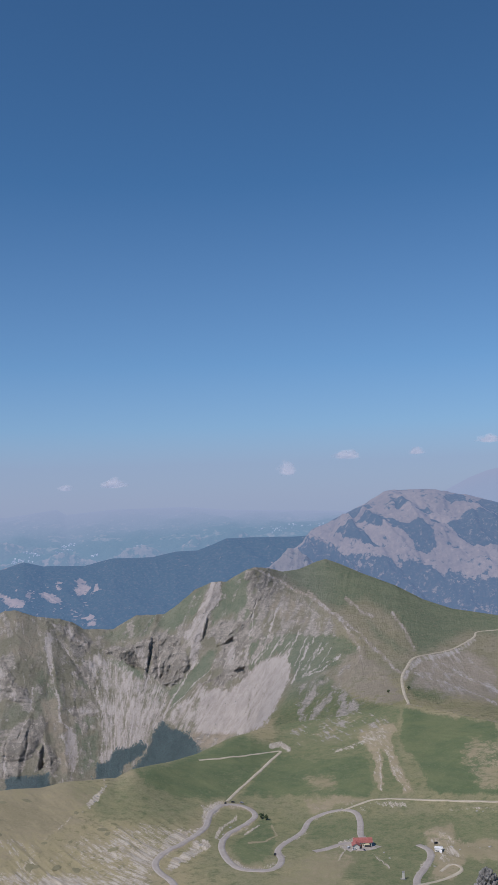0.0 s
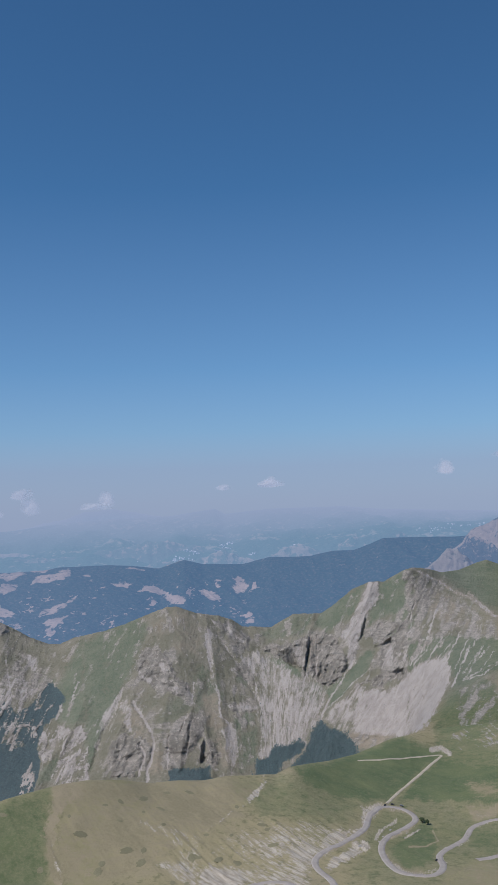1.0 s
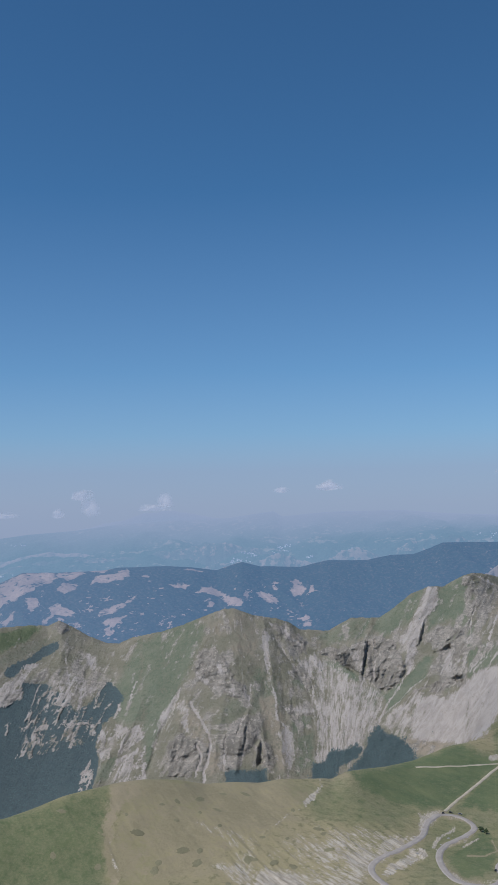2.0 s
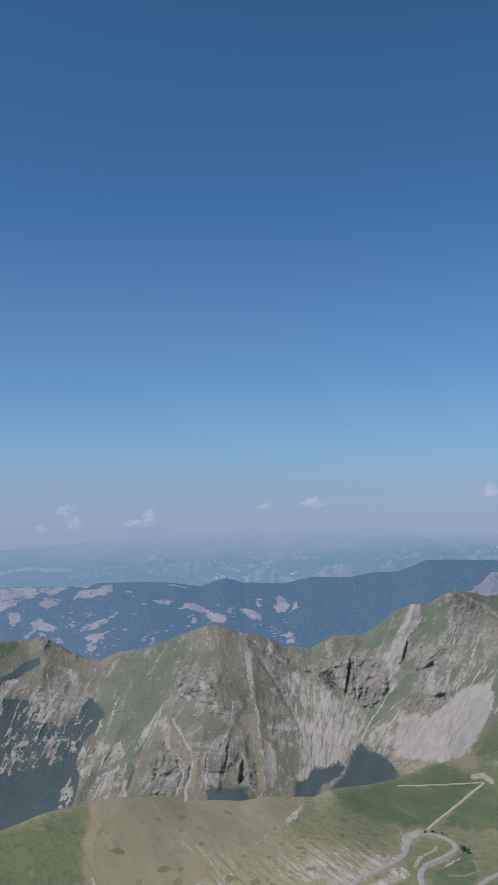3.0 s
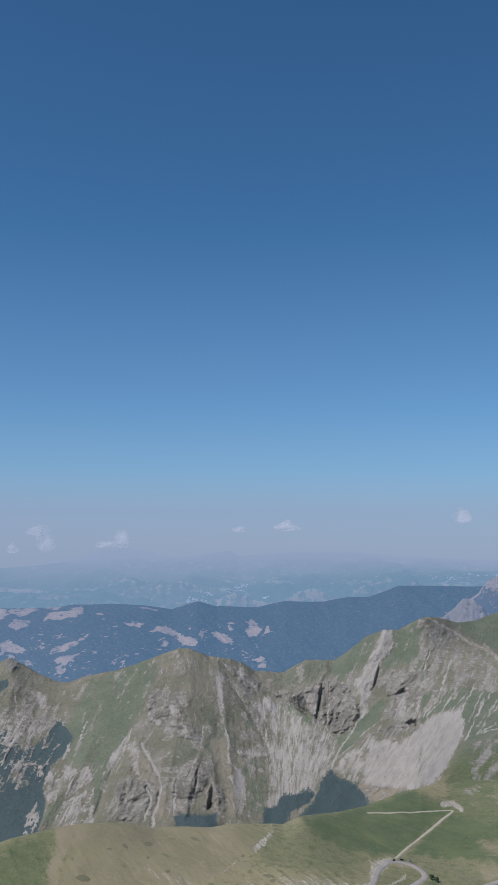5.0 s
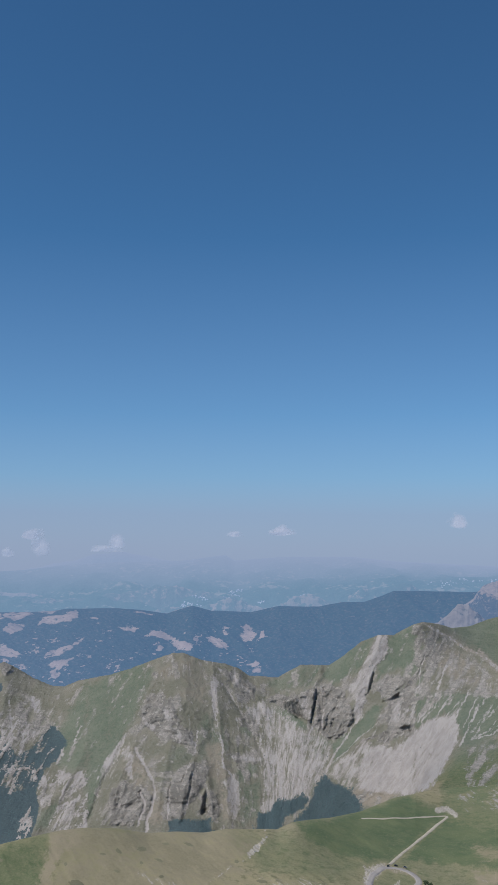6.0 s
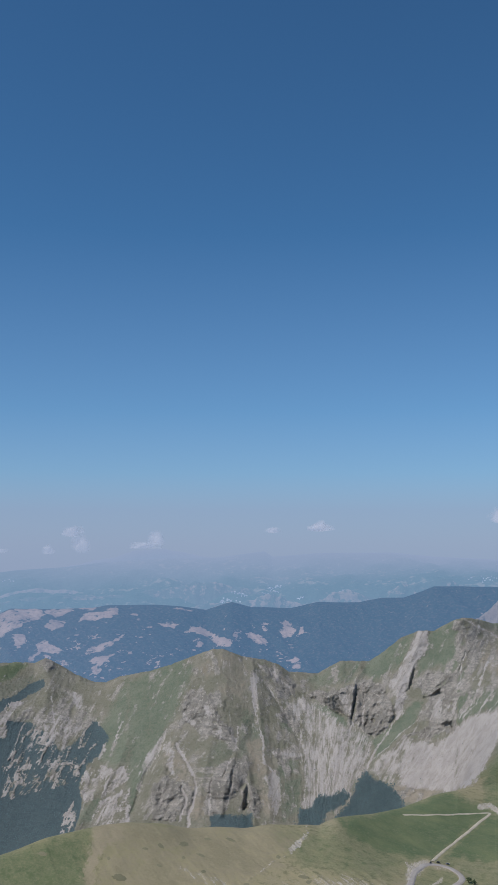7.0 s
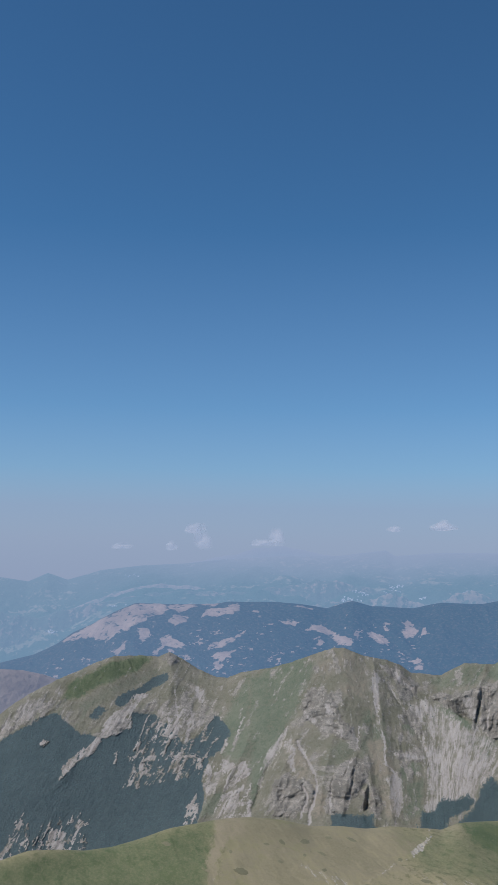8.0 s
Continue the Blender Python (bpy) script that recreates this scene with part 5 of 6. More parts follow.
fz = fz + smooth(0.3, 1.0, fb)[:, None] * (1 - 0.8 * smooth(2.6, 3.0, fb)[:, None]) * (16 * fractal(fa / 3.0 + 0.4 * fd, fr / 420, 5, 121, 0.5, True))
# the ridge's blue is haze painted as emission, a little stronger to the left
RIDGE_MAT = hazed_material("hazed_woodland", (0.300, 0.212, 0.166), (0.032, 0.042, 0.034), (0.19, 0.408, 0.79), 0.28)
ridge = sheet("wooded_ridge", None, fx, fy, fz, RIDGE_MAT, {"open": fopen, "haze_mix": 0.09 * (1 - smooth(-27, -12, fa))})
tagged(ridge, "distant wooded ridge with pale clearings, blue in haze", "ridge", kind="structure")

# the hazy valley and the last hills
HORIZON = [(-34.52, -2.27), (-32.91, -2.52), (-31.79, -2.02), (-30.63, -2.41), (-28.66, -1.83), (-26.32, -1.54), (-23.62, -1.38), (-21.24, -1.08), (-17.83, -0.86), (-14.44, -0.81), (-11.65, -0.43), (-11.08, -0.76), (-8.33, -0.53), (-3.92, -0.5), (-1.53, -0.74), (5.31, -1.01), (14.66, -1.26)]


def valley_lines(az):
    one = np.ones_like(az)
    el = along(RIDGE, az)
    top = along(HORIZON, az)
    tan = lambda e: np.tan(np.radians(e))
    lines = [(3860 * one, 3860 * tan(el - 1.6)), (4050 * one, 4050 * tan(0.75 * (el - 0.6) + 0.25 * top)), (4350 * one, 4350 * tan(0.45 * el + 0.55 * top)), (4700 * one, 4700 * tan(top)), (4900 * one, 4900 * tan(top - 0.3))]
    return [np.array(k) for k in zip(*lines)]


vr, vz = valley_lines(FAZ)
vr, vz, vb = swept(FAZ, vr, vz, [20, 50, 50, 8])
va = np.broadcast_to(FAZ, vr.shape)
vx, vy = vr * np.sin(np.radians(va)), vr * np.cos(np.radians(va))
vd = np.degrees(np.arctan2(vz, vr))
vopen = 0.20 + 0.50 * fractal(va * 0.35, vd * 3, 5, 131)
va_w, vd_w = va + 0.5 * fractal(va * 1.2, vd * 5, 4, 136, 0.6), vd + 0.10 * fractal(va * 1.2, vd * 5, 4, 137, 0.6)
VALLEY_OPEN = (
    [(-33.91, -4.26), (-31.9, -4.17), (-31.69, -4.4), (-33.63, -4.56)],
    [(-34.39, -5.66), (-33.34, -5.23), (-31.32, -5.35), (-30.9, -5.63), (-33.03, -6.41), (-34.35, -6.66)],
    [(-31.97, -6.18), (-30.35, -5.9), (-29.9, -6.44), (-31.41, -6.72)],
    [(-30.39, -4.68), (-28.75, -4.27), (-27.37, -4.06), (-28.47, -4.54), (-29.97, -5.09)],
    [(-29.86, -4.13), (-28.08, -3.65), (-26.83, -3.71), (-27.93, -3.99)],
)
for outline in VALLEY_OPEN:
    vopen = np.maximum(vopen, 0.62 * inside(outline, va_w, vd_w, 0.1))
vz = vz + smooth(0.2, 1.0, vb)[:, None] * (1 - smooth(2.4, 3.0, vb)[:, None]) * 24 * fractal(va / 1.6, vr / 130, 5, 141)
VALLEY_MAT = hazed_material("hazy_valley", (0.120, 0.092, 0.078), (0.026, 0.034, 0.030), (0.136, 0.234, 0.360), 1.0)
# painted haze thickens towards the horizon and to the right
valley_haze = smooth(1.3, 3.0, vb)[:, None] * np.interp(va, [-33, -27, -21, 0], [0.22, 0.40, 0.80, 0.97])
valley = sheet("hazy_valley", None, vx, vy, vz, VALLEY_MAT, {"open": vopen, "haze_mix": valley_haze})
tagged(valley, "distant valley plain and low hills dissolving in blue haze", "backdrop", kind="structure")

# the broad bare mountain beyond the pass
FARM = [(-0.28, -5.09), (1.29, -4.06), (1.81, -3.63), (2.51, -3.14), (3.03, -2.82), (3.57, -2.15), (4.43, -1.77), (5.3, -1.35), (6.68, -0.71), (8.06, 0.04), (8.73, 0.15), (10.74, 0.16), (12.05, -0.08), (13.66, -0.47), (14.68, -0.76), (17.13, -1.32), (24.22, -3.18)]
maz = np.arange(-0.6, 26, 0.05)
el = np.interp(maz, [p[0] for p in FARM], [p[1] for p in FARM]) + 0.08 * fractal(maz * 1.3, 0 * maz, 5, 149, 0.6)
tan = lambda e: np.tan(np.radians(e))
one = np.ones_like(maz)
mk = [(2750 * one, 2750 * tan(np.minimum(el - 8, -9.5))), (3100 * one, 3100 * tan(np.minimum(el - 5, -6.2))), (3350 * one, 3350 * tan(np.minimum(0.5 * el - 1.6, el - 1.0))), (3640 * one, 3640 * tan(el)), (3760 * one, 3760 * tan(el - 1.5))]
mr, mz, mb = swept(maz, *[np.array(k) for k in zip(*mk)], [20, 60, 70, 12])
ma = np.broadcast_to(maz, mr.shape)
mx, my = mr * np.sin(np.radians(ma)), mr * np.cos(np.radians(ma))
md = np.degrees(np.arctan2(mz, mr))
wa, we = ma + 0.5 * fractal(ma * 1.6, md * 2, 5, 151, 0.6), md + 0.28 * fractal(ma * 1.6, md * 2, 5, 161, 0.6)
mopen = np.full(mr.shape, 0.95)
WOODS = (
    [(5.12, -2.46), (5.95, -2.11), (6.56, -2.2), (6.97, -2.95), (7.84, -3.88), (7.24, -3.73), (6.22, -3.1), (5.49, -2.78)],
    [(6.34, -1.75), (7.32, -1.54), (8.5, -1.67), (9.25, -2.06), (10.28, -2.15), (10.88, -2.9), (11.01, -3.64), (10.4, -4.06), (9.91, -3.85), (9.77, -3.31), (9.36, -2.73), (8.48, -2.04), (7.91, -2.03), (8.09, -2.54), (7.6, -2.39), (6.87, -2)],
    [(8.4, -0.62), (9.3, -0.85), (10.6, -0.82), (10.88, -1.19), (10.02, -1.17), (8.82, -1.21)],
    [(11.74, -1.88), (12.61, -1.47), (14.64, -1.65), (17.72, -2.14), (17.61, -4.41), (14.56, -3.56), (13.69, -3.55), (12.27, -2.7)],
    [(11.51, -0.34), (12.24, -0.19), (12.82, -0.38), (12.93, -0.95), (12.09, -0.72)],
    [(12.99, -0.95), (13.66, -0.53), (14.68, -0.79), (17.75, -1.33), (17.72, -1.98), (14.65, -1.52), (13.79, -1.27)],
    [(4.92, -1.58), (5.86, -0.92), (7.05, -0.75), (7.48, -0.97), (6.42, -1.31), (5.53, -1.56)],
    [(12.13, -2.79), (13.26, -2.95), (14.24, -3.46), (13.11, -3.54)],
    [(10.66, -1.83), (11.32, -1.67), (11.24, -2.17), (10.84, -2.2)],
)
for outline in WOODS:
    mopen = np.minimum(mopen, 1 - 0.95 * inside(outline, 0.6 * ma + 0.4 * wa, 0.6 * md + 0.4 * we, 0.07))
mopen = np.minimum(mopen, 1 - 0.72 * inside([(2.84, -3.66), (3.88, -3.01), (5.22, -3.72), (7.89, -4.45), (9.87, -4.82), (14.46, -5.85), (17.52, -6.33), (17.43, -8.23), (5.08, -7.56), (1.79, -4.48)], wa, we, 0.25))
mopen = mopen - 0.36 * smooth(0.1, 0.7, fractal((ma + 0.9 * md) * 3.2, md * 3, 5, 177, 0.6, True))
mz = mz + smooth(0.3, 1.0, mb)[:, None] * (1 - 0.98 * smooth(2.1, 2.9, mb)[:, None]) * (50 * fractal((ma + 0.9 * md) / 2.4 + 0.3 * fractal(ma, mr / 200, 3, 175), mr / 700, 4, 171, 0.4, True) + 5 * fractal(mx / 60, my / 60, 4, 178, 0.55, True))
# haze over the far mountain and its spur is painted as blue emission
FARM_MAT = hazed_material("far_pasture", (0.218, 0.164, 0.124), (0.030, 0.042, 0.038), (0.25, 0.41, 0.76), 0.31, 0.5)
far_mountain = sheet("far_mountain", None, mx, my, mz, FARM_MAT, {"open": mopen, "haze_mix": np.clip(0.06 * smooth(1.5, 3, mb), 0, 1)[:, None] * np.ones(mr.shape)})
SPUR_MAT = hazed_material("far_spur", (0.230, 0.190, 0.155), (0.075, 0.080, 0.070), (0.26, 0.40, 0.72), 0.28)
tagged(far_mountain, "broad bare mountain with dark woods, hazy in the distance", "mountain", kind="structure")


# ---- on the ground ----
SEEN = int(np.searchsorted(AZ, -38.0))
GDIP = np.degrees(np.arctan2(Z, R))
FIRST = int(np.searchsorted(BELT, 3.0))


def spot(az, el):
    """The place on the land at a bearing and dip: x, y."""
    j = int(round((az + 38.0) / 0.055)) + SEEN
    d = GDIP[FIRST:, j]
    k = int(np.argmax(d >= el))
    r0, r1, d0, d1 = R[FIRST + k - 1, j], R[FIRST + k, j], d[k - 1], d[k]
    r = r0 + (r1 - r0) * (el - d0) / max(d1 - d0, 1e-6)
    return r * math.sin(radians(az)), r * math.cos(radians(az))


def height(x, y):
    """The land's height at x, y."""
    r, f = math.hypot(x, y), (math.degrees(math.atan2(x, y)) + 38.0) / 0.055 + SEEN
    j = int(f)
    za, zb = np.interp(r, R[:, j], Z[:, j]), np.interp(r, R[:, j + 1], Z[:, j + 1])
    return float(za + (zb - za) * (f - j)) + EYE


def course(points, step=2.5, ease=6):
    """A smooth way over the land through the given bearings and dips."""
    p = np.array([spot(a, e) for a, e in points])
    p = np.concatenate([[2 * p[0] - p[1]], p, [2 * p[-1] - p[-2]]])
    out = []
    for i in range(1, len(p) - 2):
        n = max(2, int(np.hypot(*(p[i + 1] - p[i])) / step))
        for k in range(n):
            t = k / n
            out.append(0.5 * (2 * p[i] + (p[i + 1] - p[i - 1]) * t + (2 * p[i - 1] - 5 * p[i] + 4 * p[i + 1] - p[i + 2]) * t ** 2 + (3 * p[i] - p[i - 1] - 3 * p[i + 1] + p[i + 2]) * t ** 3))
    out.append(p[-2])
    out = np.array(out)
    for _ in range(ease):
        out[1:-1] = 0.25 * out[:-2] + 0.5 * out[1:-1] + 0.25 * out[2:]
    return out


def way(name, points, width, material, label, category, lift=0.3, ragged=0.0):
    """A road or path laid on the land: crowned, with shoulders that run into the ground."""
    p = course(points)
    d = np.gradient(p, axis=0)
    d /= np.linalg.norm(d, axis=1)[:, None] + 1e-9
    side = np.stack([d[:, 1], -d[:, 0]], 1)
    s = np.cumsum(np.r_[0, np.hypot(*np.diff(p, axis=0).T)])
    w = width * (1 + ragged * fractal(s / 14, s * 0 + width, 3, 201))
    bm = bmesh.new()
    rows = []
    bed = np.array([height(*q) for q in p])
    for _ in range(10):
        bed[1:-1] = 0.25 * bed[:-2] + 0.5 * bed[1:-1] + 0.25 * bed[2:]
    for i in range(len(p)):
        mid = bed[i]
        row = []
        for f, dz in ((-0.62, -0.9), (-0.5, 0.0), (-0.2, 0.06), (0.2, 0.06), (0.5, 0.0), (0.62, -0.9)):
            q = p[i] + side[i] * f * w[i]
            row.append(bm.verts.new((q[0], q[1], 0.35 * height(*q) + 0.65 * max(height(*q) - 0.3, mid) + lift + dz)))
        rows.append(row)
    for a, b in zip(rows, rows[1:]):
        for k in range(5):
            bm.faces.new((a[k], a[k + 1], b[k + 1], b[k]))
    bmesh.ops.recalc_face_normals(bm, faces=bm.faces[:])
    for f in bm.faces:
        f.smooth = True
    me = bpy.data.meshes.new(name)
    bm.to_mesh(me)
    bm.free()
    me.materials.append(material)
    return tagged(new(name, me), label, category, kind="structure")


def plain_material(name, a, b, scale, rough=0.9, bump=0.0):
    n = Nodes(name)
    coarse, fine = n.noise(scale, 5, 0.6), n.noise(scale * 9, 4, 0.6)
    c = n.mix(n.ranged(coarse, 0.35, 0.65), a, b)
    c = n.mix(n.ranged(fine, 0.5, 0.75, 0.0, 0.5), c, tuple(0.7 * v for v in a))
    if bump:
        n.bump(fine, 0.6, bump)
    return n.done(c, rough)


ASPHALT = plain_material("worn_asphalt", (0.330, 0.290, 0.258), (0.390, 0.346, 0.310), 0.12, 0.85, 0.05)
GRAVEL = plain_material("pale_gravel", (0.400, 0.345, 0.262), (0.495, 0.432, 0.335), 0.15, 0.95, 0.1)
way("road", [(-4.91, -22.33), (-5.32, -21.52), (-5.97, -21.08), (-6.32, -20.63), (-5.95, -20.14), (-4.43, -19.5), (-3.33, -18.88), (-2.98, -18.15), (-2.29, -17.7), (-1.35, -17.74), (-0.58, -18), (-0.29, -18.37), (-0.98, -18.82), (-1.94, -19.26), (-2.36, -19.83), (-2.04, -20.53), (-1.29, -21.07), (0.05, -21.2), (0.89, -21.05), (1.21, -20.62), (0.99, -20.16), (1.68, -19.7), (2.5, -19.25), (2.93, -18.67), (3.85, -18.29), (4.96, -18.11), (5.69, -18.23), (5.94, -18.7), (5.93, -19.38), (6.1, -19.7)], 6.0, ASPHALT, "winding grey asphalt mountain road with switchbacks", "road")
way("road", [(3.14, -20.27), (4.11, -20.08), (5.02, -19.87), (5.96, -19.81), (6.69, -19.83)], 6.5, ASPHALT, "grey paved yard and lane in front of the hut", "road")
way("yard", [(5.01, -20.17), (5.54, -20.11), (6.21, -20.07), (6.75, -19.92)], 15.0, ASPHALT, "grey paved yard round the mountain hut", "yard", 0.25, 0.2)
way("road", [(9.29, -22.48), (9.1, -21.8), (9.25, -21.37), (9.8, -20.79), (10.01, -20.33), (9.8, -20.03), (9.25, -19.87)], 6.0, ASPHALT, "curving grey asphalt road below the hut", "road")
way("road", [(-12.3, -23.14), (-11.27, -22.27), (-10.59, -21.83), (-9.57, -21.6), (-8.4, -21.57), (-7.51, -21.79), (-6.62, -22.87)], 6.0, ASPHALT, "lower bend of the grey asphalt mountain road", "road")
way("track", [(4.89, -18.17), (6.04, -17.78), (6.71, -17.57), (8.7, -17.52), (11.3, -17.54), (14.5, -17.45)], 3.8, GRAVEL, "pale gravel track running level across the meadow", "track", ragged=0.3)
way("track", [(-1.95, -17.54), (-1.33, -17.02), (-0.29, -16.23), (0.75, -15.39), (1.34, -14.91), (0.43, -14.98), (-1.6, -15.14), (-3.57, -15.25)], 3.6, GRAVEL, "pale gravel track zigzagging up the green meadow", "track", ragged=0.25)
way("track", [(14.93, -8.07), (13.97, -8.17), (13.13, -8.27), (12.93, -8.59), (11.67, -9.24), (9.68, -9.66), (9.06, -10.21), (8.71, -10.85), (8.8, -11.74), (9.04, -12.34)], 4.2, GRAVEL, "pale gravel track bending round the shoulder", "track", ragged=0.25)
way("track", [(9.16, -21.88), (10.47, -21.61), (11.79, -21), (11.16, -20.75), (10.49, -21.19)], 3.4, GRAVEL, "pale gravel loop beside the road", "track", ragged=0.4)

# ---- woods ----
def lumps_mesh(name, places, sizes, material, squash=1.25, seed=3, sub=1):
    """Many small crowns joined into one mesh."""
    rng = np.random.default_rng(seed)
    bm = bmesh.new()
    bmesh.ops.create_icosphere(bm, subdivisions=sub, radius=1.0)
    base = np.array([v.co[:] for v in bm.verts])
    tris = np.array([[v.index for v in f.verts] for f in bm.faces])
    bm.free()
    n = len(places)
    shape = base[None] * (1 + (0.22 if sub < 3 else 0.05) * rng.standard_normal((n, len(base), 1)).clip(-1.4, 1.4))
    shape *= np.stack([sizes, sizes, sizes * squash], -1)[:, None, :] * (1 + 0.15 * rng.standard_normal((n, 1, 3)))
    co = (shape + places[:, None, :]).reshape(-1, 3).astype(np.float32)
    faces = (tris[None] + (np.arange(n) * len(base))[:, None, None]).reshape(-1, 3).astype(np.int32)
    me = bpy.data.meshes.new(name)
    me.vertices.add(len(co))
    me.vertices.foreach_set("co", co.ravel())
    me.loops.add(faces.size)
    me.loops.foreach_set("vertex_index", faces.ravel())
    me.polygons.add(len(faces))
    me.polygons.foreach_set("loop_start", np.arange(0, faces.size, 3, dtype=np.int32))
    me.polygons.foreach_set("use_smooth", np.ones(len(faces), bool))
    me.update(calc_edges=True)
    me.materials.append(material)
    return new(name, me)


def leaf_material(name, a, b):
    n = Nodes(name)
    island = n.add("ShaderNodeNewGeometry").outputs["Random Per Island"]
    c = n.mix(island, a, b)
    c = n.mix(n.ranged(n.noise(0.025, 5, 0.6), 0.42, 0.60, 0.0, 0.6), c, tuple(1.22 * v for v in b))
    c = n.mix(n.ranged(n.noise(0.9, 4, 0.7), 0.45, 0.65, 0, 0.35), c, tuple(0.7 * v for v in a))
    n.bump(n.noise(1.4, 4, 0.7), 0.4, 0.4)
    return n.done(c, 0.9)


# the blue in the beech green stands in for haze over the mountain
LEAF = leaf_material("hazed_beech_leaves", (0.080, 0.116, 0.120), (0.098, 0.138, 0.142))
GREEN = leaf_material("pasture_tree_leaves", (0.050, 0.068, 0.034), (0.075, 0.098, 0.048))
rng = np.random.default_rng(7)
patchy = COVER["wood"] + 0.9 * fractal(arc / 13, face / 26, 5, 211, 0.65)
can = (BELT2 > 5.6) & (BELT2 < 7.97) & (patchy > 0.5) & (COVER["wood"] > 0.08) & (AZ2 > -38) & (AZ2 < 16)
lone = (BELT2 > 6.0) & (BELT2 < 7.6) & (AZ2 > -13) & (AZ2 < 1) & (COVER["scree"] > 0.4) & (rng.random(R.shape) < 0.0016)
ii, jj = np.nonzero(lone | (can & (rng.random(R.shape) < np.where(AZ2 < -13, 0.7, 1.0))))
size = rng.uniform(0.8, 1.7, len(ii)) * np.where(AZ2[ii, jj] < -13, 1.0, 0.8)
deep = size * np.where(AZ2[ii, jj] < -13, 1.0, 0.3)
sunk = 1 + 0.72 * deep / R[ii, jj]
places = np.stack([X[ii, jj] * sunk, Y[ii, jj] * sunk, Z[ii, jj] + EYE - 0.34 * deep], -1) + rng.uniform(-1, 1, (len(ii), 3)) * [0.7, 0.6, 0.3]
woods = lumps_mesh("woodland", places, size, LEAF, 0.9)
tagged(woods, "dense dark beech wood on the mountain flank, its green painted blue for haze", "woodland", kind="stuff")


# ---- further hills ----
def hill(name, line, r, depth, material, label, category, rough=20, step=0.1, seed=300, opened=0.9, haze_mix=0.0, uneven=0.0):
    """A hill with its skyline at one distance, sloping towards the viewer; the furthest get more painted haze towards
    their tops.
    """
    grain_size = 70 if rough > 11 else 200
    fading = 0.3 if haze_mix > 0.5 else 0.0
    pts = sorted(line)
    az = np.arange(pts[0][0], pts[-1][0] + step, step)
    top = np.interp(az, [p[0] for p in pts], [p[1] for p in pts])
    top = top + uneven * fractal(az * 1.4, 0 * az, 5, seed + 4, 0.6)
    one = np.ones_like(az)
    k = [((r - depth) * one, (r - depth) * tan(top - 4.5)), ((r - 0.4 * depth) * one, (r - 0.4 * depth) * tan(top - 1.4)), (r * one, r * tan(top)), ((r + 60) * one, (r + 60) * tan(top - 1.0))]
    hr, hz, hb = swept(az, *[np.array(q) for q in zip(*k)], [30, 40, 6])
    ha = np.broadcast_to(az, hr.shape)
    hx, hy = hr * np.sin(np.radians(ha)), hr * np.cos(np.radians(ha))
    hz = hz + (1 - 0.85 * smooth(1.7, 2.0, hb)[:, None]) * rough * fractal(hx / grain_size, hy / grain_size, 5, seed, 0.5, True)
    ob = sheet(name, None, hx, hy, hz, material, {"open": opened + 0.25 * fractal(hx / 120, hy / 120, 4, seed + 9), "haze_mix": np.minimum(1, haze_mix + (fading * smooth(1.2, 2.0, hb))[:, None] * np.ones(hr.shape))})
    return tagged(ob, label, category, kind="structure")


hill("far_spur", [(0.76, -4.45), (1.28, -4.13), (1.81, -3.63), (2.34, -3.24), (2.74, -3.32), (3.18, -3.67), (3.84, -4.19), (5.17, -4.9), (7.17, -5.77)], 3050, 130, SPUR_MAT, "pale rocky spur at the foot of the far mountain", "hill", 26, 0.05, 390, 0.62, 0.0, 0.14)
# the glow of these hills is painted haze too
BARE_MAT = hazed_material("bare_pasture", (0.24, 0.185, 0.145), (0.06, 0.075, 0.05), (0.28, 0.40, 0.70), 0.24)
LAST_MAT = hazed_material("last_hills", (0.10, 0.10, 0.10), (0.06, 0.06, 0.06), (0.150, 0.255, 0.410), 1.0)
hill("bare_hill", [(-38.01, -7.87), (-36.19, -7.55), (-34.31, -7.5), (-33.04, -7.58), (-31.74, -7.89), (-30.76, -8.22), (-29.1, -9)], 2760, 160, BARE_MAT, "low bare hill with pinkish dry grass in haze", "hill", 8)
hill("distant_hills", [(10.71, -0.48), (11.72, 0.06), (13.06, 0.75), (14.05, 1.12), (14.77, 1.29), (16.62, 1.42), (19.07, 0.42)], 4880, 300, LAST_MAT, "faint blue mountain almost lost in haze", "backdrop", 5, haze_mix=0.80)
hill("distant_hills", [(-26.31, -2.15), (-23.62, -1.44), (-21.25, -0.91), (-19.55, -0.44), (-17.84, -0.22), (-16.47, -0.5), (-14.44, -0.98), (-11.08, -1.26)], 4900, 300, LAST_MAT, "faint blue mountain under small clouds", "backdrop", 5, seed=340, haze_mix=0.66, uneven=0.12)


# valley hills carry the same blue haze in their emission
LOW_MAT = hazed_material("low_hills", (0.165, 0.112, 0.092), (0.030, 0.043, 0.036), (0.126, 0.219, 0.345), 1.0)
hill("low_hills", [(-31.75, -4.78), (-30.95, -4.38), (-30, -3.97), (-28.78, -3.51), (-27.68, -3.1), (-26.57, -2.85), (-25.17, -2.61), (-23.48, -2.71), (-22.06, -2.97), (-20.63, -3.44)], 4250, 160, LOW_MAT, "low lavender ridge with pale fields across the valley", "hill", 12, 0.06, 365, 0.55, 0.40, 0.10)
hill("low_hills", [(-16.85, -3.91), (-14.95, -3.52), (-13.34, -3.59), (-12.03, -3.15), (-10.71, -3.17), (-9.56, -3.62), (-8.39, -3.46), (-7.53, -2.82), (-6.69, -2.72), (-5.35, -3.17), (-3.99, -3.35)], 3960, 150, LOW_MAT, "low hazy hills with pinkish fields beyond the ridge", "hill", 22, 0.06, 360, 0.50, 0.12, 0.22)
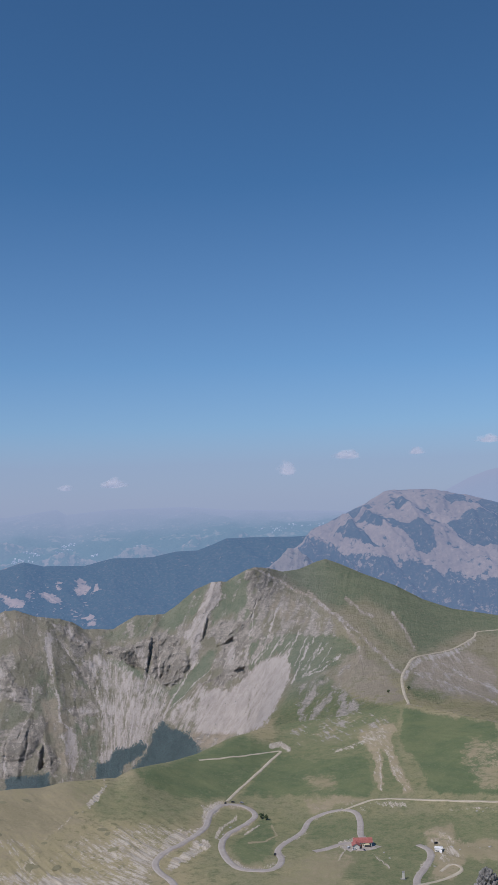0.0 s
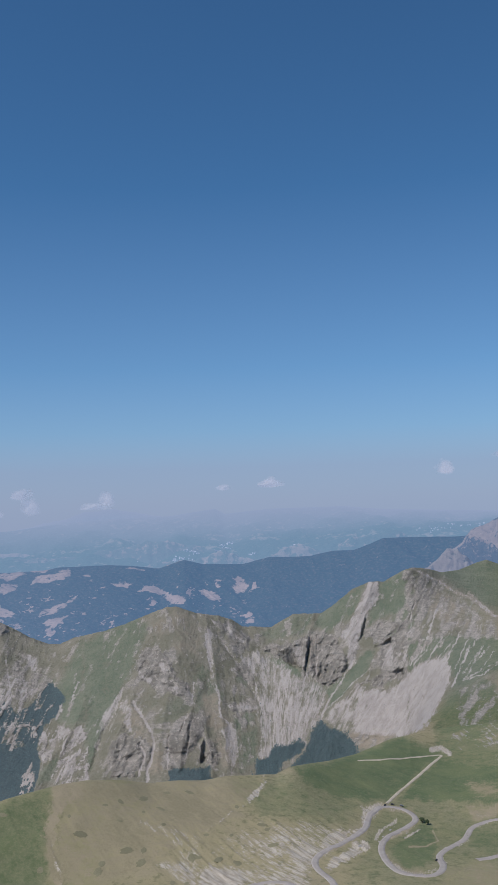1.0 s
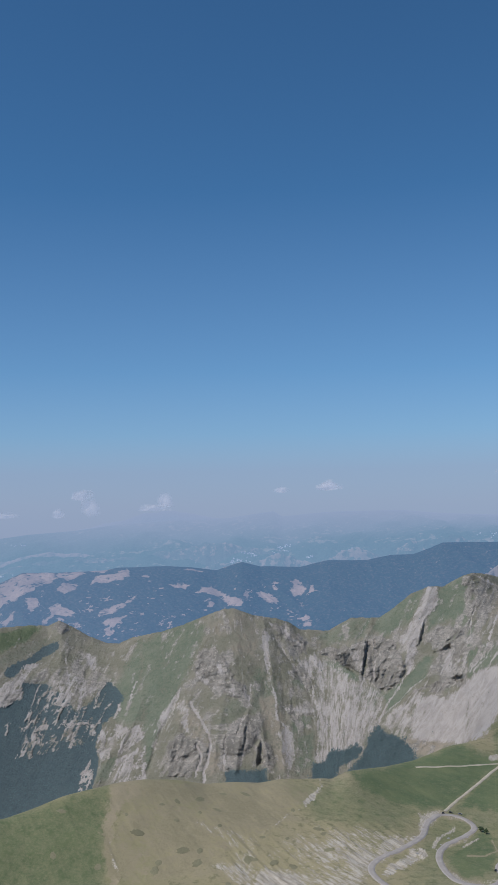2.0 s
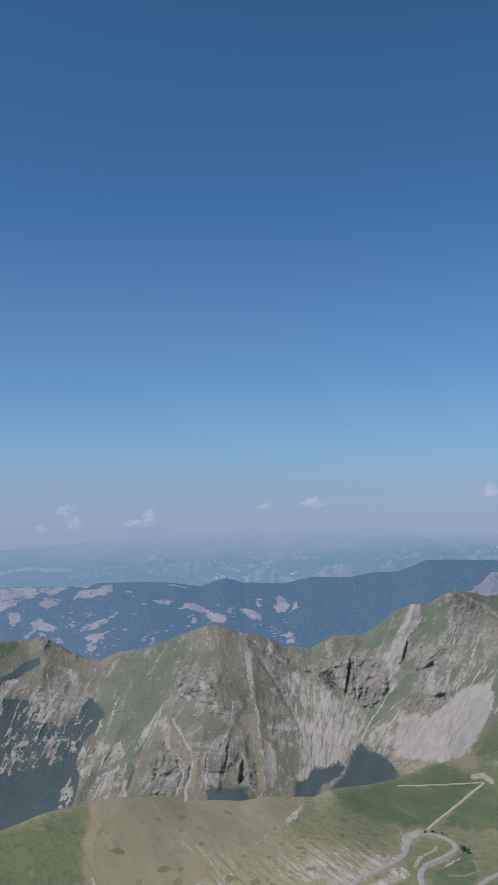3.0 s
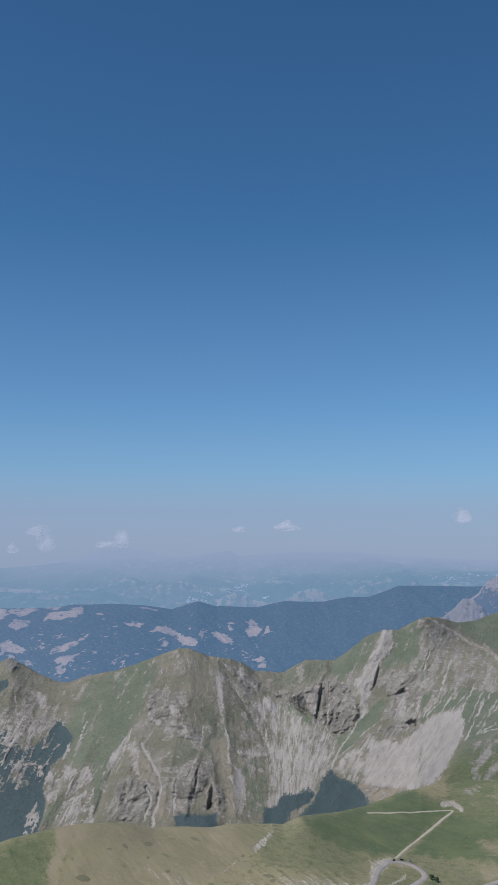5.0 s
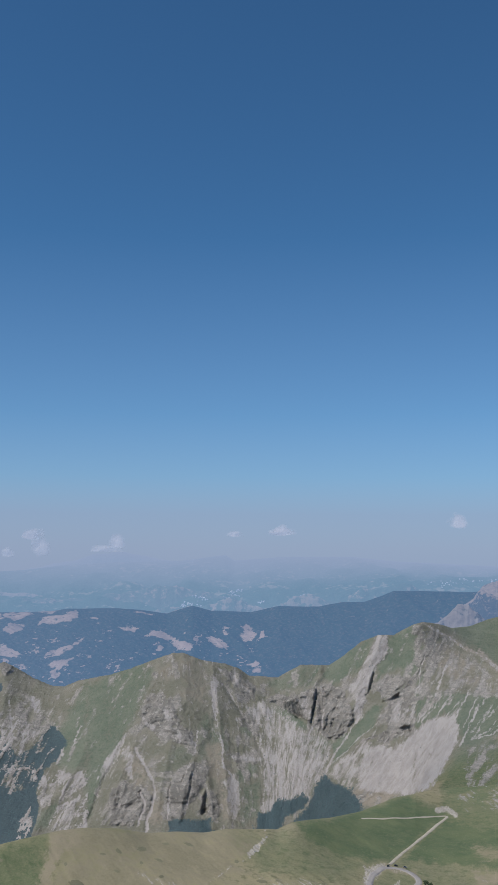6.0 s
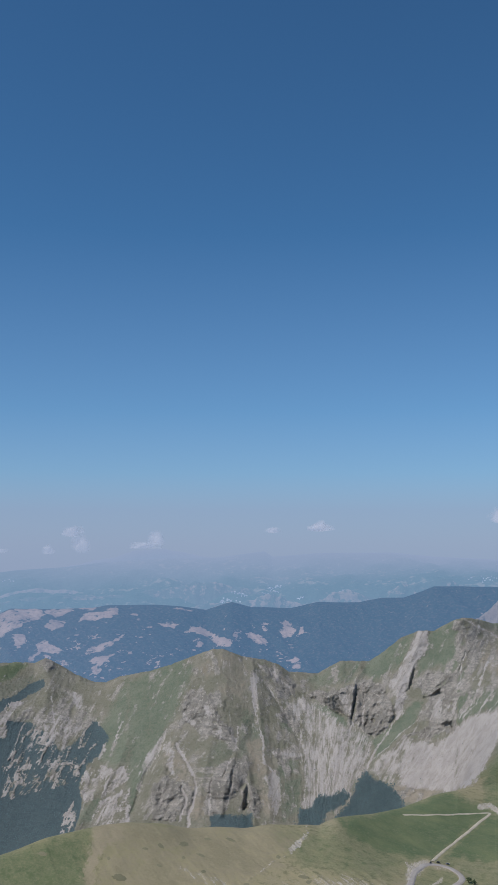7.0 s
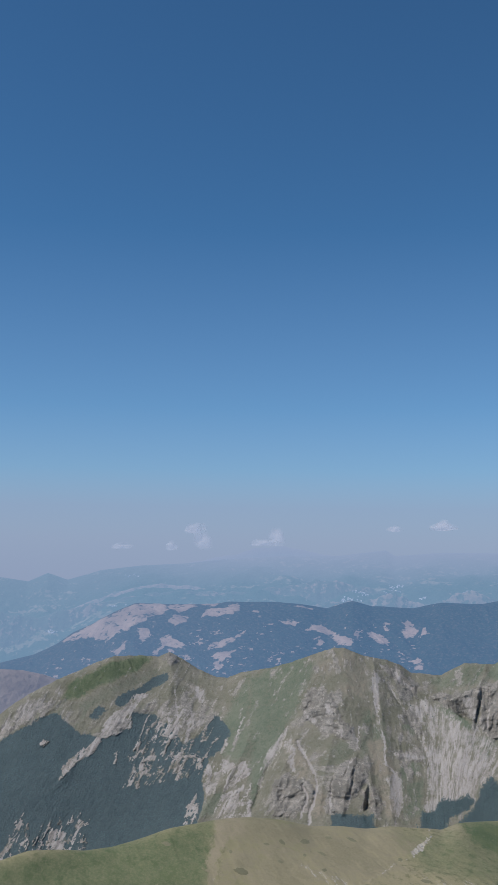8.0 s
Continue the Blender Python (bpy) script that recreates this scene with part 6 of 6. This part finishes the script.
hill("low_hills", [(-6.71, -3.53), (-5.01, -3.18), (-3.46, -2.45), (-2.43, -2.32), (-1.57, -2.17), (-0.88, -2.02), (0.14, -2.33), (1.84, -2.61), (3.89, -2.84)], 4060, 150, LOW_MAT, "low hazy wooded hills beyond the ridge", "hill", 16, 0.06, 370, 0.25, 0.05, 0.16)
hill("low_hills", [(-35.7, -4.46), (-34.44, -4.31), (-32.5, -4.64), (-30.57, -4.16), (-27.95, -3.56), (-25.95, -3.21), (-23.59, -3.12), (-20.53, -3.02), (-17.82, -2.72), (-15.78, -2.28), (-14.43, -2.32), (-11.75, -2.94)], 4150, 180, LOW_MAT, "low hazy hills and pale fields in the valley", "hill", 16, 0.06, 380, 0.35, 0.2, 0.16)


# ---- things ----
def part(name, bm, material, parent=None, label="", at=None):
    me = bpy.data.meshes.new(name)
    bmesh.ops.recalc_face_normals(bm, faces=bm.faces[:])
    bm.to_mesh(me)
    bm.free()
    me.materials.append(material)
    ob = new(name, me)
    if parent:
        ob.parent = parent
    if at is not None:
        ob.matrix_basis = at
    return tagged(ob, label)


def box(x0, x1, y0, y1, z0, z1, bevel=0.0, bm=None):
    bm = bm or bmesh.new()
    made = bmesh.ops.create_cube(bm, size=1.0, matrix=Matrix.Translation(((x0 + x1) / 2, (y0 + y1) / 2, (z0 + z1) / 2)) @ Matrix.Diagonal((x1 - x0, y1 - y0, z1 - z0, 1)))
    if bevel:
        bmesh.ops.bevel(bm, geom=list({e for v in made["verts"] for e in v.link_edges}), offset=bevel, segments=2, affect="EDGES")
    return bm


def gable(x0, x1, y0, y1, z, rise, over, thick, bm=None):
    """A gabled roof of two slopes with its ridge along x."""
    bm = bm or bmesh.new()
    xa, xb, ya, yb, ym = x0 - over, x1 + over, y0 - over, y1 + over, (y0 + y1) / 2
    drop = over * rise / ((y1 - y0) / 2)
    prof = [(ya, z - drop), (ym, z + rise), (yb, z - drop), (yb, z - drop + thick), (ym, z + rise + thick), (ya, z - drop + thick)]
    ends = [[bm.verts.new((x, y, h)) for y, h in prof] for x in (xa, xb)]
    for k in range(6):
        bm.faces.new((ends[0][k], ends[0][(k + 1) % 6], ends[1][(k + 1) % 6], ends[1][k]))
    for e in ends:
        bm.faces.new((e[0], e[1], e[4], e[5]))
        bm.faces.new((e[1], e[2], e[3], e[4]))
    return bm


def walls(x0, x1, y0, y1, z0, z1, rise):
    """Four walls with gable ends under a roof whose ridge runs along x."""
    bm = bmesh.new()
    ym = (y0 + y1) / 2
    prof = [(y0, z0), (y1, z0), (y1, z1), (ym, z1 + rise), (y0, z1)]
    ends = [[bm.verts.new((x, y, h)) for y, h in prof] for x in (x0, x1)]
    for k in range(5):
        bm.faces.new((ends[0][k], ends[0][(k + 1) % 5], ends[1][(k + 1) % 5], ends[1][k]))
    for e in ends:
        bm.faces.new(e)
    return bm


RED_ROOF = plain_material("red_roof_tiles", (0.300, 0.100, 0.085), (0.390, 0.150, 0.130), 0.5, 0.8, 0.05)
PLASTER = plain_material("pale_plaster", (0.600, 0.560, 0.500), (0.700, 0.660, 0.600), 0.6, 0.9, 0.02)
WHITE = plain_material("white_paint", (0.760, 0.750, 0.730), (0.830, 0.820, 0.800), 0.5, 0.7)
STONE = plain_material("grey_stone", (0.260, 0.245, 0.225), (0.400, 0.380, 0.350), 0.35, 0.95, 0.3)
CRAG = plain_material("weathered_crag", (0.130, 0.125, 0.118), (0.300, 0.290, 0.275), 0.30, 0.95, 0.6)
DARK = plain_material("dark_glass", (0.020, 0.024, 0.030), (0.035, 0.040, 0.045), 0.5, 0.15)
TIMBER = plain_material("brown_timber", (0.140, 0.085, 0.050), (0.200, 0.125, 0.075), 1.5, 0.8)
CREAM = plain_material("cream_canvas", (0.620, 0.540, 0.330), (0.700, 0.620, 0.400), 0.8, 0.9)
RUBBER = plain_material("black_rubber", (0.018, 0.018, 0.018), (0.030, 0.030, 0.030), 3.0, 0.9)
STEEL = plain_material("grey_steel", (0.30, 0.30, 0.31), (0.40, 0.40, 0.41), 2.0, 0.4)


def place(az, el, turn=0.0, sink=0.0):
    x, y = spot(az, el)
    return pose(x, y, height(x, y) - sink, 0, 0, turn - az)


def empty(name, m, label, category, group=""):
    ob = new(name)
    ob.matrix_basis = m
    return tagged(ob, label, category, group)


def windows(thing, spots, y, w, h):
    for x, z in spots:
        win = part("window", box(x - w / 2, x + w / 2, y - 0.05, y + 0.12, z - h / 2, z + h / 2), TIMBER, thing)
        part("pane", box(x - w / 2 + 0.12, x + w / 2 - 0.12, y - 0.08, y - 0.03, z - h / 2 + 0.12, z + h / 2 - 0.12), DARK, win)


def mountain_hut(m):
    hut = empty("mountain_hut", m, "red-roofed mountain refuge with pale walls beside a gravel yard", "hut")
    part("wall", walls(-7.5, 9.0, -4.0, 5.0, -3.0, 4.2, 2.4), PLASTER, hut)
    part("roof", gable(-7.5, 9.0, -4.0, 5.0, 4.2, 2.4, 0.9, 0.3), RED_ROOF, hut, "faded red tiled roof")
    wing = part("wing", walls(-4.0, 4.0, -3.2, 3.2, -3.0, 3.0, 2.0), PLASTER, hut, at=pose(-6.2, -5.6, 0, 0, 0, 90))
    part("roof", gable(-4.0, 4.0, -3.2, 3.2, 3.0, 2.0, 0.8, 0.3), RED_ROOF, wing, "faded red tiled roof")
    part("chimney", box(3.0, 3.9, 1.2, 2.1, 5.5, 7.8, 0.05), STONE, hut)
    part("canopy", box(1.0, 7.0, -7.4, -4.1, 2.7, 2.95, 0.04), CREAM, hut, "cream canvas terrace canopy")
    for x in (1.2, 6.8):
        part("post", box(x - 0.09, x + 0.09, -7.2, -7.02, -2.0, 2.7), TIMBER, hut)
    part("door", box(-1.4, -0.2, -4.12, -3.95, -0.4, 2.0), TIMBER, hut)
    windows(hut, [(0.9, 1.6), (3.2, 1.6), (5.6, 1.6), (7.8, 1.6)], -4.0, 1.1, 1.3)
    return hut


mountain_hut(place(*(5.99, -19.93), 4))


def white_hut(m):
    hut = empty("small_building", m, "small white flat-roofed building on the roadside bank", "building")
    part("wall", box(-3.4, 3.4, -2.4, 2.4, -3.0, 3.2, 0.05), WHITE, hut)
    part("roof", box(-3.8, 3.8, -2.8, 2.8, 3.2, 3.55, 0.06), WHITE, hut)
    part("annexe", box(1.6, 3.3, -6.6, -2.4, -4.5, 1.9, 0.05), WHITE, hut)
    part("door", box(-0.9, 0.2, -2.5, -2.38, -0.6, 1.5), DARK, hut)
    part("window", box(-2.6, -1.5, -2.5, -2.38, 0.6, 1.7), DARK, hut)
    return hut


white_hut(place(*(10.44, -20.15), -6))


def stone_pillar(m):
    p = empty("stone_pillar", m, "pale weathered stone pillar standing in the grass", "pillar")
    part("shaft", box(-1.0, 1.0, -0.8, 0.8, -1.5, 6.2, 0.15), PLASTER, p)
    part("cap", box(-1.25, 1.25, -1.05, 1.05, 6.2, 6.7, 0.1), STONE, p)
    part("plinth", box(-2.6, 1.4, -1.3, 1.3, -1.5, 0.9, 0.12), STONE, p, "darker stone plinth")
    return p


stone_pillar(place(*(8.35, -21.62), 10))


def wheel_mesh(radius, width):
    bm = bmesh.new()
    bmesh.ops.create_cone(bm, cap_ends=True, segments=14, radius1=radius, radius2=radius, depth=width, matrix=Matrix.Rotation(radians(90), 4, "X"))
    bmesh.ops.bevel(bm, geom=bm.edges[:], offset=0.03, segments=1, affect="EDGES")
    return bm


def car(m, paint, label):
    c = empty("parked_car", m, label, "car", "cars parked by the road")
    bm = box(-2.1, 2.1, -0.86, 0.86, 0.32, 0.92, 0.12)
    part("body", bm, paint, c)
    bm = box(-1.5, 1.0, -0.78, 0.78, 0.88, 1.48)
    for v in bm.verts:
        if v.co.z > 1.2:
            v.co.x, v.co.y = v.co.x * 0.72 - 0.05, v.co.y * 0.85
    bmesh.ops.bevel(bm, geom=bm.edges[:], offset=0.06, segments=2, affect="EDGES")
    cabin = part("cabin", bm, DARK, c, "dark glazed cabin")
    part("roof", box(-1.12, 0.66, -0.62, 0.62, 1.46, 1.52, 0.02), paint, cabin)
    for x in (-1.35, 1.3):
        for y in (-0.8, 0.8):
            w = part("wheel", wheel_mesh(0.33, 0.22), RUBBER, c, at=pose(x, y, 0.33))
            part("rim", wheel_mesh(0.2, 0.24), STEEL, w)
    return c


PAINTS = {k: plain_material(k + "_car_paint", v, tuple(1.06 * a for a in v), 1.0, 0.3) for k, v in (("white", (0.70, 0.70, 0.69)), ("black", (0.03, 0.03, 0.035)), ("grey", (0.22, 0.23, 0.25)), ("red", (0.35, 0.04, 0.03)))}
for where_at, turn, paint in (((5.54, -20.19), 20, "white"), ((5.18, -20.1), 70, "white"), ((6.11, -20.21), 100, "grey"), ((5.68, -20.13), 95, "black"), ((-2.05, -17.65), 75, "black"), ((-1.61, -17.61), 5, "black"), ((-1.08, -17.66), -8, "grey"), ((0.82, -20.41), 80, "black"), ((10.3, -19.78), 30, "black")):
    car(place(*where_at, turn, -0.3), PAINTS[paint], paint + " car parked at the edge of the mountain road")


# crag, boulders and shrubs
def crag_mesh(seed, sub, jag):
    bm = bmesh.new()
    bmesh.ops.create_icosphere(bm, subdivisions=sub, radius=1.0)
    for v in bm.verts:
        p = v.co * 1.3 + Vector((seed * 7.1, 0, 0))
        cell = noise.voronoi(p * 1.6)[0]
        v.co *= 1 + jag * (cell[1] - cell[0]) + 0.35 * jag * noise.fractal(p * 3, 1.0, 2.0, 4) - 0.3 * jag
    for f in bm.faces:
        f.smooth = False
    return bm


def outcrop_mesh(wide, deep, tall):
    """A weathered limestone knob: split blocks, cracks and pitted faces."""
    bm = bmesh.new()
    bmesh.ops.create_icosphere(bm, subdivisions=6, radius=1.0)
    for v in bm.verts:
        p = Vector((v.co.x * wide, v.co.y * deep, v.co.z * tall))
        if p.z > 0:
            p.x, p.y = p.x * (1 - 0.25 * v.co.z), p.y * (1 - 0.25 * v.co.z)
        near, nxt = noise.voronoi(p * 0.22)[0][:2]
        crack = min(1.0, 3.0 * (nxt - near))
        grit = noise.fractal(p * 0.35, 0.9, 2.0, 6)
        v.co = p + v.co.normalized() * (2.2 * crack - 2.2 + 1.5 * grit - 1.1 * near)
    for f in bm.faces:
        f.smooth = False
    return bm


big = part("rock_outcrop", outcrop_mesh(13.5, 11.0, 27.0), CRAG, None, "large weathered grey limestone outcrop on the slope", place(*(13.13, -22.31), 0, 2))
tagged(big, category="rock")
BOULDERS = [part("boulder", crag_mesh(k + 2, 3, 0.5), STONE) for k in range(3)]
spots = [(-9.77, -17.1), (-9.6, -16.86), (-9.36, -16.65), (-9.91, -17.25), (-9.08, -16.34), (-4.45, -20.22), (-3.94, -19.96), (-3.6, -19.74), (-4.86, -20.58), (-5.2, -20.84), (-1.55, -18.74), (-1.79, -18.91), (-2.24, -19.25), (-2.48, -19.53), (-0.71, -18.83), (-0.37, -18.72), (-0.85, -19.06), (3.99, -11.19), (4.22, -11.66), (4.46, -11.9), (4.57, -11.35), (4.7, -12.14), (5.2, -12.23), (5.61, -12.31), (5.37, -11.99), (4.33, -10.95), (2.71, -12.11), (2.95, -12.43), (2.53, -12.58), (3.13, -12.04), (2.37, -12.34), (3.27, -12.75), (3.58, -13.22), (2.82, -13.83), (2.32, -13.82), (1.98, -13.97), (3.82, -11.34), (5.05, -11.67), (3.56, -11.66), (1.29, -14.57), (0.79, -14.56), (1.05, -14.41), (4.82, -14.77), (5.22, -14.68), (5.66, -14.69), (6.17, -14.56), (4.48, -14.87), (7.58, -20.57), (7.26, -20.29), (9.84, -21.22), (10.18, -20.92), (11.2, -19.9), (11.67, -20.02), (12.73, -18.02), (13.08, -18.01), (12.16, -19.86), (12.8, -19.89), (13.38, -19.8)]
for i, (a, e) in enumerate(spots):
    k = rng.uniform(0.6, 1.5)
    m = place(a, e, rng.uniform(0, 360), 0.4) @ Matrix.Diagonal((k * 1.5, k, 0.8 * k, 1))
    b = BOULDERS[i] if i < 3 else copy_thing(BOULDERS[i % 3], Matrix())
    b.matrix_basis = m
    tagged(b, "pale limestone boulder lying in the turf", "boulder", "boulders on the slope")


def laid(a, e, turn, sunk):
    """A place on the land, tilted with the slope."""
    x, y = spot(a, e)
    n = Vector((height(x - 4, y) - height(x + 4, y), height(x, y - 4) - height(x, y + 4), 8)).normalized()
    return Matrix.Translation(Vector((x, y, height(x, y))) - n * sunk) @ n.to_track_quat("Z", "Y").to_matrix().to_4x4() @ Matrix.Rotation(radians(turn), 4, "Z")


def shrub_mesh(seed):
    """One low spreading cushion with a ragged rim."""
    bm = bmesh.new()
    bmesh.ops.create_icosphere(bm, subdivisions=4, radius=1.0)
    shift = Vector((seed * 5.3, seed * 2.1, 0))
    for v in bm.verts:
        p = v.co.copy()
        k = 0.9 + 0.28 * noise.fractal(Vector((p.x, p.y, 0)) * 1.6 + shift, 0.8, 2.0, 4)
        v.co = Vector((p.x * k, 0.75 * p.y * k, p.z * (0.9 + 0.35 * noise.noise(p * 5 + shift))))
    for f in bm.faces:
        f.smooth = True
    return part("shrub", bm, JUNIPER)


JUNIPER = leaf_material("juniper_needles", (0.190, 0.174, 0.108), (0.220, 0.200, 0.124))
SHRUBS = [shrub_mesh(k) for k in (31, 32, 33)]
spots = [(-20.69, -17.53), (-17.77, -17.99), (-20.05, -18.52), (-16.34, -16.94), (-17.68, -16.98), (-18.59, -17.11), (-19.09, -20.49), (-18.85, -20.13), (-16.4, -19.61), (-16.58, -20.24), (-17.4, -19.57), (-15.2, -18.34), (-16.36, -17.61), (-14.99, -16.69), (-15.34, -17.52), (-15.94, -21.44), (-14.77, -21.34), (-13.93, -21.43), (-17.78, -21.61), (-16.61, -21.61), (-24.45, -17.12), (-24.96, -19.34), (-22.38, -20.13), (-13.56, -20.15), (-10.88, -20.54), (-12.69, -19), (-13.64, -16.73), (-9.06, -18.86), (-8.75, -19.67), (-11.18, -19.09), (-13.29, -20.12), (-12.02, -20.3), (-9.38, -18.6), (-10.83, -17.61)]
for i, (a, e) in enumerate(spots):
    k = rng.uniform(2.6, 6.0)
    b = SHRUBS[i] if i < 3 else copy_thing(SHRUBS[i % 3], Matrix())
    b.matrix_basis = laid(a, e, rng.uniform(0, 360), 0.02 * k) @ Matrix.Diagonal((1.2 * k, k, 0.09 * k, 1))
    tagged(b, "low dark juniper mat spread over dry turf", "shrub", "juniper mats on the spur")


def small_tree(m, seed):
    t = empty("tree", m, "small dark round-crowned tree beside the switchback", "tree")
    bm = bmesh.new()
    bmesh.ops.create_cone(bm, cap_ends=True, segments=8, radius1=0.35, radius2=0.15, depth=3.0, matrix=Matrix.Translation((0, 0, 1.2)))
    part("trunk", bm, TIMBER, t)
    r = np.random.default_rng(seed)
    n = 60
    v = r.standard_normal((n, 3))
    v /= np.linalg.norm(v, axis=1)[:, None]
    crown = lumps_mesh("crown", v * r.uniform(0.6, 2.2, (n, 1)) * [1.2, 1.2, 0.9] + [0, 0, 3.4], r.uniform(0.4, 0.8, n), GREEN, 0.9, seed)
    crown.parent = t
    return t


for k, sp in enumerate(((0.08, -18.49), (0.37, -18.59), (7.88, -11.74), (9.08, -11.55))):
    small_tree(place(*sp, 40 * k), 50 + k)

# ---- far villages ----
VDIP = np.degrees(np.arctan2(vz, vr))


def village(name, spots_at, count, spread, seed, label):
    """Small gabled houses strewn over the valley floor."""
    g = np.random.default_rng(seed)
    bm = bmesh.new()
    for a0, e0 in spots_at:
        for _ in range(count):
            a, e = a0 + g.normal(0, spread), e0 + g.normal(0, spread * 0.22)
            j = int(np.argmin(np.abs(FAZ - a)))
            k = int(np.argmax(VDIP[:, j] >= e))
            if k == 0:
                continue
            x, y, z = vx[k, j] + g.uniform(-3, 3), vy[k, j], vz[k, j] + EYE
            w, d, h = g.uniform(2, 6.5), g.uniform(4, 7), g.uniform(1, 2.6)
            box(x - w / 2, x + w / 2, y - d / 2, y + d / 2, z - 4, z + h, 0, bm)
            gable(x - w / 2, x + w / 2, y - d / 2, y + d / 2, z + h, 1.6, 0.3, 0.3, bm)
    ob = part(name, bm, VILLAGE, None)
    return tagged(ob, label, "village", kind="stuff")


def village_material():
    n = Nodes("hazed_village_walls")
    # blue emission on the walls stands in for the haze before the houses
    n.bsdf.inputs["Emission Color"].default_value = (0.15, 0.23, 0.38, 1)
    n.bsdf.inputs["Emission Strength"].default_value = 1.0
    island = n.add("ShaderNodeNewGeometry").outputs["Random Per Island"]
    return n.done(n.mix(island, (0.06, 0.06, 0.055), (0.34, 0.32, 0.30)), 0.9)


VILLAGE = village_material()
village("village", [(-10.87, -2.56), (-11.3, -2.68), (-11.53, -3.01), (-12.94, -3.01), (-13.33, -2.93), (-13.66, -3.44), (-14.14, -3.55), (-9.39, -3.26), (-6.69, -2.79)], 8, 0.20, 61, "cluster of tiny pale houses in the far valley")
village("village", [(1.87, -1.93), (2.56, -1.78), (3.92, -1.89), (1.18, -2.08)], 9, 0.4, 62, "pale town spread over the far plain")
village("village", [(-13.08, -3.13), (-11.08, -2.86), (-13.75, -3.31), (-15.78, -3.52)], 6, 0.25, 63, "scattered pale houses on the far valley floor")
village("village", [(-30.89, -4.48), (-28.1, -3.99), (-31.5, -5.46), (-32.5, -4.8), (-26.98, -2.15)], 7, 0.3, 64, "scattered pale houses on the hazy plain")

village("village", [(-30.78, -4.5), (-31.13, -6.83), (-31.52, -5.49)], 6, 0.09, 65, "pale sheds and houses on the hazy plain")

# ---- clouds ----
def cloud_material():
    n = Nodes("hazed_cloud_vapour")
    # blue-grey emission is the haze veil, painted onto the clouds
    n.bsdf.inputs["Emission Color"].default_value = (0.275, 0.335, 0.475, 1)
    n.bsdf.inputs["Emission Strength"].default_value = 1.0
    soft = n.mix(n.noise(0.02, 4, 0.6), (0.17, 0.145, 0.13), (0.25, 0.22, 0.20))
    wisp = n.ranged(n.noise(0.016, 5, 0.55), 0.35, 0.65, -0.45, 0.30)
    n.link(n.ranged(n.math("ADD", n.attribute("dense"), wisp), 0.12, 0.85, 0.0, 0.72), n.bsdf.inputs["Alpha"])
    return n.done(soft, 1.0)


VAPOUR = cloud_material()


def cloud(az, el, wide, tall, seed):
    """One billow of vapour with a flat base, bearing wide and tall in degrees, dense at heart and thin at the rim."""
    d = 4600.0
    w, h = 1.2 * radians(wide) * d / 2, 1.2 * radians(tall) * d
    bm = bmesh.new()
    bmesh.ops.create_icosphere(bm, subdivisions=5, radius=1.0)
    shift = Vector((seed * 3.7, seed * 1.3, 0))
    dense = []
    for v in bm.verts:
        p = v.co.copy()
        puff = 0.26 * noise.fractal(p * 1.2 + shift, 0.9, 2.0, 2) + 0.05 * abs(noise.noise(p * 4 + shift))
        k = 0.85 + puff
        v.co = Vector((p.x * k * w, p.y * k * w * 0.4, max(p.z * k, -0.25 + 0.1 * puff) * h * 1.25 * (1 - 0.25 * p.x * p.x)))
        dense.append(max(0.0, 1 - p.x ** 2 - (p.z if p.z > 0 else p.z / 0.3) ** 2))
    for f in bm.faces:
        f.smooth = True
    ob = part("cloud", bm, VAPOUR, None)
    ob.data.attributes.new("dense", "FLOAT", "POINT").data.foreach_set("value", dense)
    ob.matrix_basis = pose(d * math.sin(radians(az)), d * math.cos(radians(az)), d * math.tan(radians(el)) + EYE, 0, 0, -az)
    return tagged(ob, "small white fair-weather cloud low above the haze", "cloud", "clouds along the horizon")


for k, (sp, wide, tall) in enumerate((((2.25, 1.44), 1.2, 0.6), ((5.94, 2.22), 1.7, 0.4), ((10.09, 2.34), 1.1, 0.3), ((14.32, 2.91), 1.6, 0.35), ((-8.06, 0.92), 1.5, 0.35), ((-23.15, 0.6), 1.3, 0.5), ((-22.62, -0.25), 1.2, 0.9), ((-18.19, 0.15), 1.1, 0.7), ((-18.87, -0.2), 2.0, 0.3), ((-24.59, -0.51), 0.8, 0.35), ((-27.53, -0.48), 1.4, 0.25), ((-8.35, 0.85), 1.5, 0.3), ((-11.07, 0.75), 0.9, 0.3))):
    cloud(*sp, wide, tall, 500 + k)
